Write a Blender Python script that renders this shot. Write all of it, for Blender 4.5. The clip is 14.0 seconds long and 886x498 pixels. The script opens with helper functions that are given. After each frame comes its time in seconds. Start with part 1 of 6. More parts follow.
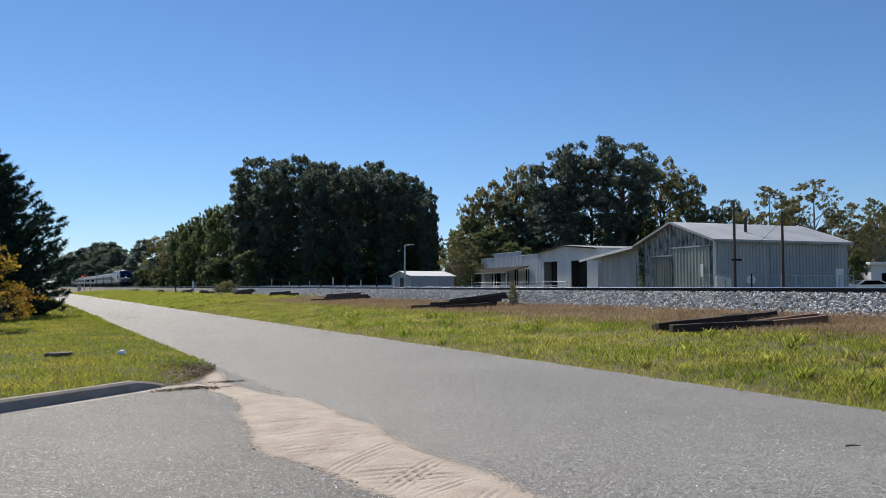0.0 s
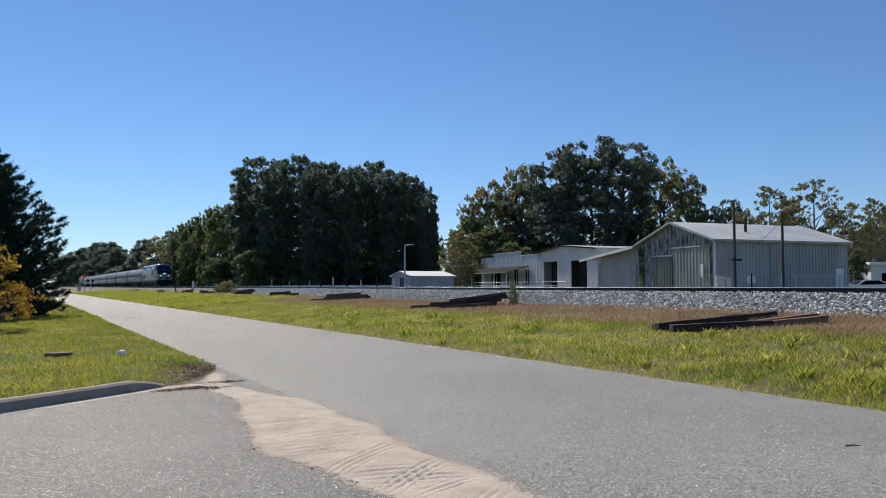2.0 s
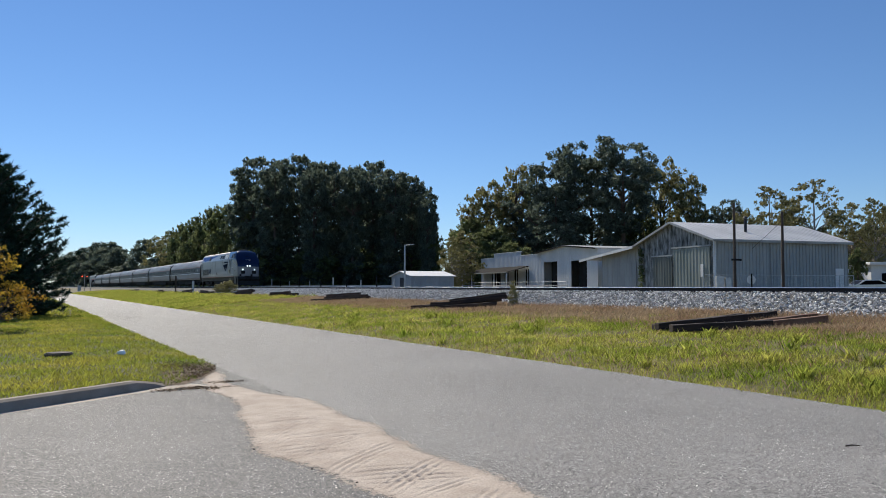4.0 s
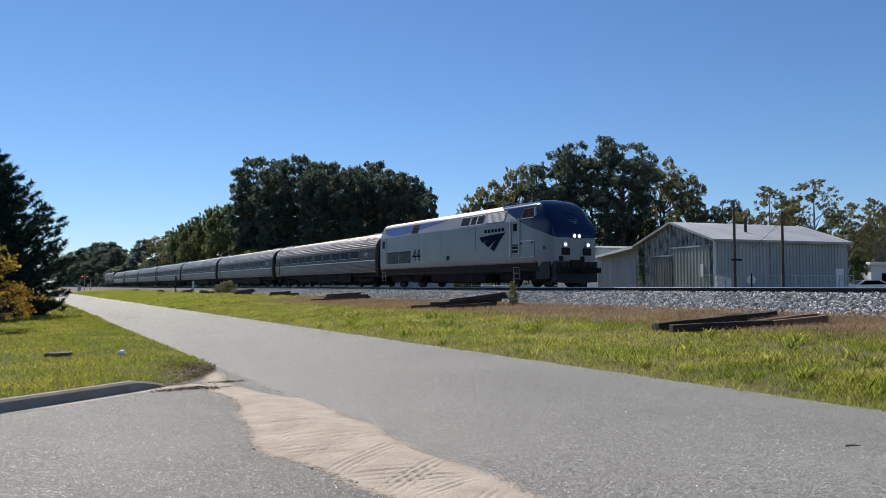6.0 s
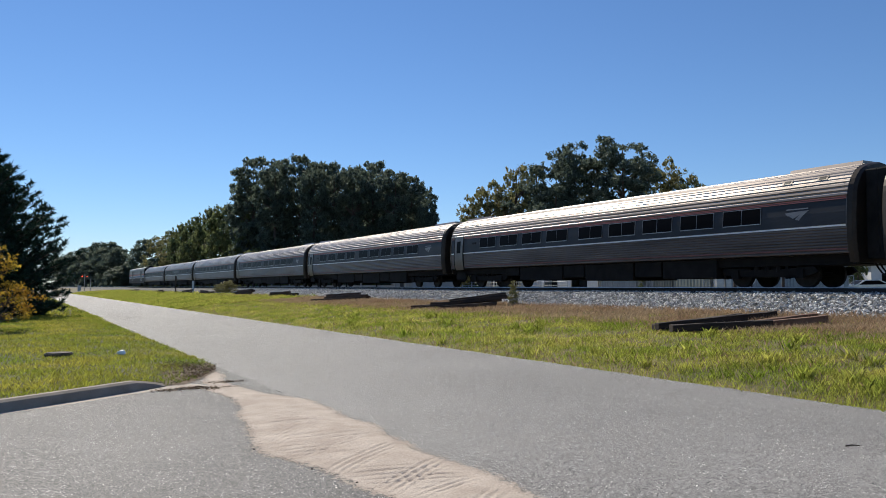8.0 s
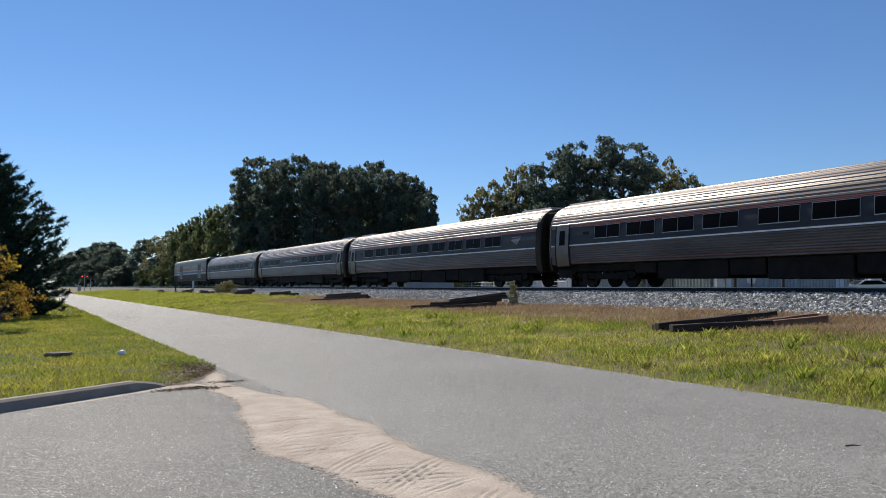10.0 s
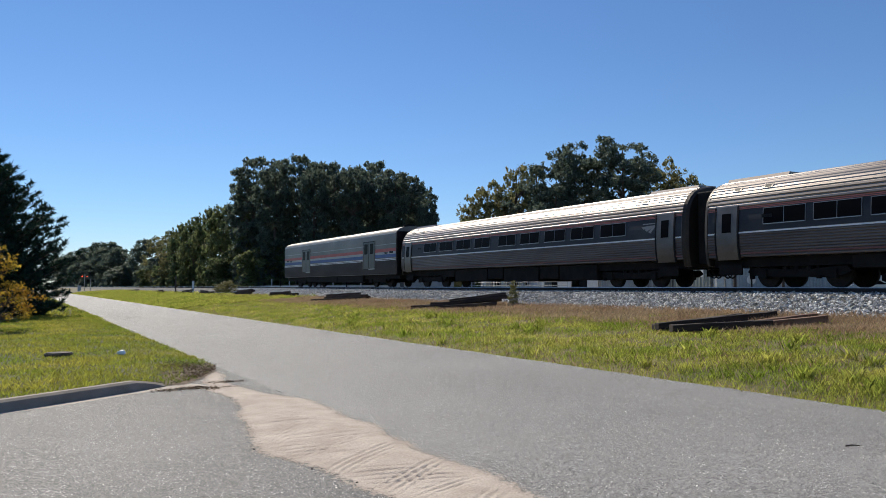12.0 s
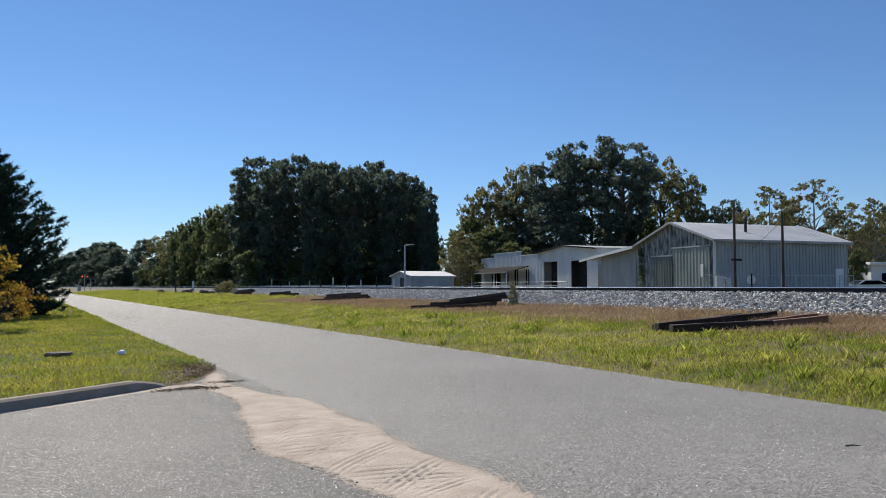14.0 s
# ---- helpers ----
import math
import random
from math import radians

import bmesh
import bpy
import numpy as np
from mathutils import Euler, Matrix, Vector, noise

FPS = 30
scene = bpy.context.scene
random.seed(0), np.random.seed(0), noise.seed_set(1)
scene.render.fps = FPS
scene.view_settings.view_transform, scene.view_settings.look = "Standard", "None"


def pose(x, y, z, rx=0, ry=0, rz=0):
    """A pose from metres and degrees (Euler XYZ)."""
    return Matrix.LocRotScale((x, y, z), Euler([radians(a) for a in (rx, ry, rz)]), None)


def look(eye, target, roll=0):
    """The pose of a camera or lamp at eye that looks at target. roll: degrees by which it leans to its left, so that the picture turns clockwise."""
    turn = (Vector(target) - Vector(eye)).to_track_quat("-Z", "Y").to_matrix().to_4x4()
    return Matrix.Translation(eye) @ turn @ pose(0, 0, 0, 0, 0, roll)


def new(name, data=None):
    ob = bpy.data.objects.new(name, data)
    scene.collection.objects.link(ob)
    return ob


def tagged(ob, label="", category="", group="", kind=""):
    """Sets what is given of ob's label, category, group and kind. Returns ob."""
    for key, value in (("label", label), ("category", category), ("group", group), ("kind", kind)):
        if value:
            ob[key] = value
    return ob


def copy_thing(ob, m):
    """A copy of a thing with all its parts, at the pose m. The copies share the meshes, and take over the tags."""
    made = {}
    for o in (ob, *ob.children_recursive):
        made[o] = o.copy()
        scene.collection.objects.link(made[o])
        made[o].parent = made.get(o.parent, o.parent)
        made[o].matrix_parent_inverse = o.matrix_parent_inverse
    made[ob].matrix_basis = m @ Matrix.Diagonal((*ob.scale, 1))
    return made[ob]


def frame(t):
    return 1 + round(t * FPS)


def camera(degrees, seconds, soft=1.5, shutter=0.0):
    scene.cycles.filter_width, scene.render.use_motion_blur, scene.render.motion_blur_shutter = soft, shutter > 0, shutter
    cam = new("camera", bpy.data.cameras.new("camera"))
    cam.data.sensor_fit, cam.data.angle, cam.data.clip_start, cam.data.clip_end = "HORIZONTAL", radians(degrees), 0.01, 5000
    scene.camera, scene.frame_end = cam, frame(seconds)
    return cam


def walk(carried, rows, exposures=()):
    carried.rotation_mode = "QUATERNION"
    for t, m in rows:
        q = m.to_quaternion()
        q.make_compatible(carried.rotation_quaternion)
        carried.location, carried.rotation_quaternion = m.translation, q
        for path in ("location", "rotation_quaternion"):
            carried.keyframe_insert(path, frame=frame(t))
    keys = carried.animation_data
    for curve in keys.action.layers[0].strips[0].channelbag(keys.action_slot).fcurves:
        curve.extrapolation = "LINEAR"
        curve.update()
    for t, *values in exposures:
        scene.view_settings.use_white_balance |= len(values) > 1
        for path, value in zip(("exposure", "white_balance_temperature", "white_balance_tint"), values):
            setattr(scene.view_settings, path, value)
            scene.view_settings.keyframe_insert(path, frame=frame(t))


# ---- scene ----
# The world: y runs along the railway away from the camera, x across it, z = 0 is the road surface.
EYE = 1.6
cam = camera(61.8, 14.0, soft=0.65)
CAM_POSE = pose(0, 0, EYE, 92.906, 0, -29.56)
walk(cam, [(0.0, CAM_POSE), (14.0, CAM_POSE)], exposures=[(0.0, 0.36, 5380, 11), (14.0, 0.36, 5380, 11)])

# ---- light ----
SUN_AZ, SUN_EL = radians(1.0), radians(43.0)
world = bpy.data.worlds.new("sky")
scene.world = world
world.use_nodes = True
wn = world.node_tree.nodes
sky = wn.new("ShaderNodeTexSky")
sky.sky_type, sky.sun_disc = "NISHITA", False
sky.sun_elevation, sky.sun_rotation = SUN_EL, SUN_AZ
sky.air_density, sky.dust_density, sky.ozone_density = 1.0, 0.0, 4.0
wn["Background"].inputs["Strength"].default_value = 0.066
world.node_tree.links.new(sky.outputs[0], wn["Background"].inputs["Color"])
sun = new("sun", bpy.data.lights.new("sun", "SUN"))
sun.data.energy, sun.data.angle, sun.data.color = 5.0, radians(0.53), (1.0, 0.82, 0.56)
sun_from = Vector((math.sin(SUN_AZ) * math.cos(SUN_EL), math.cos(SUN_AZ) * math.cos(SUN_EL), math.sin(SUN_EL)))
sun.matrix_world = look(sun_from * 200, (0, 0, 0))


# ---- materials ----
def mat(name, c1, c2=None, rough=0.8, metal=0.0, scale=2.0, fine=40.0, vary=0.25, bump=0.15, dist=0.01,
        stretch=(1, 1, 1), each=0.0, island=0.0, spec=0.5, translucent=0.0, coat=0.0):
    """Two colours in large patches, fine grain over them, relief, and a spread from piece to piece."""
    m = bpy.data.materials.new(name)
    m.use_nodes = True
    n, ln = m.node_tree.nodes, m.node_tree.links
    b = n["Principled BSDF"]
    b.inputs["Roughness"].default_value, b.inputs["Metallic"].default_value = rough, metal
    b.inputs["Specular IOR Level"].default_value = spec
    b.inputs["Coat Weight"].default_value = coat
    tc, mp = n.new("ShaderNodeTexCoord"), n.new("ShaderNodeMapping")
    mp.inputs["Scale"].default_value = stretch
    ln.new(tc.outputs["Object"], mp.inputs["Vector"])
    big, small = n.new("ShaderNodeTexNoise"), n.new("ShaderNodeTexNoise")
    big.inputs["Scale"].default_value, small.inputs["Scale"].default_value = scale, fine
    big.inputs["Detail"].default_value, small.inputs["Detail"].default_value = 5, 3
    for t in (big, small):
        ln.new(mp.outputs[0], t.inputs["Vector"])
    ramp = n.new("ShaderNodeValToRGB")
    ramp.color_ramp.elements[0].position, ramp.color_ramp.elements[1].position = 0.35, 0.68
    ramp.color_ramp.elements[0].color = (*c1, 1)
    ramp.color_ramp.elements[1].color = (*(c2 or c1), 1)
    ln.new(big.outputs["Fac"], ramp.inputs["Fac"])
    last = ramp.outputs["Color"]

    def times(value, low, high):
        nonlocal last
        r = n.new("ShaderNodeMapRange")
        r.inputs["To Min"].default_value, r.inputs["To Max"].default_value = low, high
        ln.new(value, r.inputs["Value"])
        x = n.new("ShaderNodeVectorMath")
        x.operation = "SCALE"
        ln.new(last, x.inputs[0])
        ln.new(r.outputs[0], x.inputs["Scale"])
        last = x.outputs[0]
    times(small.outputs["Fac"], 1 - vary, 1 + vary)
    if each:
        times(n.new("ShaderNodeObjectInfo").outputs["Random"], 1 - each, 1 + each)
    if island:
        times(n.new("ShaderNodeNewGeometry").outputs["Random Per Island"], 1 - island, 1 + island)
    ln.new(last, b.inputs["Base Color"])
    if bump:
        bp = n.new("ShaderNodeBump")
        bp.inputs["Strength"].default_value, bp.inputs["Distance"].default_value = bump, dist
        ln.new(small.outputs["Fac"], bp.inputs["Height"])
        ln.new(bp.outputs[0], b.inputs["Normal"])
    if translucent:
        tr, mx = n.new("ShaderNodeBsdfTranslucent"), n.new("ShaderNodeMixShader")
        mx.inputs[0].default_value = translucent
        ln.new(last, tr.inputs["Color"])
        ln.new(b.outputs[0], mx.inputs[1])
        ln.new(tr.outputs[0], mx.inputs[2])
        ln.new(mx.outputs[0], n["Material Output"].inputs["Surface"])
    return m


def asphalt(name, dark, light, glint, flecks=0.25, sandy=0.0):
    """Worn chip-seal: a dark binder with stones of many greys, some of them pale and shiny, and sun glints painted as
    over-bright cells.
    """
    m = mat(name, dark, light, rough=0.62, scale=0.35, fine=9.0, vary=0.10, bump=0)
    n, ln = m.node_tree.nodes, m.node_tree.links
    b = n["Principled BSDF"]
    tc = n["Texture Coordinate"]
    v = n.new("ShaderNodeTexVoronoi")
    v.inputs["Scale"].default_value = 135
    ln.new(tc.outputs["Object"], v.inputs["Vector"])
    sep = n.new("ShaderNodeSeparateColor")
    ln.new(v.outputs["Color"], sep.inputs[0])
    r = n.new("ShaderNodeValToRGB")
    r.color_ramp.elements[0].position, r.color_ramp.elements[0].color = 0.12, (0.16, 0.16, 0.16, 1)
    r.color_ramp.elements[1].position, r.color_ramp.elements[1].color = 1 - flecks * 0.3, (1.5, 1.5, 1.5, 1)
    e = r.color_ramp.elements.new(0.970)
    e.color = (1.5, 1.5, 1.5, 1)
    # The brightest few cells are sun glints put into the colour.
    e = r.color_ramp.elements.new(0.987)
    e.color = (*glint, 1)
    ln.new(sep.outputs[0], r.inputs["Fac"])
    mul = n.new("ShaderNodeVectorMath")
    mul.operation = "MULTIPLY"
    src = b.inputs["Base Color"].links[0].from_socket
    ln.new(src, mul.inputs[0])
    ln.new(r.outputs["Color"], mul.inputs[1])
    ln.new(mul.outputs[0], b.inputs["Base Color"])
    rr = n.new("ShaderNodeMapRange")
    rr.inputs["To Min"].default_value, rr.inputs["To Max"].default_value = 0.95, 0.62
    ln.new(sep.outputs[1], rr.inputs["Value"])
    ln.new(rr.outputs[0], b.inputs["Roughness"])
    bp = n.new("ShaderNodeBump")
    bp.inputs["Strength"].default_value, bp.inputs["Distance"].default_value = 1.0, 0.007
    ln.new(v.outputs["Color"], bp.inputs["Height"])
    ln.new(bp.outputs[0], b.inputs["Normal"])
    return m


def glow(name, colour, strength):
    m = mat(name, colour, rough=0.3, bump=0)
    b = m.node_tree.nodes["Principled BSDF"]
    b.inputs["Emission Color"].default_value = (*colour, 1)
    b.inputs["Emission Strength"].default_value = strength
    return m


ROAD = asphalt("road_asphalt", (0.232, 0.224, 0.213), (0.275, 0.266, 0.253), (5.0, 5.0, 5.0))
DRIVE = asphalt("driveway_asphalt", (0.142, 0.138, 0.133), (0.19, 0.184, 0.177), (6.5, 6.5, 6.5), 0.4)
SOIL = mat("grassy_soil", (0.085, 0.078, 0.03), (0.165, 0.135, 0.065), rough=0.95, scale=0.5, fine=25, vary=0.4, bump=0.6, dist=0.03)
LAWN_SOIL = mat("lawn_soil", (0.05, 0.055, 0.015), (0.085, 0.08, 0.026), rough=0.95, scale=0.8, fine=40, vary=0.4, bump=0.5, dist=0.02)
GRASS = mat("bank_grass", (0.225, 0.29, 0.03), (0.47, 0.44, 0.095), rough=0.6, scale=0.8, fine=9, vary=0.6, bump=0, island=0.65, translucent=0.55, spec=0.25)
LAWN = mat("lawn_grass", (0.195, 0.25, 0.025), (0.385, 0.35, 0.055), rough=0.65, scale=0.5, fine=9, vary=0.5, bump=0, island=0.6, translucent=0.55, spec=0.25)
DRYGRASS = mat("dry_grass", (0.34, 0.23, 0.14), (0.46, 0.35, 0.22), rough=0.85, scale=0.6, fine=6, vary=0.3, bump=0, island=0.4, translucent=0.35, spec=0.2)
SAND = mat("sand", (0.37, 0.31, 0.255), (0.48, 0.415, 0.35), rough=0.95, scale=2.4, fine=60, vary=0.42, bump=1.0, dist=0.012)
GUTTER = mat("sandy_gutter_concrete", (0.36, 0.315, 0.26), (0.46, 0.41, 0.345), rough=0.95, scale=4, fine=60, vary=0.2, bump=0.3)
CONCRETE = mat("concrete", (0.235, 0.20, 0.16), (0.33, 0.285, 0.235), rough=0.9, scale=3, fine=70, vary=0.15, bump=0.3, dist=0.005)
# Bed near black: the shade in the gaps between stones is painted in.
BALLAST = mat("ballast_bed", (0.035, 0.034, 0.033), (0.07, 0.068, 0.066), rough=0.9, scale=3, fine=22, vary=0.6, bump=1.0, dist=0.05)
STONE = mat("ballast_stone", (0.37, 0.362, 0.345), (0.55, 0.54, 0.515), rough=0.75, scale=5, fine=40, vary=0.2, bump=0.2, island=0.65)
RAIL = mat("rusty_rail", (0.022, 0.016, 0.013), (0.04, 0.028, 0.021), rough=0.8, scale=4, fine=60, vary=0.3, bump=0.2)
RAILHEAD = mat("polished_rail_head", (0.55, 0.55, 0.56), (0.65, 0.65, 0.66), rough=0.28, metal=1.0, scale=2, stretch=(1, 0.1, 1), fine=60, vary=0.1, bump=0.05)
TIE = mat("creosoted_wood", (0.022, 0.017, 0.014), (0.05, 0.035, 0.026), rough=0.85, scale=4, fine=45, vary=0.4, bump=0.5, dist=0.01, stretch=(1, 1, 3), each=0.3)
OLDTIE = mat("old_tie_wood", (0.028, 0.021, 0.018), (0.075, 0.048, 0.034), rough=0.9, scale=3, fine=35, vary=0.45, bump=0.7, dist=0.015, stretch=(0.3, 3, 3), each=0.4)
RUSTWOOD = mat("rusty_brown_wood", (0.13, 0.07, 0.042), (0.20, 0.12, 0.075), rough=0.9, scale=3, fine=35, vary=0.35, bump=0.5, dist=0.01, stretch=(0.3, 3, 3), each=0.3)
STEEL = mat("stainless_steel", (0.30, 0.285, 0.275), (0.38, 0.36, 0.345), rough=0.36, metal=1.0, scale=0.8, fine=20, vary=0.12, bump=0.04, stretch=(1, 0.3, 1))
COLLAR = mat("dark_end_collar", (0.028, 0.022, 0.017), (0.06, 0.047, 0.036), rough=0.5, metal=0.5, scale=0.9, fine=16, vary=0.3, bump=0.06)
# Same steel as the roof, darkened by grime and by painted-in shade.
DULLSTEEL = mat("weathered_shaded_stainless", (0.10, 0.083, 0.074), (0.155, 0.128, 0.113), rough=0.38, metal=0.9, scale=0.7, fine=14, vary=0.2, bump=0.05, stretch=(1, 0.4, 2.5))
# Lighter twin of the side steel, its sunlit tone put into the colour.
ROOFSTEEL = mat("sunlit_roof_steel", (0.19, 0.168, 0.152), (0.265, 0.235, 0.215), rough=0.40, metal=0.9, scale=0.7, fine=14, vary=0.18, bump=0.05, stretch=(1, 0.4, 2))
BANDSTEEL = mat("grey_window_band", (0.034, 0.036, 0.041), (0.052, 0.053, 0.058), rough=0.5, metal=0.2, scale=0.7, fine=14, vary=0.15, bump=0.03, stretch=(1, 0.4, 2), spec=0.2)
DOORSTEEL = mat("brushed_door_steel", (0.19, 0.18, 0.175), (0.25, 0.24, 0.23), rough=0.45, metal=0.6, scale=1.5, fine=20, vary=0.12, bump=0.03)
DARKIRON = mat("dark_underframe", (0.008, 0.0075, 0.0075), (0.016, 0.015, 0.014), rough=0.75, scale=2, fine=25, vary=0.3, bump=0.2, spec=0.12)
RUBBER = mat("black_rubber", (0.015, 0.015, 0.015), (0.025, 0.024, 0.023), rough=0.8, scale=3, fine=30, bump=0.1, spec=0.12)
WHEELSTEEL = mat("wheel_steel", (0.018, 0.016, 0.015), (0.035, 0.03, 0.027), rough=0.6, metal=0.4, scale=5, fine=40, bump=0.1, spec=0.15)
GLASS = mat("dark_glazing", (0.004, 0.004, 0.005), (0.006, 0.006, 0.007), rough=0.35, scale=1, fine=8, vary=0.1, bump=0, spec=0.025)
WHITESTRIPE = mat("white_stripe_paint", (0.72, 0.72, 0.70), (0.8, 0.8, 0.78), rough=0.45, scale=2, fine=20, vary=0.1, bump=0)
REDSTRIPE = mat("faded_red_paint", (0.13, 0.05, 0.048), (0.18, 0.075, 0.07), rough=0.5, scale=2, fine=20, vary=0.15, bump=0)
LINERED = mat("thin_red_line_paint", (0.24, 0.065, 0.06), (0.30, 0.09, 0.08), rough=0.5, scale=2, fine=20, vary=0.15, bump=0)
VESTDOOR = mat("tarnished_door_steel", (0.115, 0.10, 0.09), (0.165, 0.145, 0.13), rough=0.42, metal=0.7, scale=1.5, fine=20, vary=0.2, bump=0.03)
LEAFLITTER = mat("leaf_litter", (0.13, 0.088, 0.052), (0.26, 0.185, 0.115), rough=0.9, scale=5, fine=30, vary=0.3, bump=0, island=0.6, spec=0.1)
BRIGHTRED = mat("red_stripe_paint", (0.36, 0.055, 0.045), (0.43, 0.085, 0.065), rough=0.5, scale=2, fine=20, vary=0.12, bump=0)
BLUESTRIPE = mat("blue_stripe_paint", (0.04, 0.075, 0.22), (0.06, 0.10, 0.27), rough=0.5, scale=2, fine=20, vary=0.12, bump=0)
NAVY = mat("navy_paint", (0.003, 0.010, 0.045), (0.005, 0.014, 0.058), rough=0.14, scale=1, fine=12, vary=0.1, bump=0.0, spec=0.35)
SILVER = mat("silver_grey_paint", (0.17, 0.18, 0.195), (0.20, 0.21, 0.225), rough=0.38, metal=0.15, scale=0.5, fine=9, vary=0.07, bump=0.02, coat=0.2)
DECAL = mat("dark_blue_decal", (0.008, 0.014, 0.035), (0.012, 0.02, 0.045), rough=0.8, scale=2, fine=20, vary=0.1, bump=0, spec=0.05)
CRESCENT = mat("blue_crescent_paint", (0.022, 0.075, 0.26), (0.03, 0.09, 0.30), rough=0.6, scale=2, fine=20, vary=0.1, bump=0, spec=0.08)
SKIRT = mat("dark_navy_skirt_paint", (0.010, 0.015, 0.022), (0.016, 0.022, 0.03), rough=0.45, scale=2, fine=20, vary=0.2, bump=0.05, spec=0.2)
DOORGREY = mat("grey_door_paint", (0.017, 0.016, 0.016), (0.03, 0.028, 0.028), rough=0.4, scale=2, fine=20, vary=0.2, bump=0.03)
BLACKPAINT = mat("black_paint", (0.01, 0.01, 0.011), (0.016, 0.016, 0.016), rough=0.5, scale=2, fine=20, bump=0.05, spec=0.12)
# White sheet greyed: the hut walls' shade is put into the colour.
HUTWALL = mat("shade_greyed_white_metal", (0.30, 0.32, 0.335), (0.40, 0.415, 0.425), rough=0.55, scale=0.6, fine=10, vary=0.12, bump=0.04, stretch=(1, 1, 0.4))
WHITEMETAL = mat("white_sheet_metal", (0.60, 0.62, 0.63), (0.70, 0.71, 0.71), rough=0.5, scale=0.6, fine=10, vary=0.1, bump=0.04, stretch=(1, 1, 0.4))
GREYMETAL = mat("grey_sheet_metal", (0.29, 0.305, 0.30), (0.385, 0.395, 0.385), rough=0.55, metal=0.2, scale=0.7, fine=8, vary=0.14, bump=0.05, stretch=(1, 1, 0.3))
ROOFMETAL = mat("galvanised_roof", (0.42, 0.425, 0.425), (0.53, 0.535, 0.53), rough=0.45, metal=0.35, scale=0.5, fine=9, vary=0.12, bump=0.05)
PEELING = mat("peeling_painted_siding", (0.045, 0.05, 0.047), (0.40, 0.41, 0.39), rough=0.85, scale=2.4, fine=14, vary=0.3, bump=0.4, dist=0.02, stretch=(1, 1.6, 0.45))
DOORMETAL = mat("grey_green_door_metal", (0.22, 0.25, 0.22), (0.29, 0.315, 0.285), rough=0.6, scale=0.8, fine=10, vary=0.14, bump=0.05, stretch=(1, 1, 0.3))
DARKDOOR = mat("dark_grey_green_door_metal", (0.10, 0.115, 0.10), (0.15, 0.165, 0.145), rough=0.6, scale=0.8, fine=10, vary=0.18, bump=0.05, stretch=(1, 1, 0.3))
BAYSHADE = mat("bay_shade_black", (0.012, 0.012, 0.013), (0.02, 0.02, 0.021), rough=0.9, bump=0)
DARKSHINGLE = mat("dark_shingle", (0.02, 0.02, 0.021), (0.035, 0.034, 0.034), rough=0.9, scale=2, fine=20, vary=0.3, bump=0.3, spec=0.05)
TRIMWHITE = mat("white_trim", (0.66, 0.67, 0.66), (0.76, 0.76, 0.75), rough=0.5, scale=2, fine=18, vary=0.08, bump=0.02)
POLEWOOD = mat("weathered_pole_wood", (0.055, 0.042, 0.034), (0.10, 0.08, 0.065), rough=0.9, scale=2, fine=22, vary=0.35, bump=0.4, stretch=(3, 3, 0.3))
GALV = mat("galvanised_steel", (0.40, 0.41, 0.42), (0.52, 0.53, 0.53), rough=0.45, metal=0.6, scale=3, fine=30, vary=0.12, bump=0.05)
PALEBARK = mat("pale_bark", (0.22, 0.19, 0.16), (0.32, 0.29, 0.25), rough=0.95, scale=2.5, fine=18, vary=0.3, bump=0.5, dist=0.02, stretch=(2, 2, 0.4))
BARK = mat("bark", (0.075, 0.055, 0.042), (0.13, 0.10, 0.08), rough=0.95, scale=2.5, fine=18, vary=0.4, bump=0.8, dist=0.03, stretch=(2, 2, 0.4))
# Lifted and greyed: distance haze is mixed into the needle colour.
PINE = mat("hazed_pine_needles", (0.095, 0.125, 0.098), (0.155, 0.182, 0.13), rough=0.55, scale=0.35, fine=3, vary=0.3, bump=0, island=0.5, translucent=0.5, spec=0.15)
DEEPPINE = mat("blue_green_needles", (0.018, 0.040, 0.026), (0.032, 0.062, 0.034), rough=0.65, scale=0.5, fine=4, vary=0.3, bump=0, island=0.4, translucent=0.15, spec=0.3)
LEAF = mat("broad_leaves", (0.10, 0.13, 0.055), (0.18, 0.195, 0.08), rough=0.6, scale=0.3, fine=3, vary=0.3, bump=0, island=0.45, translucent=0.55, spec=0.25)
AUTUMN = mat("turning_leaves", (0.15, 0.17, 0.075), (0.29, 0.25, 0.11), rough=0.65, scale=0.3, fine=3, vary=0.3, bump=0, island=0.5, translucent=0.5, spec=0.2)
YELLOW = mat("yellow_leaves", (0.27, 0.15, 0.016), (0.42, 0.33, 0.035), rough=0.6, scale=1.2, fine=8, vary=0.3, bump=0, island=0.45, translucent=0.5, spec=0.3)
OLIVE = mat("pale_olive_leaves", (0.18, 0.175, 0.075), (0.27, 0.245, 0.10), rough=0.65, scale=0.3, fine=3, vary=0.3, bump=0, island=0.45, translucent=0.35, spec=0.3)
PLASTIC = mat("white_plastic", (0.78, 0.78, 0.76), (0.85, 0.85, 0.84), rough=0.4, bump=0)
CARPAINT = mat("silver_car_paint", (0.42, 0.44, 0.46), (0.48, 0.50, 0.52), rough=0.25, metal=0.5, bump=0, coat=0.6)
CASTIRON = mat("concrete_ring", (0.045, 0.038, 0.033), (0.09, 0.075, 0.062), rough=0.9, scale=6, fine=40, vary=0.3, bump=0.5)
HEADLIGHT = glow("lit_headlight", (1.0, 0.93, 0.78), 1.2)
REDLAMP = glow("lit_red_lamp", (1.0, 0.06, 0.03), 4.0)


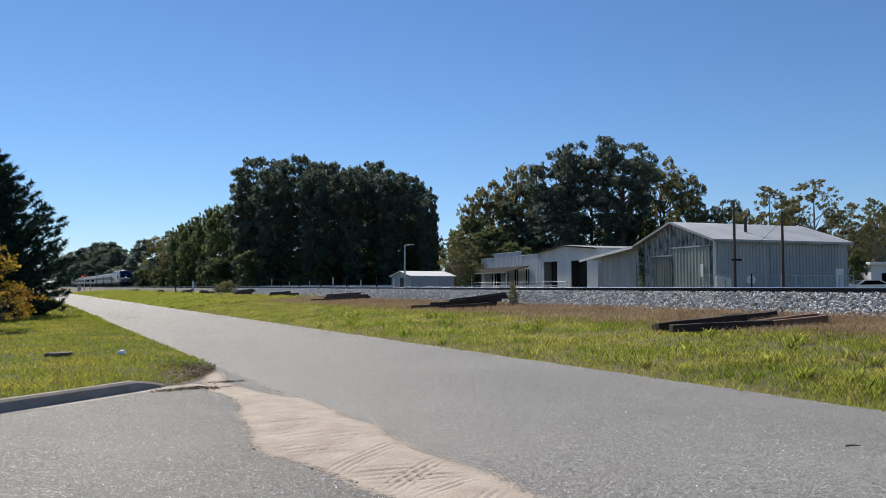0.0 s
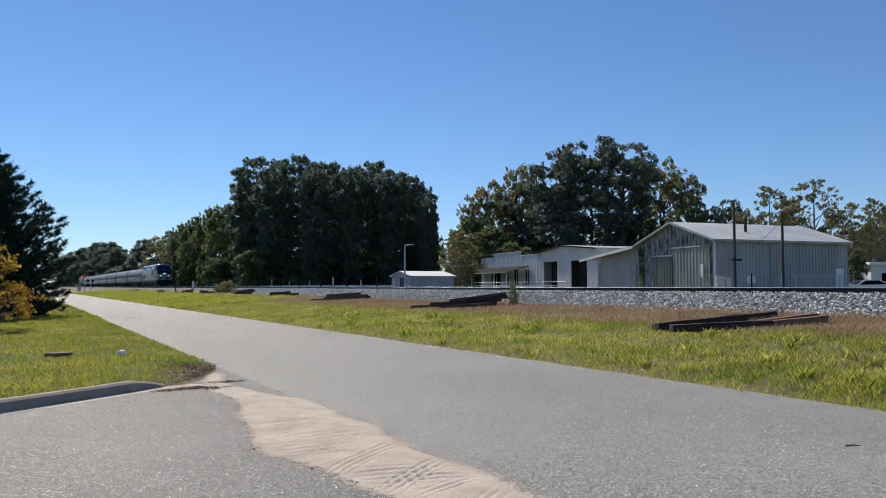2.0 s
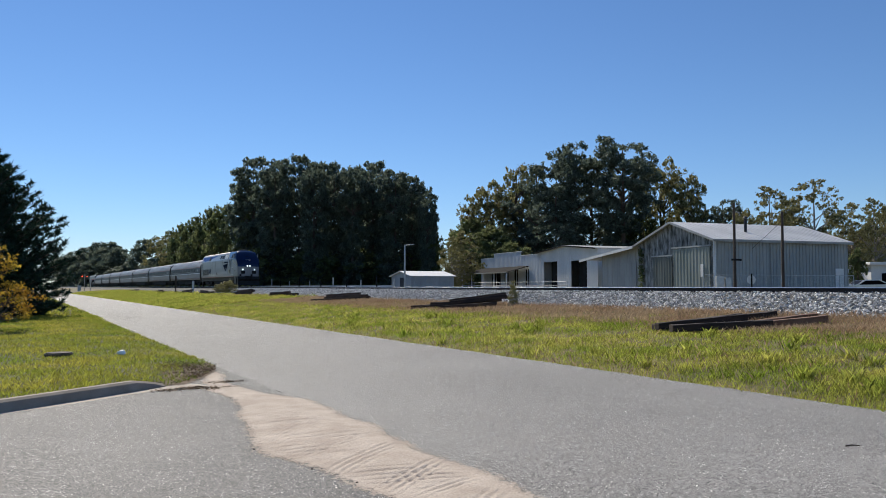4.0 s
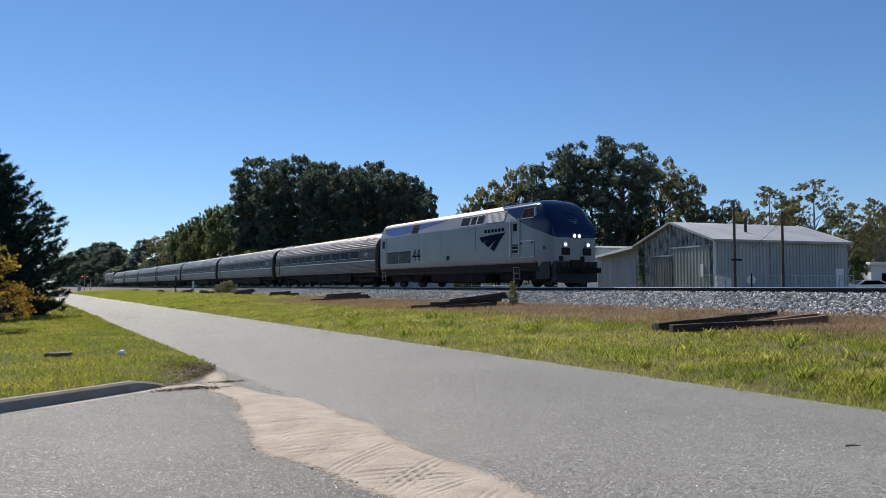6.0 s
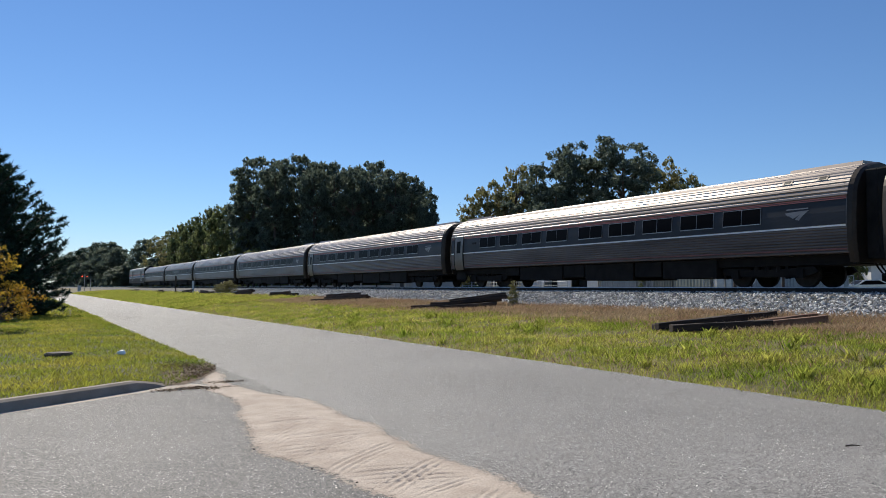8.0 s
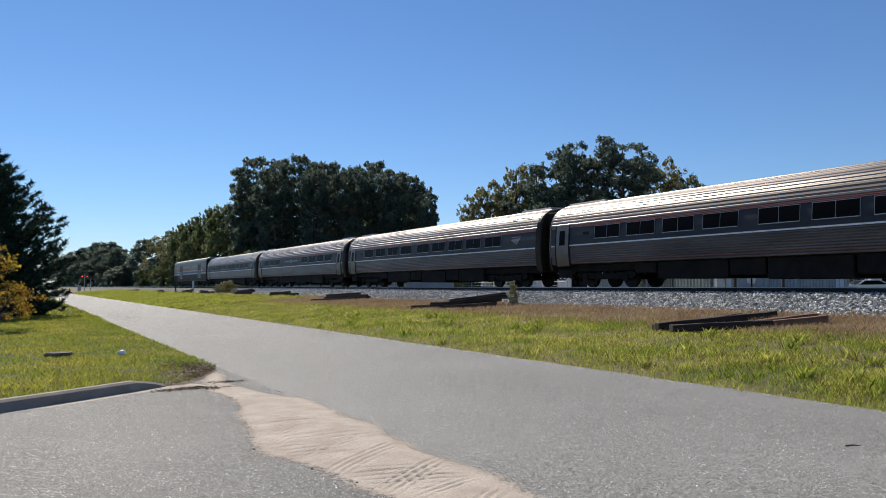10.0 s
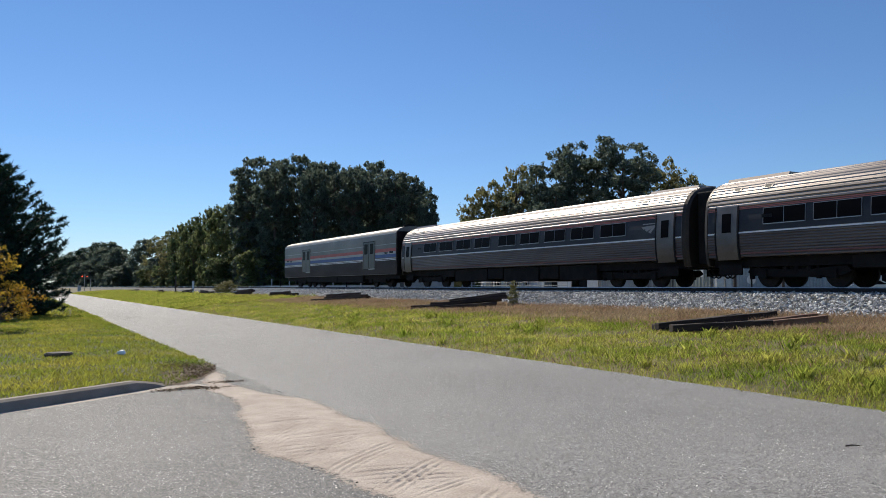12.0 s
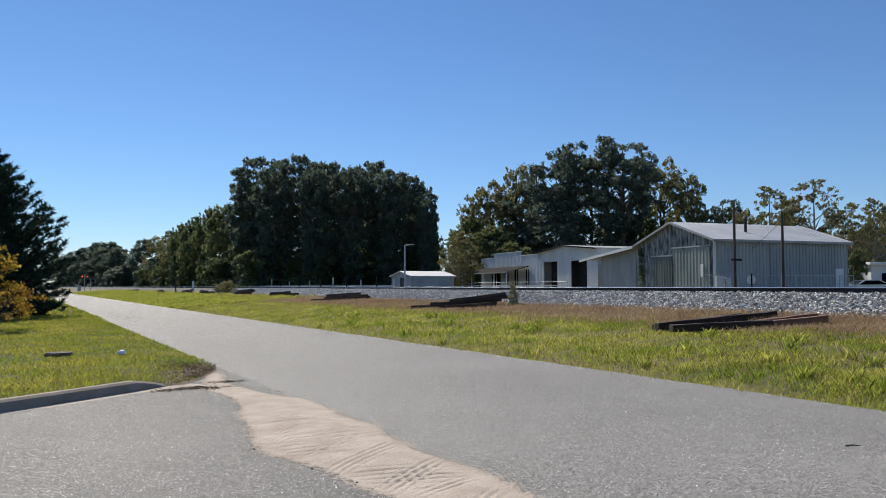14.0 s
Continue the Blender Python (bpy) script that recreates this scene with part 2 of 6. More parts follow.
# ---- mesh helpers ----
def mesh_of(name, bm, material, smooth=False):
    me = bpy.data.meshes.new(name)
    bmesh.ops.recalc_face_normals(bm, faces=bm.faces)
    if smooth:
        for f in bm.faces:
            f.smooth = True
    bm.to_mesh(me)
    bm.free()
    me.materials.append(material)
    return me


def part(name, bm, material, parent, label="", smooth=False):
    ob = new(name, mesh_of(name, bm, material, smooth))
    ob.parent = parent
    return tagged(ob, label)


def thing(name, m, label, category, group="", kind=""):
    ob = new(name)
    ob.empty_display_size = 0.2
    ob.matrix_basis = m
    return tagged(ob, label, category, group, kind)


def array_mesh(name, verts, faces, material, smooth=False):
    """A mesh from numpy arrays of corners and of faces with one number of corners."""
    me = bpy.data.meshes.new(name)
    verts, faces = np.asarray(verts, np.float32), np.asarray(faces, np.int32)
    k = faces.shape[1]
    me.vertices.add(len(verts))
    me.vertices.foreach_set("co", verts.ravel())
    me.loops.add(faces.size)
    me.loops.foreach_set("vertex_index", faces.ravel())
    me.polygons.add(len(faces))
    me.polygons.foreach_set("loop_start", np.arange(0, faces.size, k, dtype=np.int32))
    me.polygons.foreach_set("use_smooth", np.full(len(faces), smooth))
    me.update(calc_edges=True)
    me.materials.append(material)
    return me


def box(bm, x0, x1, y0, y1, z0, z1, bevel=0.0):
    made = bmesh.ops.create_cube(bm, size=1, matrix=Matrix.LocRotScale(
        ((x0 + x1) / 2, (y0 + y1) / 2, (z0 + z1) / 2), None, (abs(x1 - x0), abs(y1 - y0), abs(z1 - z0))))
    if bevel:
        edges = list({e for v in made["verts"] for e in v.link_edges})
        bmesh.ops.bevel(bm, geom=edges, offset=bevel, segments=2, affect="EDGES", profile=0.5)
    return bm


def rod(bm, a, b, r0, r1=None, n=8):
    a, b = Vector(a), Vector(b)
    turn = (b - a).to_track_quat("Z", "Y")
    bmesh.ops.create_cone(bm, cap_ends=True, segments=n, radius1=r0, radius2=r0 if r1 is None else r1,
                          depth=(b - a).length, matrix=Matrix.LocRotScale((a + b) / 2, turn, None))
    return bm


def boxed(*a, **k):
    return box(bmesh.new(), *a, **k)


def rodded(*a, **k):
    return rod(bmesh.new(), *a, **k)


def prism(points, axis, lo, hi, bm=None):
    """A flat outline pushed from lo to hi along an axis (0, 1 or 2)."""
    bm = bm or bmesh.new()
    ends = []
    for d in (lo, hi):
        ring = []
        for p in points:
            q = list(p)
            q.insert(axis, d)
            ring.append(bm.verts.new(q))
        ends.append(ring)
    n = len(points)
    for i in range(n):
        bm.faces.new((ends[0][i], ends[0][(i + 1) % n], ends[1][(i + 1) % n], ends[1][i]))
    bm.faces.new(ends[0])
    bm.faces.new(ends[1][::-1])
    return bm


def grid_sheet(name, xs, ys, height, material, smooth=True):
    xs, ys = np.asarray(xs, float), np.asarray(ys, float)
    gx, gy = np.meshgrid(xs, ys)
    v = np.stack([gx, gy, height(gx, gy)], -1).reshape(-1, 3)
    i = (np.arange(len(ys) - 1)[:, None] * len(xs) + np.arange(len(xs) - 1)[None]).ravel()
    return new(name, array_mesh(name, v, np.stack([i, i + 1, i + 1 + len(xs), i + len(xs)], 1), material, smooth))


def ripple(x, y, s=1.0):
    """A smooth unevenness between about -1 and 1."""
    return (np.sin(x * 1.3 * s + 0.7 * np.sin(y * 0.9 * s)) + np.sin(y * 1.7 * s + 1.1 * np.sin(x * 0.6 * s + 2)) + np.sin((x + y) * 2.9 * s + 1)) / 3


# ---- ground, road and railway ----
ROAD_L, ROAD_R = 3.4, 9.7
TRACK_X, RAIL_TOP = 24.08, 1.57


def ground_height(x, y):
    z = np.interp(x, [-3000, -60, 3.0, 9.9, 10.6, 15.5, 19.6, 21.95, 22.6, 25.56, 26.2, 28.6, 60, 3000],
                  [0.3, 0.0, -0.06, -0.06, 0.10, 0.52, 0.78, 1.25, 1.375, 1.375, 1.25, 0.75, 0.75, 0.75])
    soft = np.clip((x - 9.9) / 1.5, 0, 1) * np.clip((20 - x) / 1.5, 0, 1)
    return z + 0.06 * ripple(x, y, 0.5) * soft + 0.025 * ripple(x, y, 2.2) * soft


gx = np.concatenate([[-3000, -800, -200, -60, -20, -5, 2], np.arange(9.4, 21.9, 0.3), [21.95, 22.6, 24, 25.56, 26.2, 28.6, 32, 40, 60, 120, 300, 900, 3000]])
gy = np.concatenate([[-400, -120, -50, -20], np.arange(-8, 60, 0.4), np.arange(60, 150, 1.5), [170, 200, 250, 320, 420, 600, 900, 1500, 3000]])
ground = grid_sheet("ground", gx, gy, ground_height, SOIL)
tagged(ground, "grassy bank rising from road to the railway", "ground", kind="structure")

edge_y = np.concatenate([[-80, -40], np.arange(-20, 70, 0.35), np.arange(70, 200, 2.0), [240, 300, 400, 600]])


def strip(name, left, right, ys, z, material, cols=6):
    """A paved sheet between two edges that depend on y, with a thickness at its rim."""
    ys = np.asarray(ys, float)
    l, r = left(ys), right(ys)
    t = np.linspace(0, 1, cols)
    x = l[:, None] * (1 - t) + r[:, None] * t
    v = np.stack([x, np.repeat(ys[:, None], cols, 1), z(x, ys[:, None])], -1)
    rim_l, rim_r = v[:, :1].copy(), v[:, -1:].copy()
    rim_l[..., 2] -= 0.07
    rim_r[..., 2] -= 0.07
    v = np.concatenate([rim_l, v, rim_r], 1)
    k = cols + 2
    i = (np.arange(len(ys) - 1)[:, None] * k + np.arange(k - 1)[None]).ravel()
    return new(name, array_mesh(name, v.reshape(-1, 3), np.stack([i, i + 1, i + 1 + k, i + k], 1), material, False))


road = strip("road", lambda y: ROAD_L + 0.06 * ripple(y, y * 0.3, 1.5) + 0 * y, lambda y: ROAD_R + 0.05 * ripple(y, y * 0.4 + 3, 2.0),
             edge_y, lambda x, y: 0.012 * (1 - ((x - 6.55) / 3.2) ** 2) + 0 * y, ROAD)
tagged(road, "worn pale grey asphalt road beside the railway", "road", kind="structure")


def curb_y(x):
    """The line along which the lawn ends towards the driveway."""
    return np.interp(x, [-40, -12, -6, -3, -1.2, -0.2, 0.44, 1.2, 1.9, 2.35, 2.8, 3.2, 3.45], [6.5, 7.6, 8.7, 9.7, 10.5, 11.05, 11.48, 12.02, 12.5, 12.75, 13.5, 14.4, 15.4])


drive = strip("driveway", lambda y: -30 + 0 * y, lambda y: ROAD_L + 0.03 + 0 * y, np.arange(-40, 17.1, 1.5), lambda x, y: 0.0025 + 0 * x + 0 * y, DRIVE, 12)
tagged(drive, "rough grey asphalt driveway with pale flecks and painted glints", "driveway", kind="structure")


def lawn_height(x, y):
    back = np.clip((y - curb_y(x)) / 0.9, 0, 1)
    side = np.clip((3.42 - x) / 1.3, 0, 1)
    raised = np.clip((1.95 - x) / 0.5, 0, 1) * 0.12
    return 0.012 + np.maximum(raised, 0.10 * back) * np.minimum(side * 1.5, 1) + 0.025 * ripple(x, y, 0.8) * back * side


lx = np.concatenate([[-300, -80, -30, -15], np.arange(-8, 3.41, 0.22), [3.42]])
lv = np.concatenate([[0], np.cumsum(np.linspace(0.12, 0.6, 90)), [40, 60, 100, 200, 400, 900]])
LX, LV = np.meshgrid(lx, lv)
LY = curb_y(LX) + LV
i = (np.arange(len(lv) - 1)[:, None] * len(lx) + np.arange(len(lx) - 1)[None]).ravel()
lawn = new("lawn", array_mesh("lawn", np.stack([LX, LY, lawn_height(LX, LY)], -1).reshape(-1, 3),
                              np.stack([i, i + 1, i + 1 + len(lx), i + len(lx)], 1), LAWN_SOIL, True))
tagged(lawn, "mown green lawn beside the road", "lawn", kind="structure")

# kerb: concrete with a rounded top, sloping away at its end
bm = bmesh.new()
rings = []
for x in np.concatenate([np.arange(-14, -1, 0.8), np.arange(-1, 2.06, 0.15)]):
    y = float(curb_y(x))
    d = Vector((1, float(curb_y(x + 0.2) - curb_y(x - 0.2)) / 0.4, 0)).normalized()
    n = Vector((d.y, -d.x, 0))
    h = 0.155 * min(1, max(0.12, (2.1 - x) / 0.55)) ** 0.6
    ring = []
    for o, z in ((-0.16, -0.05), (-0.16, h - 0.01), (-0.13, h), (-0.03, h), (0.015, h - 0.03), (0.05, 0.01), (0.05, -0.05)):
        ring.append(bm.verts.new((x + n.x * o, y + n.y * o, z)))
    rings.append(ring)
for a, b in zip(rings, rings[1:]):
    for j in range(6):
        bm.faces.new((a[j], b[j], b[j + 1], a[j + 1]))
bm.faces.new(rings[0])
bm.faces.new(rings[-1][::-1])
kerb = tagged(new("kerb", mesh_of("kerb", bm, CONCRETE)), "weathered pale concrete kerb round the lawn", "kerb", kind="structure")
# gutter strip at the foot of the kerb
bm = bmesh.new()
rings = []
for x in np.concatenate([np.arange(-14, -1, 0.8), np.arange(-1, 2.45, 0.15)]):
    y = float(curb_y(min(x, 2.0)) + max(0, x - 2.0) * 0.35)
    d = Vector((1, 0.6, 0)).normalized()
    n = Vector((d.y, -d.x, 0))
    w = 0.16 + 0.05 * math.sin(x * 3) + 0.12 * max(0, x - 0.5)
    rings.append([bm.verts.new((x + n.x * o, y + n.y * o, z)) for o, z in ((0.0, -0.03), (0.0, 0.008), (w, 0.004), (w, -0.03))])
for a, b in zip(rings, rings[1:]):
    for j in range(3):
        bm.faces.new((a[j], b[j], b[j + 1], a[j + 1]))
tagged(new("gutter", mesh_of("gutter", bm, GUTTER)), "sandy concrete gutter strip along the kerb", "gutter", kind="structure")

# sand washed over the driveway mouth, thinning out at its edges
s_left = lambda y: np.interp(y, [-2, 2, 4, 5.2, 6.0, 6.7, 7.35, 8.9, 10.2, 11.9, 13.4, 14.2], [2.2, 2.6, 2.6, 2.48, 2.27, 2.15, 2.03, 2.30, 2.60, 2.55, 2.75, 3.05]) + 0.035 * ripple(y * 3, y, 2.0) + 0.02 * ripple(y * 9, y, 3.0)
s_right = lambda y: np.interp(y, [-2, 2, 3, 4.5, 5.3, 6.4, 7.1, 8.0, 9.2, 10.2, 11.0, 11.6, 12.6, 13.5, 14.2], [3.2, 3.6, 3.5, 3.42, 3.48, 3.42, 3.44, 3.55, 3.50, 3.56, 3.2, 3.08, 2.98, 3.12, 3.2]) + 0.03 * ripple(y * 2.5, y, 2.0) + 0.015 * ripple(y * 8, y, 3.0)


def sand_inside(x, y):
    """How far inside the sand's edge a place lies, in metres; negative outside."""
    return np.minimum(np.minimum(x - s_left(y), s_right(y) - x), np.minimum((y + 2.0) * 0.5, (14.3 - y) * 0.5))


def sand_height(x, y):
    d = np.clip(sand_inside(x, y) / 0.35, 0, 1)
    tread = 0
    # wheel tracks: a point on each, its heading, half its width and its depth
    for px_, py_, head, wide, deep in ((2.70, 6.32, 40, 0.16, 0.020), (2.88, 5.61, 39, 0.15, 0.022), (2.81, 5.10, 22, 0.12, 0.020), (2.65, 8.05, 47, 0.30, 0.009),
                                       (2.95, 7.2, 33, 0.14, 0.012), (3.15, 4.75, 36, 0.14, 0.02)):
        ca, sa = math.cos(radians(head)), math.sin(radians(head))
        o = (y - py_) * ca - (x - px_) * sa
        o = o + 0.02 * np.sin(((x - px_) * ca + (y - py_) * sa) * 2.3 + px_ * 9)
        tread = tread - deep * np.exp(-(o / wide) ** 4) * (0.5 + 0.5 * np.sin(o * 78)) * np.clip(0.7 + 0.5 * ripple(x + head, y, 1.3), 0.15, 1) * 0.8
    over2, along2 = y + 0.10 * x, x
    drift = 0.011 * np.abs(np.sin(over2 * 21 + 2.4 * np.sin(along2 * 1.9 + over2 * 1.3))) ** 6 * np.clip(0.5 + 1.3 * ripple(x * 0.9, y * 2.0, 1.1), 0, 1)
    floor_z = np.maximum(0.0025, np.where(x > 3.3, 0.012 * (1 - ((x - 6.55) / 3.2) ** 2), 0))
    return floor_z + 0.002 + d * (0.024 + tread - drift + 0.004 * ripple(x, y, 5.0))


def faded(material):
    """Lets the covering thin out by grains where its cover value falls."""
    n, ln = material.node_tree.nodes, material.node_tree.links
    at_ = n.new("ShaderNodeAttribute")
    at_.attribute_name = "cover"
    gr, gr2 = n.new("ShaderNodeTexNoise"), n.new("ShaderNodeTexNoise")
    gr.inputs["Scale"].default_value, gr2.inputs["Scale"].default_value = 170, 22
    gr.inputs["Detail"].default_value, gr2.inputs["Detail"].default_value = 2, 5
    tc = n["Texture Coordinate"]
    ln.new(tc.outputs["Object"], gr.inputs["Vector"])
    ln.new(tc.outputs["Object"], gr2.inputs["Vector"])
    mix_ = n.new("ShaderNodeMath")
    mix_.operation = "MULTIPLY_ADD"
    mix_.inputs[1].default_value = 0.9
    ln.new(gr2.outputs["Fac"], mix_.inputs[0])
    ln.new(gr.outputs["Fac"], mix_.inputs[2])
    rng_ = n.new("ShaderNodeMapRange")
    rng_.inputs["From Min"].default_value, rng_.inputs["From Max"].default_value = 0.55, 1.35
    ln.new(mix_.outputs[0], rng_.inputs["Value"])
    gt = n.new("ShaderNodeMath")
    gt.operation = "GREATER_THAN"
    ln.new(at_.outputs["Fac"], gt.inputs[0])
    ln.new(rng_.outputs[0], gt.inputs[1])
    clear, mx = n.new("ShaderNodeBsdfTransparent"), n.new("ShaderNodeMixShader")
    ln.new(gt.outputs[0], mx.inputs[0])
    ln.new(clear.outputs[0], mx.inputs[1])
    ln.new(n["Principled BSDF"].outputs[0], mx.inputs[2])
    ln.new(mx.outputs[0], n["Material Output"].inputs["Surface"])
    return material


def cover_sheet(name, xs, ys, height, cover, material):
    """A thin sheet with a cover value at each corner; corners with none are left out."""
    ob = grid_sheet(name, xs, ys, height, material, True)
    gx_, gy_ = np.meshgrid(np.asarray(xs, float), np.asarray(ys, float))
    val = np.clip(cover(gx_, gy_), 0, 1).ravel().astype(np.float32)
    ob.data.attributes.new("cover", "FLOAT", "POINT").data.foreach_set("value", val)
    bm_ = bmesh.new()
    bm_.from_mesh(ob.data)
    lay = bm_.verts.layers.float["cover"]
    bmesh.ops.delete(bm_, geom=[f for f in bm_.faces if max(v[lay] for v in f.verts) <= 0], context="FACES")
    bm_.to_mesh(ob.data)
    bm_.free()
    return ob


faded(SAND)
sand = cover_sheet("sand", np.arange(1.8, 3.85, 0.0125), np.concatenate([np.arange(-2.2, 4.4, 0.1), np.arange(4.4, 8.6, 0.0125), np.arange(8.6, 14.8, 0.03)]), sand_height,
                   lambda x, y: 0.5 + sand_inside(x, y) * 3.2 + 0.22 * ripple(x, y, 1.7), SAND)
tagged(sand, "pale washed sand with faint tyre tracks on the asphalt", "sand", kind="structure")
# bare dirt and dead leaves at the lawn's corner
DIRT = faded(mat("bare_dirt", (0.115, 0.082, 0.054), (0.20, 0.15, 0.10), rough=0.95, scale=6, fine=60, vary=0.35, bump=0.6, dist=0.02))
dirt = cover_sheet("dirt", np.arange(1.6, 3.9, 0.05), np.arange(11.2, 18.0, 0.06), lambda x, y: np.maximum(0.008, lawn_height(x, y) * (y > curb_y(x)) + 0.012),
                   lambda x, y: np.maximum(0.9 - 0.55 * np.abs(y - curb_y(x) - 0.3) - np.clip(2.2 - x, 0, 1) * 2.0 - np.clip(x - 3.3, 0, 1) * 5.0 - np.clip(curb_y(x) - y, 0, 1) * 2.0,
                                           np.maximum(0.85 - np.hypot((x - 2.00) * 2.2, (y - 12.05) * 5.0), np.maximum(0.95 - np.hypot((x - 2.40) * 2.5, (y - 12.12) * 3.0), 0.8 - np.hypot((x - 2.73) * 4.0, (y - 11.93) * 3.5)))), DIRT)
tagged(dirt, "bare brown dirt at the lawn's worn corner", "dirt", kind="structure")

# railway: two rails on ties in a ballast bed
track = thing("railway_track", pose(0, 0, 0), "straight railway track with worn steel rails", "railway", kind="structure")
for side in (-0.752, 0.752):
    x = TRACK_X + side
    rail_ob = part("rail", prism([(x - 0.07, RAIL_TOP - 0.172), (x - 0.07, RAIL_TOP - 0.160), (x - 0.012, RAIL_TOP - 0.145), (x - 0.012, RAIL_TOP - 0.048),
                                  (x - 0.036, RAIL_TOP - 0.04), (x - 0.036, RAIL_TOP - 0.02), (x + 0.036, RAIL_TOP - 0.02), (x + 0.036, RAIL_TOP - 0.04),
                                  (x + 0.012, RAIL_TOP - 0.048), (x + 0.012, RAIL_TOP - 0.145), (x + 0.07, RAIL_TOP - 0.160), (x + 0.07, RAIL_TOP - 0.172)], 1, -60, 900), RAIL, track, "rusty brown steel rail")
    part("rail_head", prism([(x - 0.037, RAIL_TOP - 0.02), (x - 0.034, RAIL_TOP - 0.006), (x - 0.024, RAIL_TOP), (x + 0.024, RAIL_TOP), (x + 0.034, RAIL_TOP - 0.006), (x + 0.037, RAIL_TOP - 0.02)], 1, -60, 900), RAILHEAD, rail_ob, "polished bright running surface")

# ballast stones lie over the bed
STONES = 46000
rng = np.random.default_rng(4)
sxs = TRACK_X - 0.95 - rng.random(STONES) ** 0.85 * 3.65
sys_ = -2 + 92 * rng.random(STONES) ** 1.25
sz = ground_height(sxs, sys_) + rng.uniform(-0.03, 0.045, STONES) * np.where(sxs > 22.2, 0.3, 1.0)
size = rng.uniform(0.030, 0.060, STONES) * (1 + 0.3 * (sys_ > 45))
octa = np.array([(1, 0, 0), (0, 1, 0), (-1, 0, 0), (0, -1, 0), (0, 0, 1), (0, 0, -1)], float)
ofaces = np.array([(0, 1, 4), (1, 2, 4), (2, 3, 4), (3, 0, 4), (1, 0, 5), (2, 1, 5), (3, 2, 5), (0, 3, 5)])
q = rng.normal(size=(STONES, 4))
q /= np.linalg.norm(q, axis=1)[:, None]
w_, x_, y_, z_ = q.T
rot = np.stack([1 - 2 * (y_ ** 2 + z_ ** 2), 2 * (x_ * y_ - z_ * w_), 2 * (x_ * z_ + y_ * w_),
                2 * (x_ * y_ + z_ * w_), 1 - 2 * (x_ ** 2 + z_ ** 2), 2 * (y_ * z_ - x_ * w_),
                2 * (x_ * z_ - y_ * w_), 2 * (y_ * z_ + x_ * w_), 1 - 2 * (x_ ** 2 + y_ ** 2)], 1).reshape(-1, 3, 3)
local = octa[None] * rng.uniform(0.6, 1.35, (STONES, 6, 1)) * size[:, None, None] * np.array([1.25, 1.0, 0.8])
pts = np.einsum("nij,nkj->nki", rot, local) + np.stack([sxs, sys_, sz], 1)[:, None]
fcs = (ofaces[None] + 6 * np.arange(STONES)[:, None, None]).reshape(-1, 3)
tagged(new("ballast_stones", array_mesh("ballast_stones", pts.reshape(-1, 3), fcs, STONE)), "crushed grey granite ballast stones", "ballast", kind="stuff")
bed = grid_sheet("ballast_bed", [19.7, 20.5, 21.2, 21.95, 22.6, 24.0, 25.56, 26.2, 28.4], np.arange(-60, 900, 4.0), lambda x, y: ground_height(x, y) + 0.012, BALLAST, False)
tagged(bed, "near-black ballast bed with the shade between stones painted in", "ballast", kind="structure")


# ---- grass ----
def blades(name, x, y, z, length, width, lean, material, label, category, seed):
    """Many single bent blades in one mesh."""
    r = np.random.default_rng(seed)
    n = len(x)
    a, b = r.uniform(0, 2 * np.pi, n), r.uniform(0, 2 * np.pi, n)
    side = np.stack([np.cos(a), np.sin(a), 0 * a], 1) * (width / 2)[:, None]
    out = np.stack([np.cos(b), np.sin(b), 0 * b], 1) * (lean * length)[:, None]
    foot = np.stack([x, y, z - 0.01], 1)
    up = np.zeros((n, 3))
    up[:, 2] = length
    v = np.stack([foot - side, foot + side, foot + up + out, foot + up * 0.5 + out * 0.25 - side * 0.9], 1)
    tri = np.arange(4 * n).reshape(-1, 4)
    return tagged(new(name, array_mesh(name, v.reshape(-1, 3), tri, material)), label, category, kind="stuff")


def scatter(n, x0, x1, y0, y1, power, seed):
    r = np.random.default_rng(seed)
    return r.uniform(x0, x1, n), y0 + (y1 - y0) * r.random(n) ** power, r


BARE = ((13.6, 9.5, 0.6), (13.9, 10.5, 0.55), (13.3, 8.4, 0.4), (13.6, 13.5, 0.4), (13.9, 14.6, 0.35), (12.6, 15.5, 0.35), (13.1, 7.6, 0.4), (14.6, 20.4, 0.5))
x, y, r = scatter(460000, ROAD_R - 0.05, 18.4, 3.5, 62, 1.8, 11)
tuft = np.clip(0.55 + 0.7 * ripple(x, y, 1.4) + 0.75 * ripple(x + 3, y, 5.5), 0.1, 1.7)
bare = np.ones(len(x))
for bx, by, br in BARE:
    bare *= 1 - 0.93 * np.exp(-(((x - bx) * 1.5) ** 2 + (y - by) ** 2) / br ** 2)
keep = r.random(len(x)) < bare * np.clip(1.2 - (x - 14.5) / 2.2, 0.06, 1) * np.clip(0.4 + 0.7 * tuft, 0, 1)
x, y, tuft = x[keep], y[keep], tuft[keep]
rim = np.clip((x - ROAD_R) / 0.8, 0.6, 1) * np.where(r.random(len(x)) < 0.01, 1.7, 1.0)
extra = r.random(len(x)) < 0.06
x = np.where(extra, ROAD_R - 0.08 + 0.9 * r.random(len(x)) ** 1.5, x)
ln_ = (0.04 + 0.075 * r.random(len(x))) * (0.7 + 0.5 * tuft) * rim
blades("bank_grass", x, y, ground_height(x, y), ln_, 0.0032 + 0.003 * r.random(len(x)) + 0.00025 * y, 0.10 + 0.6 * r.random(len(x)), GRASS, "long yellow-green grass on the bank", "grass", 12)
rt = np.random.default_rng(21)
cx_, cy_ = rt.uniform(10.1, 14.0, 60), 1 + 34 * rt.random(60) ** 1.3
x = np.repeat(cx_, 45) + rt.normal(0, 0.07, 60 * 45)
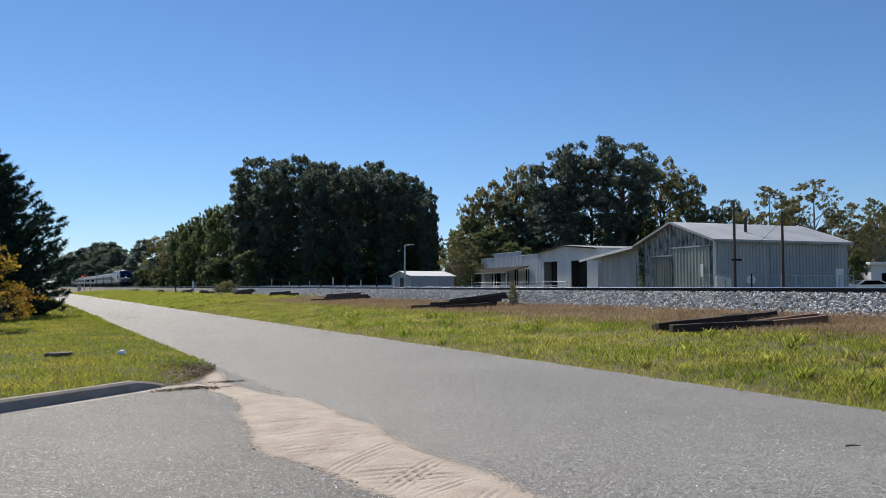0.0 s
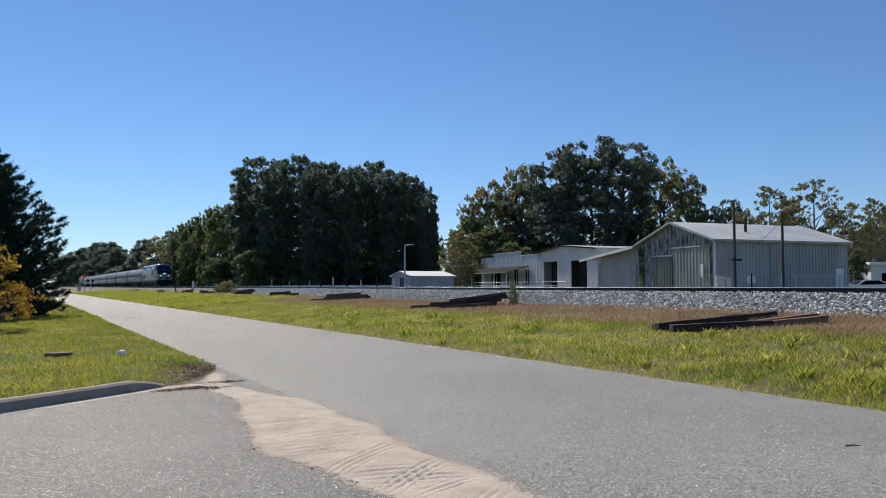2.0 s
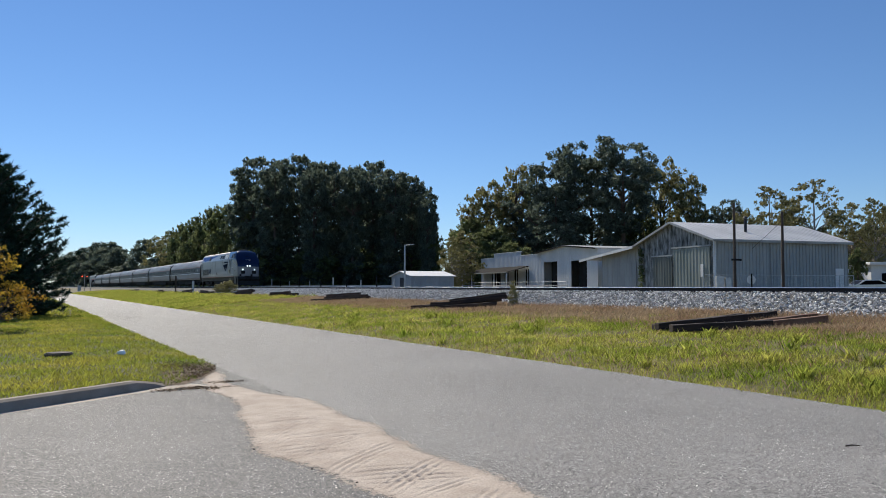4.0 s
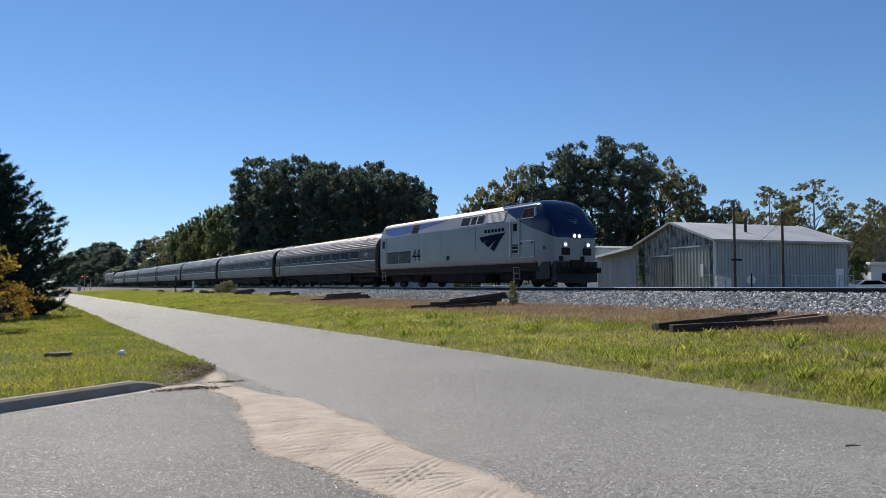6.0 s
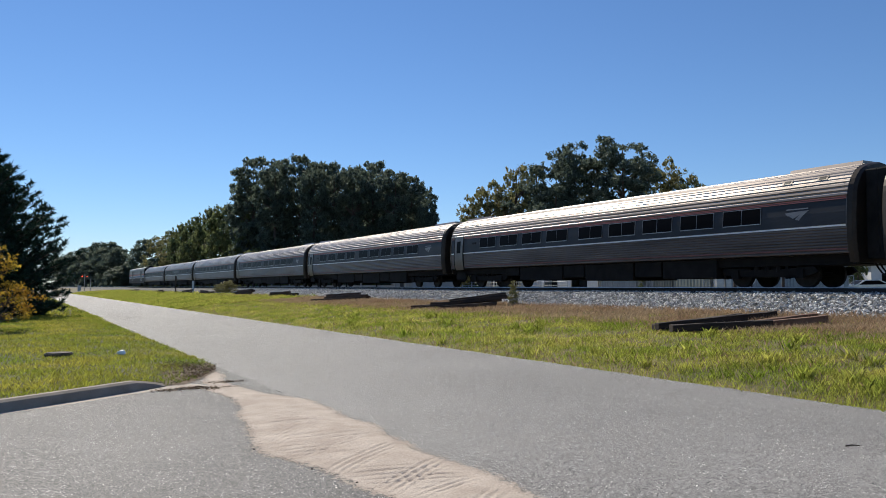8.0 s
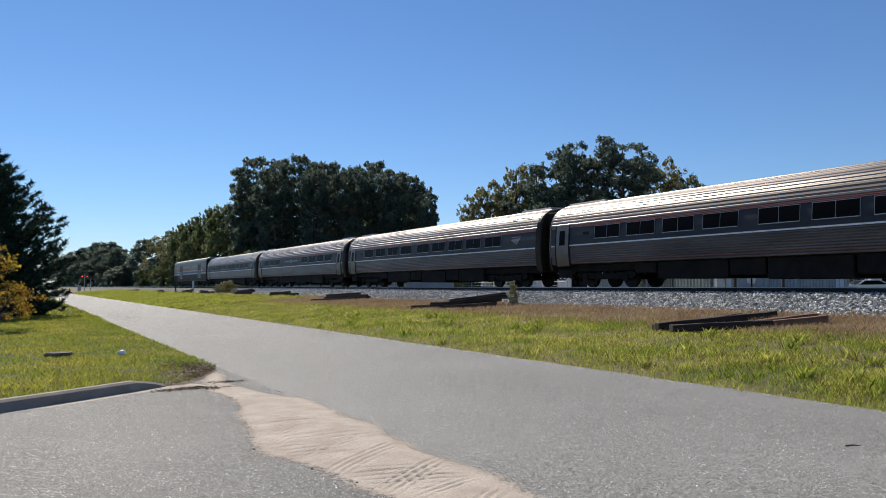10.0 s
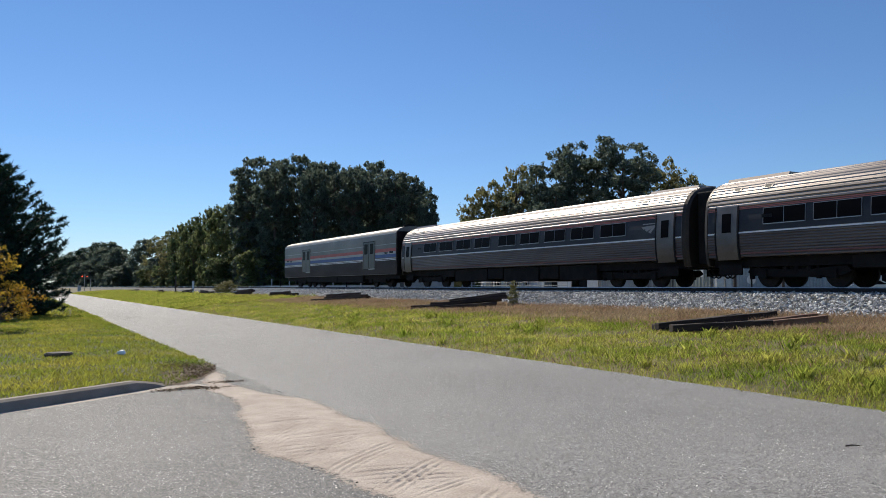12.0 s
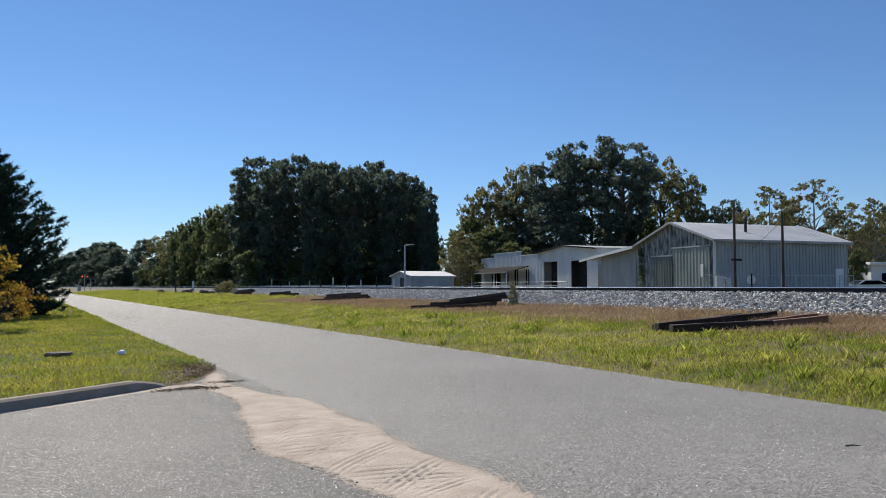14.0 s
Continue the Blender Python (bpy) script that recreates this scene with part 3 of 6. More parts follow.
y = np.repeat(cy_, 45) + rt.normal(0, 0.07, 60 * 45)
blades("grass_tufts", x, y, ground_height(x, y), rt.uniform(0.12, 0.27, len(x)), 0.005 + 0.005 * rt.random(len(x)), 0.2 + 0.6 * rt.random(len(x)), GRASS, "taller bright tufts of grass on the bank", "grass", 22)
x, y, r = scatter(60000, ROAD_R - 0.05, 20.0, 55, 190, 1.5, 13)
keep = r.random(len(x)) < np.clip(1.2 - (x - 14.0) / 5.0, 0.1, 1)
x, y = x[keep], y[keep]
blades("far_bank_grass", x, y, ground_height(x, y), 0.14 + 0.14 * r.random(len(x)), 0.05 + 0.05 * r.random(len(x)), 0.5 + 0.6 * r.random(len(x)), GRASS, "long yellow-green grass on the distant bank", "grass", 14)
x, y, r = scatter(230000, 9.68, 20.6, 0, 80, 1.5, 15)
dry = np.clip(np.maximum((x - 14.2) / 2.2, (10.3 - x) * 0.3), 0.06, 1) * np.clip((20.0 - x) / 0.6, 0, 1)
keep = r.random(len(x)) < dry
x, y = x[keep], y[keep]
blades("dry_grass", x, y, ground_height(x, y), 0.06 + 0.12 * r.random(len(x)), 0.005 + 0.005 * r.random(len(x)) + 0.0004 * y, 0.2 + 0.7 * r.random(len(x)), DRYGRASS, "dry reddish-brown grass beside the ballast", "grass", 16)
x, y, r = scatter(140000, -6.5, 3.42, 10.3, 40, 1.5, 17)
keep = (y > curb_y(x) + np.where(x < 2.0, 0.17, 0.02)) & (r.random(len(x)) < np.clip((3.5 - x) / 0.35, 0.2, 1)) & (r.random(len(x)) < np.clip((np.hypot((x - 3.0) * 1.3, (y - 13.9) * 0.6) - 0.25) / 0.9, 0.12, 1))
x, y = x[keep], y[keep]
blades("lawn_grass", x, y, lawn_height(x, y), (0.035 + 0.05 * r.random(len(x))) * (1 + 0.3 * ripple(x, y, 1.2)), 0.005 + 0.004 * r.random(len(x)) + 0.0003 * y, 0.2 + 0.7 * r.random(len(x)), LAWN, "short mown green grass", "grass", 18)
x, y, r = scatter(26000, -8, 3.5, 40, 160, 1.4, 19)
blades("far_lawn_grass", x, y, lawn_height(x, y), 0.06 + 0.06 * r.random(len(x)), 0.05 + 0.03 * r.random(len(x)), 0.6 + 0.5 * r.random(len(x)), LAWN, "short green grass along the verge", "grass", 20)
# fallen leaves and pine straw at the lawn's corner and the kerb's end
r = np.random.default_rng(33)
x, y = r.uniform(1.9, 3.55, 13000), r.uniform(11.9, 16.5, 13000)
keep = (y > curb_y(x) + 0.02) & (r.random(len(x)) < np.clip(1.15 - np.hypot((x - 3.0) * 1.1, (y - 13.4) * 0.45), 0, 1))
x, y = x[keep], y[keep]
for px, py, n in ((2.0, 12.05, 90), (2.4, 12.12, 150), (2.73, 11.93, 90), (2.95, 12.6, 110)):
    x = np.append(x, px + 0.16 * r.normal(size=n))
    y = np.append(y, py + 0.09 * r.normal(size=n))
z = np.where(y > curb_y(x), lawn_height(x, y), 0) + 0.02
blades("leaf_litter", x, y, z, 0.010 + 0.014 * r.random(len(x)), 0.012 + 0.02 * r.random(len(x)), 1.0 + 2.2 * r.random(len(x)), LEAFLITTER, "fallen brown leaves and straw at the lawn's corner", "leaves", 34)



# ---- trees ----
def leaf_cloud(name, clumps, per, size, material, seed, flat=0.7, aspect=0.5, shell=0.45):
    """Leaves as small flat diamonds scattered round many clump centres (x, y, z, radius); shell: how far they keep to the middle."""
    r = np.random.default_rng(seed)
    c = np.repeat(np.asarray(clumps, float), per, 0)
    n = len(c)
    d = r.normal(size=(n, 3))
    d *= (r.random(n) ** shell / np.linalg.norm(d, axis=1))[:, None]
    d[:, 2] *= flat
    p = c[:, :3] + d * c[:, 3:4]
    a = r.normal(size=(n, 3))
    a /= np.linalg.norm(a, axis=1)[:, None]
    b = np.cross(a, r.normal(size=(n, 3)))
    b /= np.linalg.norm(b, axis=1)[:, None]
    s = size * r.uniform(0.6, 1.4, n)[:, None]
    v = np.stack([p - a * s, p + b * s * aspect * 1.5, p + a * s], 1).reshape(-1, 3)
    return array_mesh(name, v, np.arange(3 * n).reshape(-1, 3), material)


def puffs(centres, count, spread, radius, seed, flat=0.8):
    """Small tufts over the outside of larger clumps (x, y, z, radius), so that a crown shows rounded heads with gaps between."""
    r = np.random.default_rng(seed)
    c = np.repeat(np.asarray(centres, float), count, 0)
    d = r.normal(size=(len(c), 3))
    d[:, 2] = np.abs(d[:, 2]) * 1.1 - 0.35
    d *= (r.uniform(0.62, 1.0, len(c)) / np.linalg.norm(d, axis=1))[:, None]
    d[:, 2] *= flat
    p = c[:, :3] + d * c[:, 3:4] * spread
    return np.concatenate([p, r.uniform(*radius, (len(c), 1))], 1)


def limb_mesh(bm, a, b, r0, r1, bend, n=6, steps=4):
    last = Vector(a)
    for k in range(1, steps + 1):
        t = k / steps
        p = Vector(a).lerp(Vector(b), t) + Vector(bend) * math.sin(t * math.pi)
        rod(bm, last, p, r0 + (r1 - r0) * (k - 1) / steps, r0 + (r1 - r0) * t, n)
        last = p


def tree(name, m, height, envelope, clumps, per, leaf, material, seed, label, group, clump_r=(0.7, 1.5), trunk_r=0.25, flat=0.7, aspect=0.5, limbs=16,
         tufts=0, tuft_r=(0.25, 0.5), outer=0.15, lobes=0.2, trunk_bark=None):
    """A tree with a tapered trunk, limbs that reach to the clumps, and a crown of leaf clumps or of tufts on those clumps.
    envelope: pairs of (share of the height, radius in metres)."""
    r = random.Random(seed)
    ob = thing(name, m, label, "tree", group)
    hs, rs = [e[0] for e in envelope], [e[1] for e in envelope]
    pts = []
    lob = [r.uniform(0, 6.28) for _ in range(4)]
    while len(pts) < clumps:
        t = r.uniform(hs[0], hs[-1])
        rad = float(np.interp(t, hs, rs))
        if r.random() > (rad / max(rs)) ** 1.0 + 0.12:
            continue
        a = r.uniform(0, 2 * math.pi)
        wob = 1 + lobes * (math.sin(2 * a + lob[0] + 5 * t) + 0.7 * math.sin(3 * a + lob[1] - 9 * t))
        big = r.uniform(*clump_r)
        d = max(0.05, rad * wob * math.sqrt(r.uniform(outer, 1.0)) - (big * 0.35 if tufts else 0))
        pts.append((d * math.cos(a), d * math.sin(a), t * height - (big * 0.35 if tufts else 0), big))
    bm = bmesh.new()
    lean = Vector((r.uniform(-0.3, 0.3), r.uniform(-0.3, 0.3), 0))
    limb_mesh(bm, (0, 0, -0.3), Vector((0, 0, height * 0.93)) + lean, trunk_r, trunk_r * 0.18, lean * 0.6, 8, 6)
    for p in sorted(pts, key=lambda p: -math.hypot(p[0], p[1]))[:limbs]:
        z0 = max(height * 0.12, p[2] - 0.5 * math.hypot(p[0], p[1]) - r.uniform(0, 1))
        limb_mesh(bm, (0, 0, z0), (p[0] * 0.95, p[1] * 0.95, p[2]), trunk_r * 0.35, trunk_r * 0.06, (0, 0, 0.2 * r.uniform(-1, 1)), 5, 3)
    part("trunk", bm, trunk_bark or BARK, ob)
    heads = puffs(pts, tufts, 1.2, tuft_r, seed, flat) if tufts else pts
    cr = new("crown", leaf_cloud("crown", heads, per, leaf, material, seed, 0.85 if tufts else flat, 0.85 if tufts else aspect, 0.6 if tufts else 0.45))
    cr.parent = ob
    return ob


def grow(master, spots, ground=0.75):
    """Plants a tree and its copies at (x, y, share of height, share of width)."""
    for k, (x, y, hs, wide) in reversed(list(enumerate(spots))):
        m = Matrix.Translation((x, y, ground)) @ Matrix.Rotation(k * 2.1 + 0.4, 4, "Z") @ Matrix.Diagonal((wide, wide, hs, 1))
        if k == 0:
            master.matrix_basis = m
        else:
            copy_thing(master, m)


GROVE = "pines of the dark grove"
# pines with rounded heads over columns of climbing vines, a dense dark wall: 20 m masters
ivy_a = tree("pine_tree", pose(0, 0, 0), 20, [(0.03, 2.2), (0.2, 2.3), (0.5, 2.5), (0.66, 3.2), (0.8, 3.7), (0.9, 3.3), (0.97, 2.1), (1.0, 0.9)], 115, 19, 0.20, PINE, 31, "tall dark green pine thick with climbing vines", GROVE, (0.75, 1.2), trunk_r=0.32, tufts=9, tuft_r=(0.34, 0.62), lobes=0.06, outer=0.35)
ivy_b = tree("pine_tree", pose(0, 0, 0), 20, [(0.03, 2.4), (0.25, 2.2), (0.55, 2.8), (0.72, 3.7), (0.86, 3.4), (0.95, 2.2), (1.0, 0.9)], 115, 19, 0.20, PINE, 32, "tall dark green pine thick with climbing vines", GROVE, (0.75, 1.25), trunk_r=0.32, tufts=9, tuft_r=(0.34, 0.62), lobes=0.06, outer=0.35)
grow(ivy_a, [(33.0, 121.2, 1.1, 0.99), (36.8, 110.0, 1.05, 0.81), (40.6, 105.4, 0.97, 0.77), (46.0, 102.1, 0.98, 0.85), (50.1, 97.9, 0.86, 0.65), (47.5, 112.4, 1.02, 0.77), (36.8, 119.5, 1.09, 0.83), (43.3, 120.4, 1.1, 0.87)])
grow(ivy_b, [(33.0, 110.9, 0.99, 0.81), (37.1, 103.6, 0.93, 0.68), (41.9, 100.6, 0.91, 0.68), (46.9, 97.3, 0.89, 0.72), (50.8, 94.1, 0.76, 0.45), (33.0, 129.7, 0.96, 0.68), (33.0, 126.2, 0.83, 0.72), (49.4, 91.5, 0.67, 0.38), (52.4, 110.2, 1.01, 0.76), (54.8, 106.7, 0.88, 0.58), (46.2, 117.2, 1.04, 0.75), (51.9, 115.9, 1.05, 0.76), (54.6, 102.4, 0.62, 0.5)])
# broad-leaved trees
oak_a = tree("oak_tree", pose(0, 0, 0), 12, [(0.04, 2.6), (0.25, 3.8), (0.55, 4.4), (0.8, 3.4), (1.0, 1.2)], 95, 18, 0.18, LEAF, 41, "broad green oak at the wood's edge", "broad-leaved trees of the wood", (0.7, 1.2), tufts=10, tuft_r=(0.3, 0.55))
grow(oak_a, [(33.0, 142.1, 1.33, 0.95), (33.0, 154.8, 1.39, 0.84), (33.0, 123.2, 1.11, 0.64), (33.0, 170.1, 1.28, 0.89), (33.0, 185.6, 1.31, 0.85), (51.4, 92.7, 0.72, 0.3), (56.9, 91.8, 0.87, 0.97), (57.3, 86.8, 0.77, 0.83), (57.1, 82.1, 0.56, 0.69), (76.1, 76.6, 0.95, 0.59), (76.1, 70.9, 0.78, 0.6), (33.0, 132.2, 0.63, 1.05), (33.0, 179.4, 0.81, 1.03)])
autumn_a = tree("maple_tree", pose(0, 0, 0), 12, [(0.10, 1.4), (0.3, 3.0), (0.6, 3.8), (0.85, 2.9), (1.0, 0.9)], 85, 18, 0.13, AUTUMN, 42, "maple with leaves turning brown and yellow", "broad-leaved trees of the wood", (0.5, 0.95), tufts=8, tuft_r=(0.22, 0.42), lobes=0.25, limbs=30)
grow(autumn_a, [(33.0, 198.8, 1.32, 1.26), (33.0, 215.6, 1.27, 1.12), (61.4, 93.7, 1.42, 1.14), (65.1, 92.4, 1.7, 1.02), (58.7, 93.0, 1.24, 0.85), (82.2, 78.9, 1.68, 1.13), (81.6, 73.8, 1.46, 0.85), (81.0, 71.4, 1.18, 0.55), (81.5, 64.6, 0.93, 0.65), (102.5, 58.4, 1.04, 0.79)])
# tall pines with domed open crowns behind the sheds
open_a = tree("loblolly_pine", pose(0, 0, 0), 18, [(0.26, 1.4), (0.42, 3.0), (0.58, 3.9), (0.72, 4.5), (0.84, 4.2), (0.93, 3.1), (1.0, 1.2)], 115, 26, 0.13, PINE, 51, "tall open-crowned pine behind the sheds", "pines behind the sheds", (0.75, 1.2), trunk_r=0.36, flat=0.6, limbs=24, tufts=11, tuft_r=(0.26, 0.5), lobes=0.12, outer=0.2)
grow(open_a, [(68.5, 83.5, 1.25, 0.92), (72.5, 77.3, 1.24, 1.17), (86.2, 71.5, 0.74, 0.7)])
open_b = tree("loblolly_pine", pose(0, 0, 0), 18, [(0.10, 2.6), (0.35, 4.0), (0.6, 4.3), (0.82, 3.2), (1.0, 1.0)], 95, 24, 0.15, PINE, 52, "tall dense pine behind the sheds", "pines behind the sheds", (0.7, 1.2), trunk_r=0.33, flat=0.65, limbs=20, tufts=9, tuft_r=(0.26, 0.5))
grow(open_b, [(64.1, 85.6, 1.05, 0.96), (73.3, 84.7, 1.04, 1.01), (63.9, 80.8, 0.83, 0.93), (77.2, 85.3, 0.81, 1.02), (82.6, 84.2, 1.03, 0.74), (67.2, 93.3, 0.93, 1.03)])
# thin pale crowns beside and behind the grey shed
olive = tree("hackberry_tree", pose(0, 0, 0), 13, [(0.15, 2.0), (0.35, 3.8), (0.65, 4.7), (0.85, 3.6), (1.0, 1.2)], 130, 18, 0.12, OLIVE, 61, "thin-crowned tree with pale olive leaves", "pale trees behind the grey shed", (0.42, 0.88), limbs=50, tufts=6, tuft_r=(0.18, 0.38), lobes=0.22, trunk_bark=PALEBARK)
grow(olive, [(86.9, 64.1, 1.08, 0.97), (88.0, 59.1, 1.1, 1.02), (95.5, 58.5, 0.91, 0.75), (90.0, 52.1, 0.88, 0.61), (96.5, 67.9, 1.02, 0.82), (45.2, 75.5, 0.57, 0.55), (42.4, 72.5, 0.41, 0.41)])
low = tree("understorey_tree", pose(0, 0, 0), 7, [(0.02, 2.4), (0.3, 3.1), (0.7, 2.7), (1.0, 1.0)], 50, 20, 0.18, LEAF, 62, "low bushy green tree at the lot's edge", "low trees behind the lots", (0.6, 1.0), tufts=9, tuft_r=(0.25, 0.5))
grow(low, [(75.3, 45.6, 0.69, 0.32), (104.9, 67.9, 1.3, 1.25), (107.5, 63.8, 1.4, 1.38), (94.9, 73.5, 1.42, 1.25), (104.6, 73.8, 1.48, 1.31), (89.3, 77.1, 1.18, 1.1), (33.0, 111.6, 1.08, 1.45), (38.0, 105.3, 0.93, 1.4), (44.3, 102.9, 0.94, 1.41), (49.5, 98.2, 0.93, 1.24), (53.5, 98.4, 0.58, 0.79), (33.0, 202.2, 1.22, 1.53), (33.0, 230.9, 1.01, 1.23), (71.4, 94.0, 1.24, 1.66), (80.8, 91.4, 1.0, 1.69), (85.5, 81.4, 1.2, 1.44)])
# far trees at the end of the road
far = tree("far_pine", pose(0, 0, 0), 16, [(0.02, 3.0), (0.3, 3.8), (0.6, 4.6), (0.85, 3.6), (1.0, 1.2)], 110, 120, 0.32, PINE, 71, "distant rounded dark pine", "far trees by the crossing", (0.9, 1.7))
grow(far, [(33.5, 414.4, 1.42, 1.6), (33.4, 358.1, 1.25, 1.4), (33.5, 329.3, 1.02, 1.25), (33.5, 500.6, 1.5, 1.9), (33.5, 593.8, 1.6, 2.2), (33.5, 716.8, 1.75, 2.6), (35.3, 968.7, 2.2, 3.2), (36.7, 278.1, 1.06, 0.9), (35.8, 244.1, 0.55, 1), (35.1, 302.0, 0.6, 1), (33.5, 304.0, 0.52, 1.25), (33.4, 211.0, 0.6, 0.9), (-10.6, 270.4, 0.85, 1.1), (-17.8, 263.0, 0.85, 1.1)])

# woods to the horizon, seen only through gaps
r = np.random.default_rng(77)
n = 1500
turn = radians(61) - np.arctan(r.uniform(-0.75, 0.95, n))
away = r.uniform(390, 500, n) * np.where(turn > radians(85.5), 2.3, 1.0)
wood = np.stack([away * np.cos(turn), away * np.sin(turn), 0.5 + np.where(turn > radians(85.5), 25, 11) * r.random(n) ** 0.8, r.uniform(1.8, 3.2, n)], 1)
tagged(new("far_woods", leaf_cloud("far_woods", wood, 28, 0.9, PINE, 78)), "distant dark line of woods", "woods", kind="stuff")

# blue-green pines and a yellow shrub on the lawn
def needle_pine(m, height, envelope, branches, seed, label):
    """A young pine: rising boughs, each with tufts of long needles that point outwards, and bare lower twigs."""
    r = random.Random(seed)
    rn = np.random.default_rng(seed)
    ob = thing("young_pine", m, label, "tree", "pines on the lawn")
    hs, rs = [e[0] for e in envelope], [e[1] for e in envelope]
    bm = bmesh.new()
    limb_mesh(bm, (0, 0, -0.3), (0.1, -0.1, height * 0.97), 0.14, 0.025, (0.1, 0.05, 0), 8, 6)
    tips = []
    for k in range(branches):
        t = 0.06 + 0.93 * ((k + r.random()) / branches) ** 1.15
        a = k * 2.399 + r.uniform(-0.3, 0.3)
        reach = float(np.interp(t, hs, rs)) * r.uniform(0.55, 1.0)
        out = Vector((math.cos(a), math.sin(a), 0))
        z0 = t * height - 0.30 * reach
        end = out * reach + Vector((0, 0, z0 + reach * (0.05 + 0.45 * t)))
        sag = Vector((0, 0, -0.10 * reach))
        limb_mesh(bm, (0, 0, z0), end, 0.035, 0.008, sag, 4, 3)
        n = max(3, int(reach * 3.4))
        for j in range(n):
            f = 0.28 + 0.72 * (j + 0.5) / n
            p = Vector((0, 0, z0)).lerp(end, f) + sag * math.sin(f * math.pi)
            side = Vector((-out.y, out.x, 0)) * r.uniform(-1, 1) * 0.55 * (1.25 - f) * min(reach, 2.2)
            tips.append((*(p + side + Vector((0, 0, r.uniform(-0.32, 0.32)))), *(out * 0.75 + side.normalized() * 0.3 + Vector((0, 0, 0.55)))))
    for k in range(16):
        a = r.uniform(0, 6.28)
        b = Vector((math.cos(a), math.sin(a), 0)) * r.uniform(2.0, 4.0) + Vector((0, 0, r.uniform(0.3, 1.3)))
        limb_mesh(bm, (0, 0, r.uniform(0.8, 1.6)), b, 0.025, 0.006, (0, 0, 0.2), 4, 3)
        for q in range(3):
            c = b * r.uniform(0.6, 0.95)
            rod(bm, c, c + Vector((r.uniform(-0.4, 0.4), r.uniform(-0.4, 0.4), r.uniform(-0.1, 0.35))), 0.008, 0.003, 4)
    part("trunk", bm, BARK, ob)
    tips = np.asarray(tips)
    per = 48
    c = np.repeat(tips, per, 0)
    n = len(c)
    d = c[:, 3:] * 0.7 + rn.normal(size=(n, 3)) * 0.8
    d /= np.linalg.norm(d, axis=1)[:, None]
    size = rn.uniform(0.16, 0.32, n)[:, None]
    base = c[:, :3] - c[:, 3:] * rn.uniform(0.0, 0.34, (n, 1))
    w = np.cross(d, rn.normal(size=(n, 3)))
    w *= (0.030 / np.linalg.norm(w, axis=1))[:, None]
    v = np.stack([base - w, base + w, base + d * size], 1).reshape(-1, 3)
    cr = new("crown", array_mesh("crown", v, np.arange(3 * n).reshape(-1, 3), DEEPPINE))
    cr.parent = ob
    return ob


LAWN_PINE = [(0.05, 3.2), (0.14, 3.9), (0.28, 4.1), (0.40, 4.3), (0.50, 4.1), (0.60, 3.6), (0.72, 2.95), (0.85, 1.9), (1.0, 0.35)]
lawn_pine = needle_pine(pose(-1.5, 43.0, 0.1), 8.2, LAWN_PINE, 300, 81, "bushy blue-green young pine on the lawn")
copy_thing(lawn_pine, Matrix.Translation((-4.2, 45.0, 0.1)) @ Matrix.Rotation(1.3, 4, "Z") @ Matrix.Diagonal((1, 1, 1.12, 1)))
tree("yellow_shrub", pose(-0.85, 28.6, 0.1), 2.85, [(0.12, 0.9), (0.25, 1.45), (0.42, 1.65), (0.52, 1.0), (0.8, 0.7), (1.0, 0.3)], 80, 40, 0.055, YELLOW, 83, "slender shrub with bright yellow autumn leaves", "", (0.16, 0.34), trunk_r=0.05, flat=0.6, aspect=0.6, limbs=70)


# ---- sheds beyond the railway ----
def ribbed(bm, axis, a, b, fixed, z0, top, out, pitch=0.3, depth=0.035, thick=0.05):
    """A ribbed sheet wall from a to b along an axis (0 or 1), at a fixed other coordinate; top(t) is its upper edge; out is the outer side."""
    n = max(1, round((b - a) / pitch))
    line = []
    for k in range(n):
        t = a + (b - a) * k / n
        w = (b - a) / n
        line += [(t, 0), (t + w * 0.70, 0), (t + w * 0.78, depth), (t + w * 0.92, depth)]
    line.append((b, 0))
    cols = []
    for t, o in line:
        quad = []
        for off, z in ((o, z0), (o, top(t)), (-thick, top(t)), (-thick, z0)):
            c = fixed + out * off
            quad.append(bm.verts.new((t, c, z) if axis == 0 else (c, t, z)))
        cols.append(quad)
    for p, q in zip(cols, cols[1:]):
        for j in range(4):
            bm.faces.new((p[j], q[j], q[(j + 1) % 4], p[(j + 1) % 4]))
    bm.faces.new(cols[0])
    bm.faces.new(cols[-1][::-1])
    return bm


def slab(bm, p, q, r_, s_, thick):
    """A flat plate through four corners with a thickness downwards."""
    up = [bm.verts.new(v) for v in (p, q, r_, s_)]
    dn = [bm.verts.new((v[0], v[1], v[2] - thick)) for v in (p, q, r_, s_)]
    bm.faces.new(up)
    bm.faces.new(dn[::-1])
    for j in range(4):
        bm.faces.new((up[j], up[(j + 1) % 4], dn[(j + 1) % 4], dn[j]))
    return bm


def ribbed_slope(bm, x0, x1, y0, z0, y1, z1, pitch=0.4, depth=0.03, thick=0.05):
    """A sloping roof sheet with ribs running down the slope, laid from x0 to x1."""
    n = max(1, round((x1 - x0) / pitch))
    w = (x1 - x0) / n
    line = []
    for k in range(n):
        t = x0 + w * k
        line += [(t, 0), (t + w * 0.8, 0), (t + w * 0.85, depth), (t + w * 0.95, depth)]
    line.append((x1, 0))
    cols = [[bm.verts.new((t, y, z + o)) for y, z, o in ((y0, z0, d), (y1, z1, d), (y1, z1, -thick), (y0, z0, -thick))] for t, d in line]
    for p, q in zip(cols, cols[1:]):
        for j in range(4):
            bm.faces.new((p[j], q[j], q[(j + 1) % 4], p[(j + 1) % 4]))
    bm.faces.new(cols[0])
    bm.faces.new(cols[-1][::-1])
    return bm


TURN = -10.1
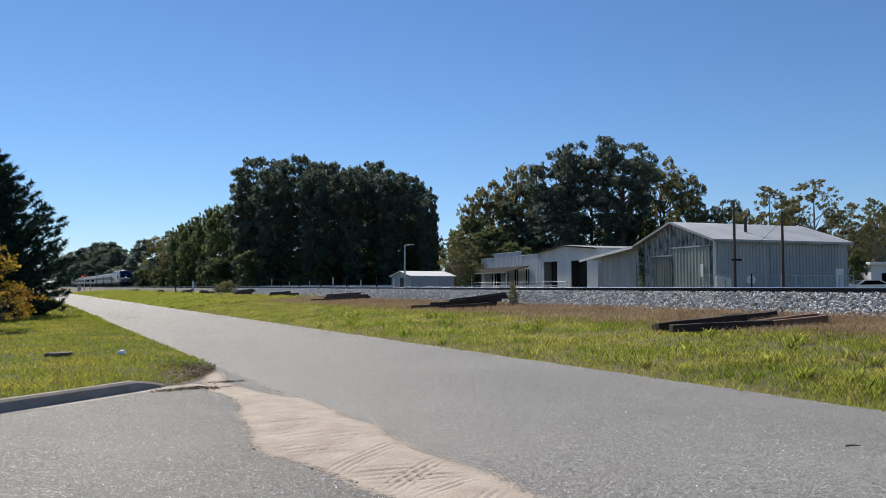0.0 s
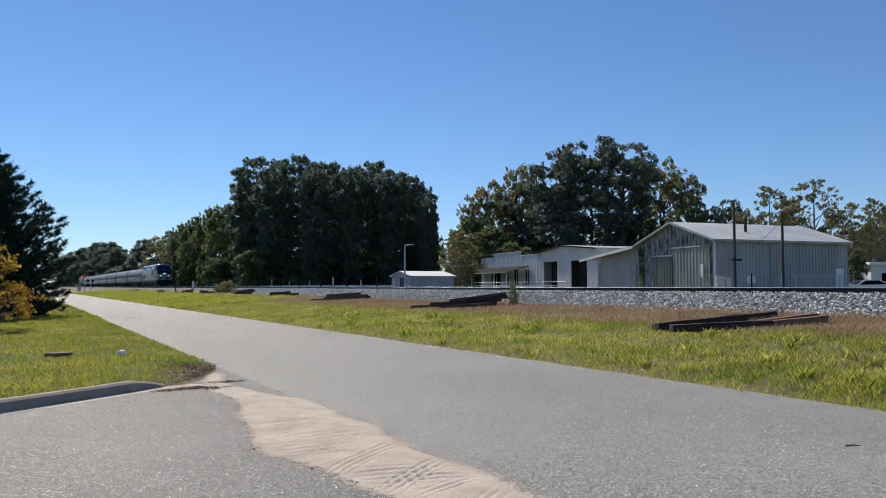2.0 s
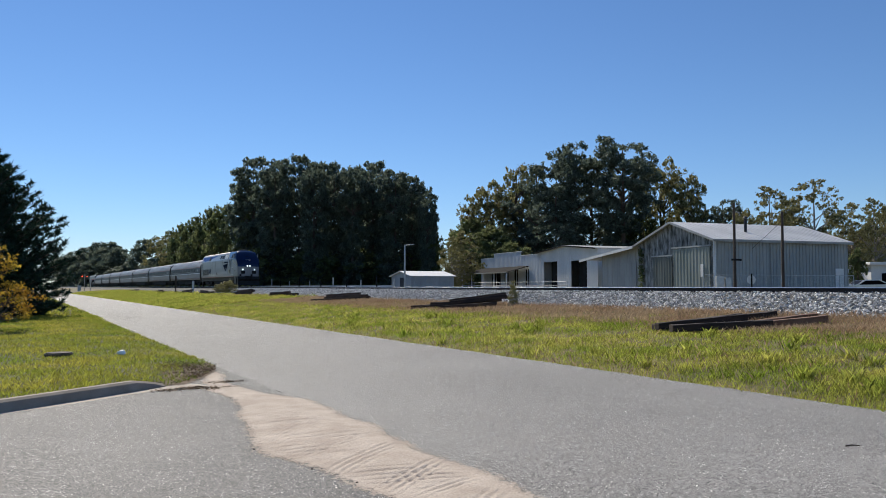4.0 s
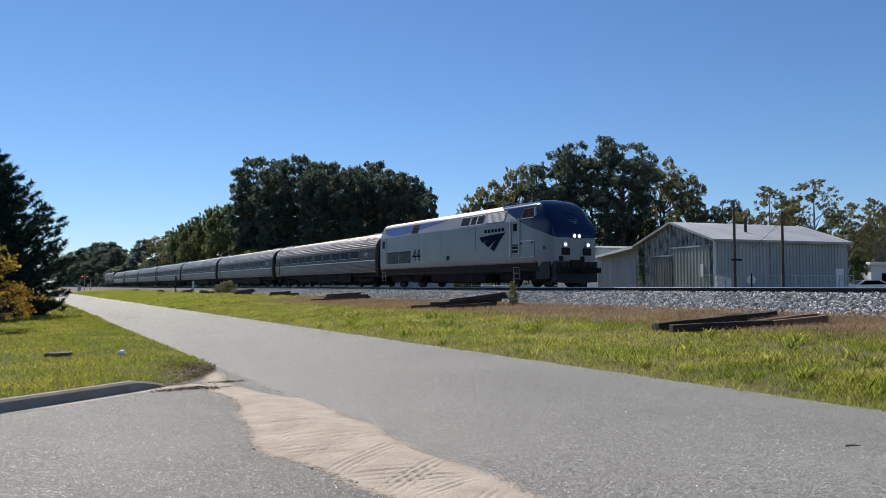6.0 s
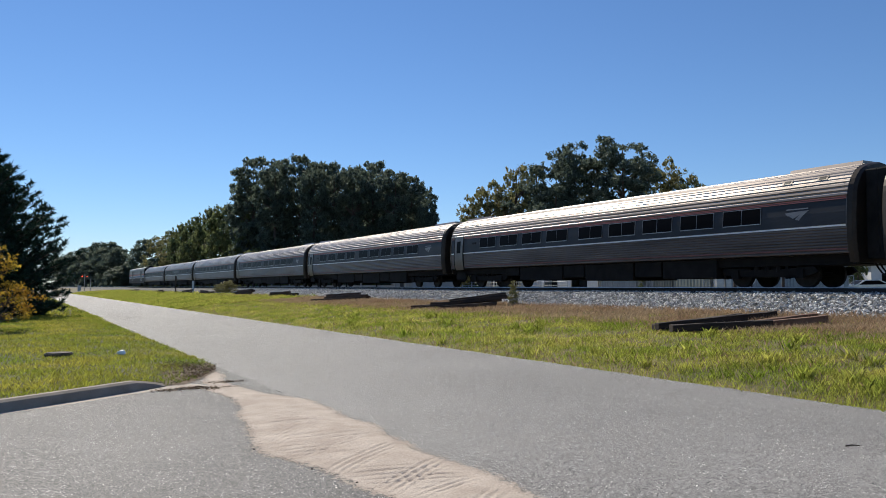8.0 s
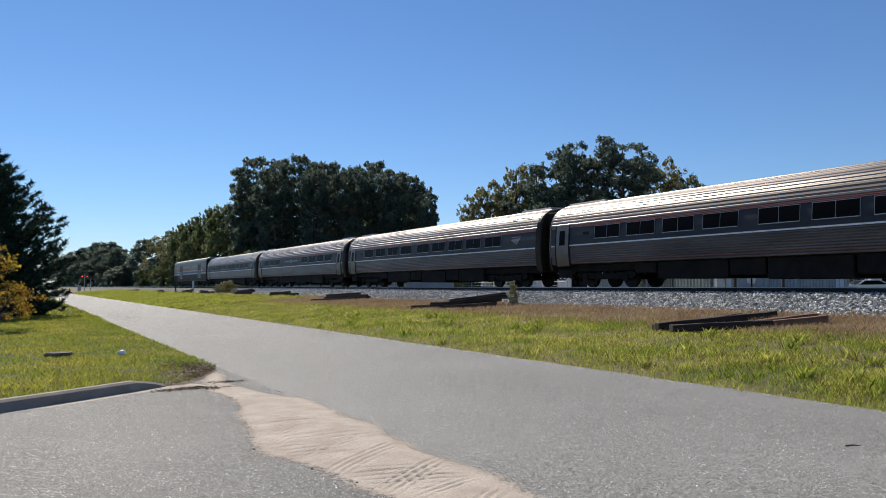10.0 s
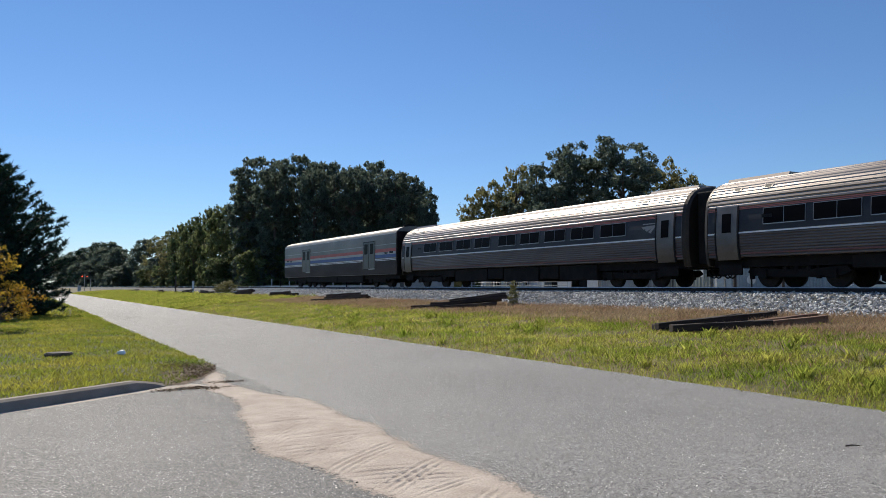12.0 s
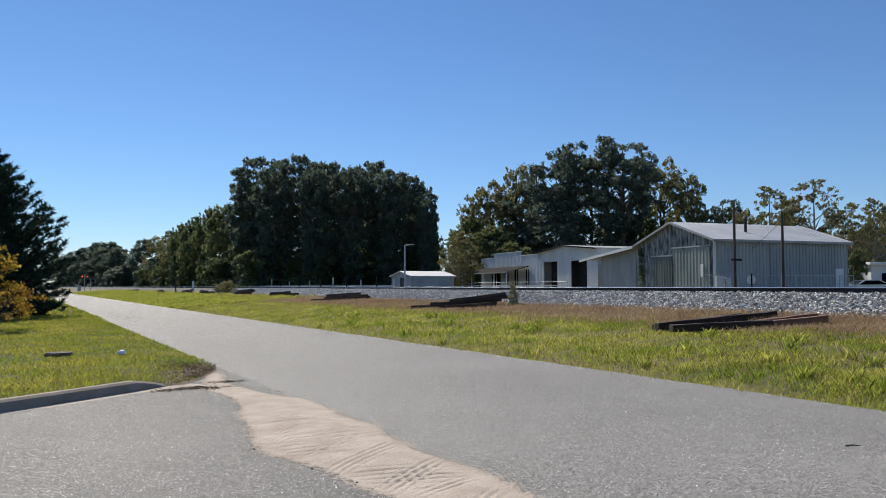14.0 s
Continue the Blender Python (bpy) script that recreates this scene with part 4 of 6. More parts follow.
GZ = 0.72
# grey shed: gable towards the track with two sliding doors, lean-to at its far side
shed = thing("grey_shed", pose(42.8, 36.3, GZ, 0, 0, TURN), "old grey metal shed with peeling gable and pale roof", "shed")
W, L, EA, RI = 9.25, 12.5, 4.28, 5.78
gable = lambda t: EA + (RI - EA) * (1 - abs(t - W / 2) / (W / 2))
part("gable_wall", ribbed(bmesh.new(), 1, 0, W, 0, 0, gable, -1, 0.5, 0.012), PEELING, shed, "gable siding with peeling grey and white paint")
part("side_wall", ribbed(bmesh.new(), 0, 0.06, L, 0, 0, lambda t: EA, -1, 0.31, 0.04), GREYMETAL, shed)
part("side_wall", ribbed(bmesh.new(), 0, 0.06, L, W, 0, lambda t: EA, 1, 0.31, 0.04), GREYMETAL, shed)
part("back_wall", ribbed(bmesh.new(), 1, 0.06, W - 0.06, L, 0, gable, 1, 0.31, 0.04), GREYMETAL, shed)
for y0, z0, y1, z1 in ((-0.35, EA - 0.02, W / 2, RI + 0.09), (W / 2, RI + 0.09, W + 0.35, EA - 0.02)):
    part("roof", ribbed_slope(bmesh.new(), -0.35, L + 0.25, y0, z0, y1, z1, 0.5, 0.02), ROOFMETAL, shed, "pale galvanised roof sheet")
    part("rake_trim", slab(bmesh.new(), (-0.40, y0, z0 + 0.01), (-0.36, y0, z0 + 0.01), (-0.36, y1, z1 + 0.01), (-0.40, y1, z1 + 0.01), 0.17), GREYMETAL, shed, "weathered trim board under the roof edge")
part("eave_trim", boxed(-0.3, L + 0.2, -0.38, -0.35, EA - 0.2, EA - 0.02), GREYMETAL, shed)
part("corner_trim", boxed(-0.03, 0.10, -0.07, 0.09, 0, EA - 0.1), TRIMWHITE, shed, "pale sheet corner trim")
for y0, y1, z1, o, sheet in ((0.35, 4.45, 3.75, -0.13, DOORMETAL), (4.75, 7.1, 3.2, -0.10, DARKDOOR)):
    d = part("sliding_door", ribbed(bmesh.new(), 1, y0, y1, o, 0.1, lambda t, z=z1: z, -1, 0.36, 0.025), sheet, shed, "grey-green ribbed sliding door")
    part("door_rail", boxed(o - 0.06, o - 0.01, y0 - 0.2, y1 + 0.2, z1 + 0.02, z1 + 0.14), GREYMETAL, d)
part("window", boxed(-0.21, -0.17, 0.95, 1.25, 1.6, 2.5), TRIMWHITE, shed, "narrow pale panel on the door")
part("side_door", boxed(L - 1.35, L - 0.55, -0.09, -0.045, 0.1, 2.25), TRIMWHITE, shed, "white steel side door")
part("downpipe", rodded((5.0, -0.10, 0.3), (5.0, -0.10, 3.9), 0.04), GREYMETAL, shed)
bm = rodded((4.6, 2.0, EA + 0.3), (4.6, 2.0, EA + 1.75), 0.11, n=12)
rod(bm, (4.6, 2.0, EA + 1.78), (4.6, 2.0, EA + 1.92), 0.2, 0.12, 12)
part("flue_pipe", bm, BANDSTEEL, shed, "metal flue pipe with a cap", smooth=False)
rv = random.Random(9)
vine = new("vine", leaf_cloud("vine", [(-0.12, 8.75 + rv.uniform(-0.25, 0.3), rv.uniform(0.3, 3.9), 0.22) for _ in range(46)], 40, 0.07, LEAF, 91))
tagged(vine, "dark climbing vine on the shed's corner", "vine")
vine.matrix_basis = pose(42.8, 36.3, GZ, 0, 0, TURN)
# lean-to
lean = thing("lean_to", pose(42.8, 36.3, GZ, 0, 0, TURN), "pale grey lean-to shed joined to the old shed", "shed")
LE, LW = 3.45, 15.9
lean_top = lambda t: EA - 0.1 + (LE - EA) * (t - W) / (LW + 2.2 - W)
part("front_wall", ribbed(bmesh.new(), 1, W + 0.15, LW - 0.5, 0.3, 0, lean_top, -1, 0.4, 0.03), GREYMETAL, lean)
part("end_wall", ribbed(bmesh.new(), 0, 0.4, 8, LW - 0.55, 0, lambda t: LE - 0.1, 1, 0.4, 0.03), GREYMETAL, lean)
part("roof", slab(bmesh.new(), (-0.5, W + 0.1, EA + 0.0), (-0.5, LW + 2.2, LE - 0.05), (8.5, LW + 2.2, LE - 0.05), (8.5, W + 0.1, EA), 0.06), ROOFMETAL, lean)
part("fascia", slab(bmesh.new(), (-0.55, W + 0.1, EA - 0.01), (-0.51, W + 0.1, EA - 0.01), (-0.51, LW + 2.2, LE - 0.06), (-0.55, LW + 2.2, LE - 0.06), 0.24), TRIMWHITE, lean)
part("door", ribbed(bmesh.new(), 1, W + 0.7, W + 4.0, 0.22, 0, lambda t: 2.9, -1, 0.36, 0.025), GREYMETAL, lean, "pale sheet-metal door")

# white workshop with two open bays and a lower office wing with a porch
shop = thing("white_workshop", pose(48.6, 55.2, GZ, 0, 0, TURN), "white metal workshop with two open dark bays", "workshop")
SW, SE, SR = 12.8, 4.65, 5.15
shop_top = lambda t: SE + (SR - SE) * (1 - abs(t - 6.4) / 6.4)
bays = ((2.0, 5.2, 3.55), (8.2, 11.3, 3.6))
cuts = [0] + [c for b_ in bays for c in b_[:2]] + [SW]
for k in range(0, 6, 2):
    part("front_wall", ribbed(bmesh.new(), 1, cuts[k], cuts[k + 1], 0, 0, shop_top, -1, 0.4, 0.03), WHITEMETAL, shop)
for y0, y1, z1 in bays:
    part("lintel_wall", ribbed(bmesh.new(), 1, y0, y1, 0, z1, shop_top, -1, 0.4, 0.03), WHITEMETAL, shop)
    # A near-black panel stands in for the shade inside the open bay.
    part("bay_interior", boxed(1.0, 1.1, y0 - 0.1, y1 + 0.1, 0, z1 + 0.1), BAYSHADE, shop, "near-black panel painting the open bay's shade")
part("side_wall", ribbed(bmesh.new(), 0, 0.06, 14, 0, 0, lambda t: SE, -1, 0.4, 0.03), WHITEMETAL, shop)
part("side_wall", ribbed(bmesh.new(), 0, 0.06, 14, SW, 0, lambda t: SE, 1, 0.4, 0.03), WHITEMETAL, shop)
part("back_wall", ribbed(bmesh.new(), 1, 0.06, SW - 0.06, 14, 0, shop_top, 1, 0.4, 0.03), WHITEMETAL, shop)
for y0, z0, y1, z1 in ((-0.3, SE + 0.02, 6.4, SR + 0.1), (6.4, SR + 0.1, SW + 0.3, SE + 0.02)):
    part("roof", slab(bmesh.new(), (-0.4, y0, z0), (14.3, y0, z0), (14.3, y1, z1), (-0.4, y1, z1), 0.06), ROOFMETAL, shop)
    part("rake_trim", slab(bmesh.new(), (-0.46, y0, z0 - 0.02), (-0.41, y0, z0 - 0.02), (-0.41, y1, z1 - 0.02), (-0.46, y1, z1 - 0.02), 0.12), BLACKPAINT, shop, "dark trim along the roof edge")
wing = thing("office_wing", pose(48.6, 55.2, GZ, 0, 0, TURN), "low white office with stepped parapet and porch", "building")
OY0, OY1, OT = SW + 0.1, 29.8, 4.55
for y0, y1, top in ((OY0, 17.5, OT), (17.5, 25.5, OT + 0.5), (25.5, OY1, OT)):
    part("front_wall", ribbed(bmesh.new(), 1, y0, y1, 0.1, 2.9, lambda t, z=top: z, -1, 0.4, 0.03), WHITEMETAL, wing)
    part("parapet_cap", boxed(0.02, 0.22, y0, y1, top, top + 0.07), TRIMWHITE, wing)
for y0, y1 in ((OY0, 15.2), (16.3, 18.2), (19.4, 21.0), (22.2, 23.4), (26.4, OY1)):
    part("front_wall", ribbed(bmesh.new(), 1, y0, y1, 0.1, 0, lambda t: 2.9, -1, 0.4, 0.03), WHITEMETAL, wing)
for y0, y1 in ((15.2, 16.3), (18.2, 19.4), (21.0, 22.2), (23.4, 26.4)):
    w_ = part("window", boxed(0.20, 0.24, y0, y1, 0.9, 2.9), GLASS, wing, "dark glazed opening")
    part("frame", boxed(0.12, 0.19, (y0 + y1) / 2 - 0.05, (y0 + y1) / 2 + 0.05, 0.9, 2.9), TRIMWHITE, w_)
    part("sill_wall", boxed(0.12, 0.22, y0, y1, 0, 0.9), WHITEMETAL, wing)
part("end_wall", ribbed(bmesh.new(), 0, 0.2, 10, OY1, 0, lambda t: OT - 0.2, 1, 0.4, 0.03), WHITEMETAL, wing)
part("roof", slab(bmesh.new(), (0.25, OY0, OT - 0.3), (10, OY0, OT - 0.5), (10, OY1, OT - 0.5), (0.25, OY1, OT - 0.3), 0.06), ROOFMETAL, wing)
part("porch_roof", slab(bmesh.new(), (-2.9, 15.2, 2.55), (0.0, 15.2, 3.3), (0.0, 29.6, 3.3), (-2.9, 29.6, 2.55), 0.08), DARKSHINGLE, wing, "dark sloping porch roof")
part("porch_fascia", boxed(-2.98, -2.91, 15.1, 29.7, 2.44, 2.56), GREYMETAL, wing)
for y in (15.3, 18.9, 22.5, 26.1, 29.5):
    part("porch_post", boxed(-2.86, -2.74, y - 0.06, y + 0.06, 0, 2.4), TRIMWHITE, wing)
# porch and yard railings
rails_ = thing("yard_railing", pose(48.6, 55.2, GZ, 0, 0, TURN), "grey pipe railing before the workshop", "railing")
for z in (1.0, 1.35):
    part("rail", rodded((-3.3, 0, z), (-3.3, 28, z), 0.03), GALV, rails_)
for y in np.arange(0, 28.1, 2.0):
    part("post", rodded((-3.3, y, 0), (-3.3, y, 1.4), 0.035), GALV, rails_)

# small white shed far off and the pale yard wall
hut_p = Vector((34.2, 66.8, GZ))
hut = thing("white_hut", pose(hut_p.x, hut_p.y, GZ), "small white metal hut with a white roof", "shed")
HW, HL, HE = 4.6, 5.0, 1.98
hut_top = lambda t: HE + 0.45 * (1 - abs(t - HW / 2) / (HW / 2))
part("gable_wall", ribbed(bmesh.new(), 1, 0, HW, 0, 0, hut_top, -1, 0.4, 0.03), HUTWALL, hut)
part("side_wall", ribbed(bmesh.new(), 0, 0.06, HL, 0, 0, lambda t: HE, -1, 0.4, 0.03), HUTWALL, hut)
part("back_wall", ribbed(bmesh.new(), 1, 0.06, HW - 0.06, HL, 0, hut_top, 1, 0.4, 0.03), HUTWALL, hut)
part("side_wall", ribbed(bmesh.new(), 0, 0.06, HL, HW, 0, lambda t: HE, 1, 0.4, 0.03), HUTWALL, hut)
for y0, z0, y1, z1 in ((-0.2, HE, HW / 2, HE + 0.53), (HW / 2, HE + 0.53, HW + 0.2, HE)):
    part("roof", slab(bmesh.new(), (-0.25, y0, z0), (HL + 0.2, y0, z0), (HL + 0.2, y1, z1), (-0.25, y1, z1), 0.07), TRIMWHITE, hut)
part("door", boxed(-0.06, -0.035, 1.6, 2.5, 0, 1.8), BANDSTEEL, hut, "dark grey door")

yard = thing("yard_fence", pose(31.0, 64.0, GZ), "low pale panel fence along the far lot", "fence")
for k in range(13):
    part("panel", boxed(-0.03, 0.03, 4 * k + 0.03, 4 * k + 3.97, 0, 1.02), HUTWALL, yard)
    part("post", boxed(-0.14, -0.04, 4 * k - 0.06, 4 * k + 0.06, -0.2, 1.6 + 0.3 * (k % 3 == 1)), BLACKPAINT if k % 2 else GALV, yard)

# pale building at the edge of the view
pale_p = Vector((83.7, 49.1, GZ))
pale = thing("pale_house", pose(pale_p.x, pale_p.y, GZ, 0, 0, -28), "pale single-storey building with a flat white eave", "building")
part("wall", boxed(0, 16, 0, 9, 0, 3.3), WHITEMETAL, pale)
part("roof", boxed(-0.4, 16.4, -0.5, 9.4, 3.3, 3.65, 0.05), TRIMWHITE, pale)
for x0 in (1.2, 3.6, 6.0):
    part("window", boxed(x0, x0 + 1.3, -0.05, -0.01, 1.2, 2.4), GLASS, pale)


# ---- poles, signs, fence, car ----
def pole(x, y, top, label, r0=0.105):
    ob = thing("utility_pole", pose(x, y, GZ), label, "pole", "poles before the grey shed")
    part("shaft", rodded((0, 0, -0.3), (0.05, 0, top), r0, r0 * 0.72, n=12), POLEWOOD, ob)
    return ob


p1 = pole(40.1, 32.4, 6.3, "dark wooden pole with a small lamp arm")
bm = bmesh.new()
for k in range(8):
    a0, a1 = math.pi * k / 8, math.pi * (k + 1) / 8
    rod(bm, (0.3 - 0.3 * math.cos(a0), 0, 5.5 + 0.25 * math.sin(a0)), (0.3 - 0.3 * math.cos(a1), 0, 5.5 + 0.25 * math.sin(a1)), 0.025)
part("lamp_arm", bm, GALV, p1)
part("crossbar", boxed(-0.45, 0.5, -0.16, -0.13, 2.55, 2.68), BLACKPAINT, p1)
p2 = pole(43.7, 31.5, 5.85, "dark leaning wooden pole with a guy wire")
part("guy_wire", rodded((0, 0, 5.2), (-1.7, 1.0, 3.4), 0.012, n=5), BLACKPAINT, p2)

lp = Vector((31.4, 62.7, GZ))
street = thing("street_lamp", pose(lp.x, lp.y, GZ), "grey street lamp with a short arm", "lamp")
part("pole", rodded((0, 0, -0.2), (0, 0, 4.85), 0.10, 0.07, n=10), GALV, street)
part("arm", rodded((0, 0, 4.78), (0.6, -0.2, 4.86), 0.04), GALV, street)
part("lamp_head", boxed(0.45, 0.85, -0.35, -0.1, 4.82, 4.92, 0.03), GALV, street)

sg = Vector((37.6, 29.2, GZ))
sign = thing("round_sign", pose(sg.x, sg.y, GZ, 0, 0, -25), "white round sign seen from behind on a post", "sign")
part("disc", rodded((0, 0.02, 1.28), (0, 0.035, 1.28), 0.27, n=20), TRIMWHITE, sign)
part("post", boxed(-0.035, 0.035, -0.05, 0.0, -0.3, 1.65), BLACKPAINT, sign)

fence = thing("chain_link_fence", pose(0, 0, 0), "grey chain-link fence before the grey shed", "fence")
posts = [Vector((39.6, 34.5, GZ)).lerp(Vector((51.7, 31.6, GZ)), k / 10) for k in range(11)]
for a, b in zip(posts, posts[1:]):
    part("top_rail", rodded((a.x, a.y, 2.38), (b.x, b.y, 2.38), 0.022, n=6), GALV, fence)
    bm = bmesh.new()
    for k in range(14):
        t = k / 14
        for u in (t, t + 0.18):
            lo = a.lerp(b, t)
            hi = a.lerp(b, min(1, max(0, t + (0.35 if u == t else -0.35))))
            rod(bm, (lo.x, lo.y, 0.75), (hi.x, hi.y, 2.36), 0.003, n=3)
    part("mesh", bm, GALV, fence)
for a in posts:
    part("post", rodded((a.x, a.y, 0.5), (a.x, a.y, 2.42), 0.032, n=6), GALV, fence)

for x, y, h, w in ((38.9, 32.6, 1.55, 0.5), (39.3, 32.3, 1.45, 0.35)):
    cab = thing("meter_box", pose(x, y, GZ, 0, 0, -28), "grey steel utility box on a stand", "utility box", "utility boxes before the grey shed")
    part("box", boxed(-w / 2, w / 2, -0.15, 0.15, 0.6, h, 0.02), GALV, cab)
    part("stand", boxed(-0.06, 0.06, -0.06, 0.06, -0.1, 0.6), GALV, cab)

cp = Vector((57.5, 34.1, GZ))
car = thing("parked_car", pose(cp.x, cp.y, GZ, 0, 0, -35), "silver parked saloon car behind the fence", "car")
body = prism([(-2.2, 0.35), (-2.25, 0.75), (-1.9, 0.93), (-1.1, 1.0), (-0.55, 1.38), (0.55, 1.42), (1.35, 1.05), (2.05, 0.98), (2.2, 0.7), (2.15, 0.35)], 1, -0.86, 0.86)
bmesh.ops.bevel(body, geom=list(body.edges), offset=0.05, segments=2, affect="EDGES")
part("body", body, CARPAINT, car)
for s_ in (-1, 1):
    part("side_window", prism([(-0.95, 1.02), (-0.5, 1.32), (0.5, 1.35), (1.15, 1.06)], 1, s_ * 0.845, s_ * 0.875), GLASS, car)
    for x0 in (-1.4, 1.4):
        part("wheel", rodded((x0, s_ * 0.68, 0.33), (x0, s_ * 0.88, 0.33), 0.33, n=16), RUBBER, car)
part("windscreen", slab(bmesh.new(), (-1.08, -0.7, 1.03), (-0.6, -0.65, 1.37), (-0.6, 0.65, 1.37), (-1.08, 0.7, 1.03), 0.015), GLASS, car)


# ---- old ties lying on the bank ----
def old_tie(name, a, b, w, h, material, label, group, seed):
    """A squared timber from a to b (its underside), worn at the edges."""
    r = random.Random(seed)
    a, b = Vector(a), Vector(b)
    L_ = (b - a).length
    bm = boxed(-L_ / 2, L_ / 2, -w / 2, w / 2, 0, h)
    bmesh.ops.subdivide_edges(bm, edges=[e for e in bm.edges if abs(e.verts[0].co.x - e.verts[1].co.x) > 0.5], cuts=6)
    bmesh.ops.bevel(bm, geom=[e for e in bm.edges if e.calc_face_angle(0) > 1], offset=0.012, segments=1, affect="EDGES")
    for v in bm.verts:
        v.co += Vector((r.uniform(-1, 1), r.uniform(-1, 1), r.uniform(-1, 1))) * 0.008
    ob = new(name, mesh_of(name, bm, material))
    d = (b - a).normalized()
    ob.matrix_basis = Matrix.Translation((a + b) / 2) @ d.to_track_quat("X", "Z").to_matrix().to_4x4()
    return tagged(ob, label, "railway tie", group)


def bank_z(x, y):
    return float(ground_height(np.array(x), np.array(y)))


def pile(cx, cy, turn, rows, group, seed, material=OLDTIE):
    """Ties dropped side by side and across each other; rows: (shift along, shift across, lift at one end, lift at the other, extra turn)."""
    for k, (al, ac, l0, l1, et) in enumerate(rows):
        t = radians(turn + et)
        d, n = Vector((math.cos(t), math.sin(t), 0)), Vector((-math.sin(t), math.cos(t), 0))
        c = Vector((cx, cy, 0)) + d * al + n * ac
        a, b = c - d * 1.3, c + d * 1.3
        a.z, b.z = bank_z(a.x, a.y) - 0.01 + l0, bank_z(b.x, b.y) - 0.01 + l1
        old_tie("railway_tie", a, b, 0.23, 0.18, RUSTWOOD if l0 < -0.02 else material, "rusty brown discarded timber on the bank" if l0 < -0.02 else "dark discarded timber railway tie on the bank", group, seed + k)


pile(15.75, 13.8, -18, [(0.0, 0.0, 0.07, 0.10, 0), (0.05, 0.26, 0.03, 0.08, 1), (0.0, -1.15, 0.08, 0.05, -7), (1.81, -0.57, -0.03, 0.02, 3), (1.62, -0.95, -0.03, 0.02, -4), (1.35, 0.30, 0.0, 0.06, 6)], "nearest discarded ties", 200)
pile(17.7, 29.0, -39, [(-0.7, 0.2, 0.0, 0.0, 4), (-0.4, 0.0, 0.14, 0.1, -3), (0.3, 0.05, 0.10, 0.22, 0), (0.5, 0.15, 0.24, 0.42, 3), (0.2, -0.5, 0.0, 0.1, -6), (-1.3, 0.6, 0.0, 0.0, 8), (0.6, -0.3, 0.18, 0.36, -2)], "second discarded ties", 220)
pile(18.1, 45.4, -57, [(-0.5, 0.3, 0, 0, 4), (0.0, 0.0, 0.12, 0.14, 0), (0.9, -0.1, 0.14, 0.2, -3), (0.7, 0.3, 0.0, 0.05, 2), (-1.0, -0.3, 0.0, 0.0, -6), (0.1, 0.15, 0.28, 0.32, 2), (0.5, -0.35, 0.0, 0.05, 0)], "third discarded ties", 240)
pile(18.8, 60.8, -68, [(-0.9, 0.3, 0, 0, 4), (0.0, 0.0, 0.12, 0.12, 0), (1.1, -0.2, 0.0, 0.1, -5), (0.5, 0.3, 0.05, 0.1, 3), (0.2, -0.15, 0.26, 0.28, -3), (0.1, -0.4, 0.0, 0.0, 1)], "fourth discarded ties", 260)
pile(18.8, 73.5, -74, [(-1.2, 0.3, 0, 0.0, 0), (0.2, 0.0, 0.14, 0.3, 5), (1.0, -0.3, 0.0, 0.2, 0), (0.6, 0.4, 0.05, 0.35, -4), (0.3, 0.2, 0.3, 0.45, 2), (0.1, -0.2, 0.1, 0.2, 0)], "fifth discarded ties", 280)
pile(18.3, 88.5, -84, [(-1.6, 0.3, 0, 0.0, 0), (0.2, 0.0, 0.14, 0.14, 3), (1.6, -0.3, 0.0, 0.0, 0), (0.2, 0.3, 0.0, 0.0, 2), (-0.2, 0.1, 0.28, 0.28, -2), (1.5, 0.1, 0.15, 0.15, 2)], "sixth discarded ties", 300)
pile(18.6, 101.0, -82, [(-2.0, 0.4, 0, 0.0, 0), (0.2, 0.0, 0.2, 0.3, 3), (1.6, -0.3, 0.1, 0.1, 0), (0.4, 0.3, 0.2, 0.35, 0), (0.0, -0.1, 0.0, 0.0, 2)], "seventh discarded ties", 320)
pile(18.4, 121.0, -85, [(-2.4, 0.4, 0, 0.0, 0), (0.2, 0.0, 0.15, 0.2, 3), (2.4, -0.3, 0.0, 0.0, 0), (0.2, 0.3, 0.0, 0.0, 0)], "eighth discarded ties", 340)
pile(18.6, 150.0, -85, [(-3.4, 0.4, 0, 0.0, 0), (0.2, 0.0, 0.15, 0.2, 3), (3.4, -0.3, 0.0, 0.0, 0)], "ninth discarded ties", 360)

# saplings and shrubs by the ballast
sap = tree("pine_sapling", pose(19.3, 27.6, 0.72), 1.15, [(0.02, 0.20), (0.3, 0.26), (0.7, 0.16), (1.0, 0.05)], 60, 50, 0.05, OLIVE, 401, "small green pine sapling by the ballast", "saplings by the ballast", (0.06, 0.13), trunk_r=0.02, aspect=0.14, limbs=8)
shrub = tree("weedy_shrub", pose(20.1, 84.0, 0.78), 1.5, [(0.02, 0.7), (0.4, 0.9), (0.8, 0.6), (1.0, 0.2)], 45, 60, 0.10, OLIVE, 402, "pale green weedy shrub by the ballast", "weeds by the ballast", (0.2, 0.4), trunk_r=0.02, aspect=0.3, limbs=8)
copy_thing(shrub, Matrix.Translation((20.2, 88.5, 0.8)) @ Matrix.Diagonal((0.8, 0.8, 0.75, 1)))

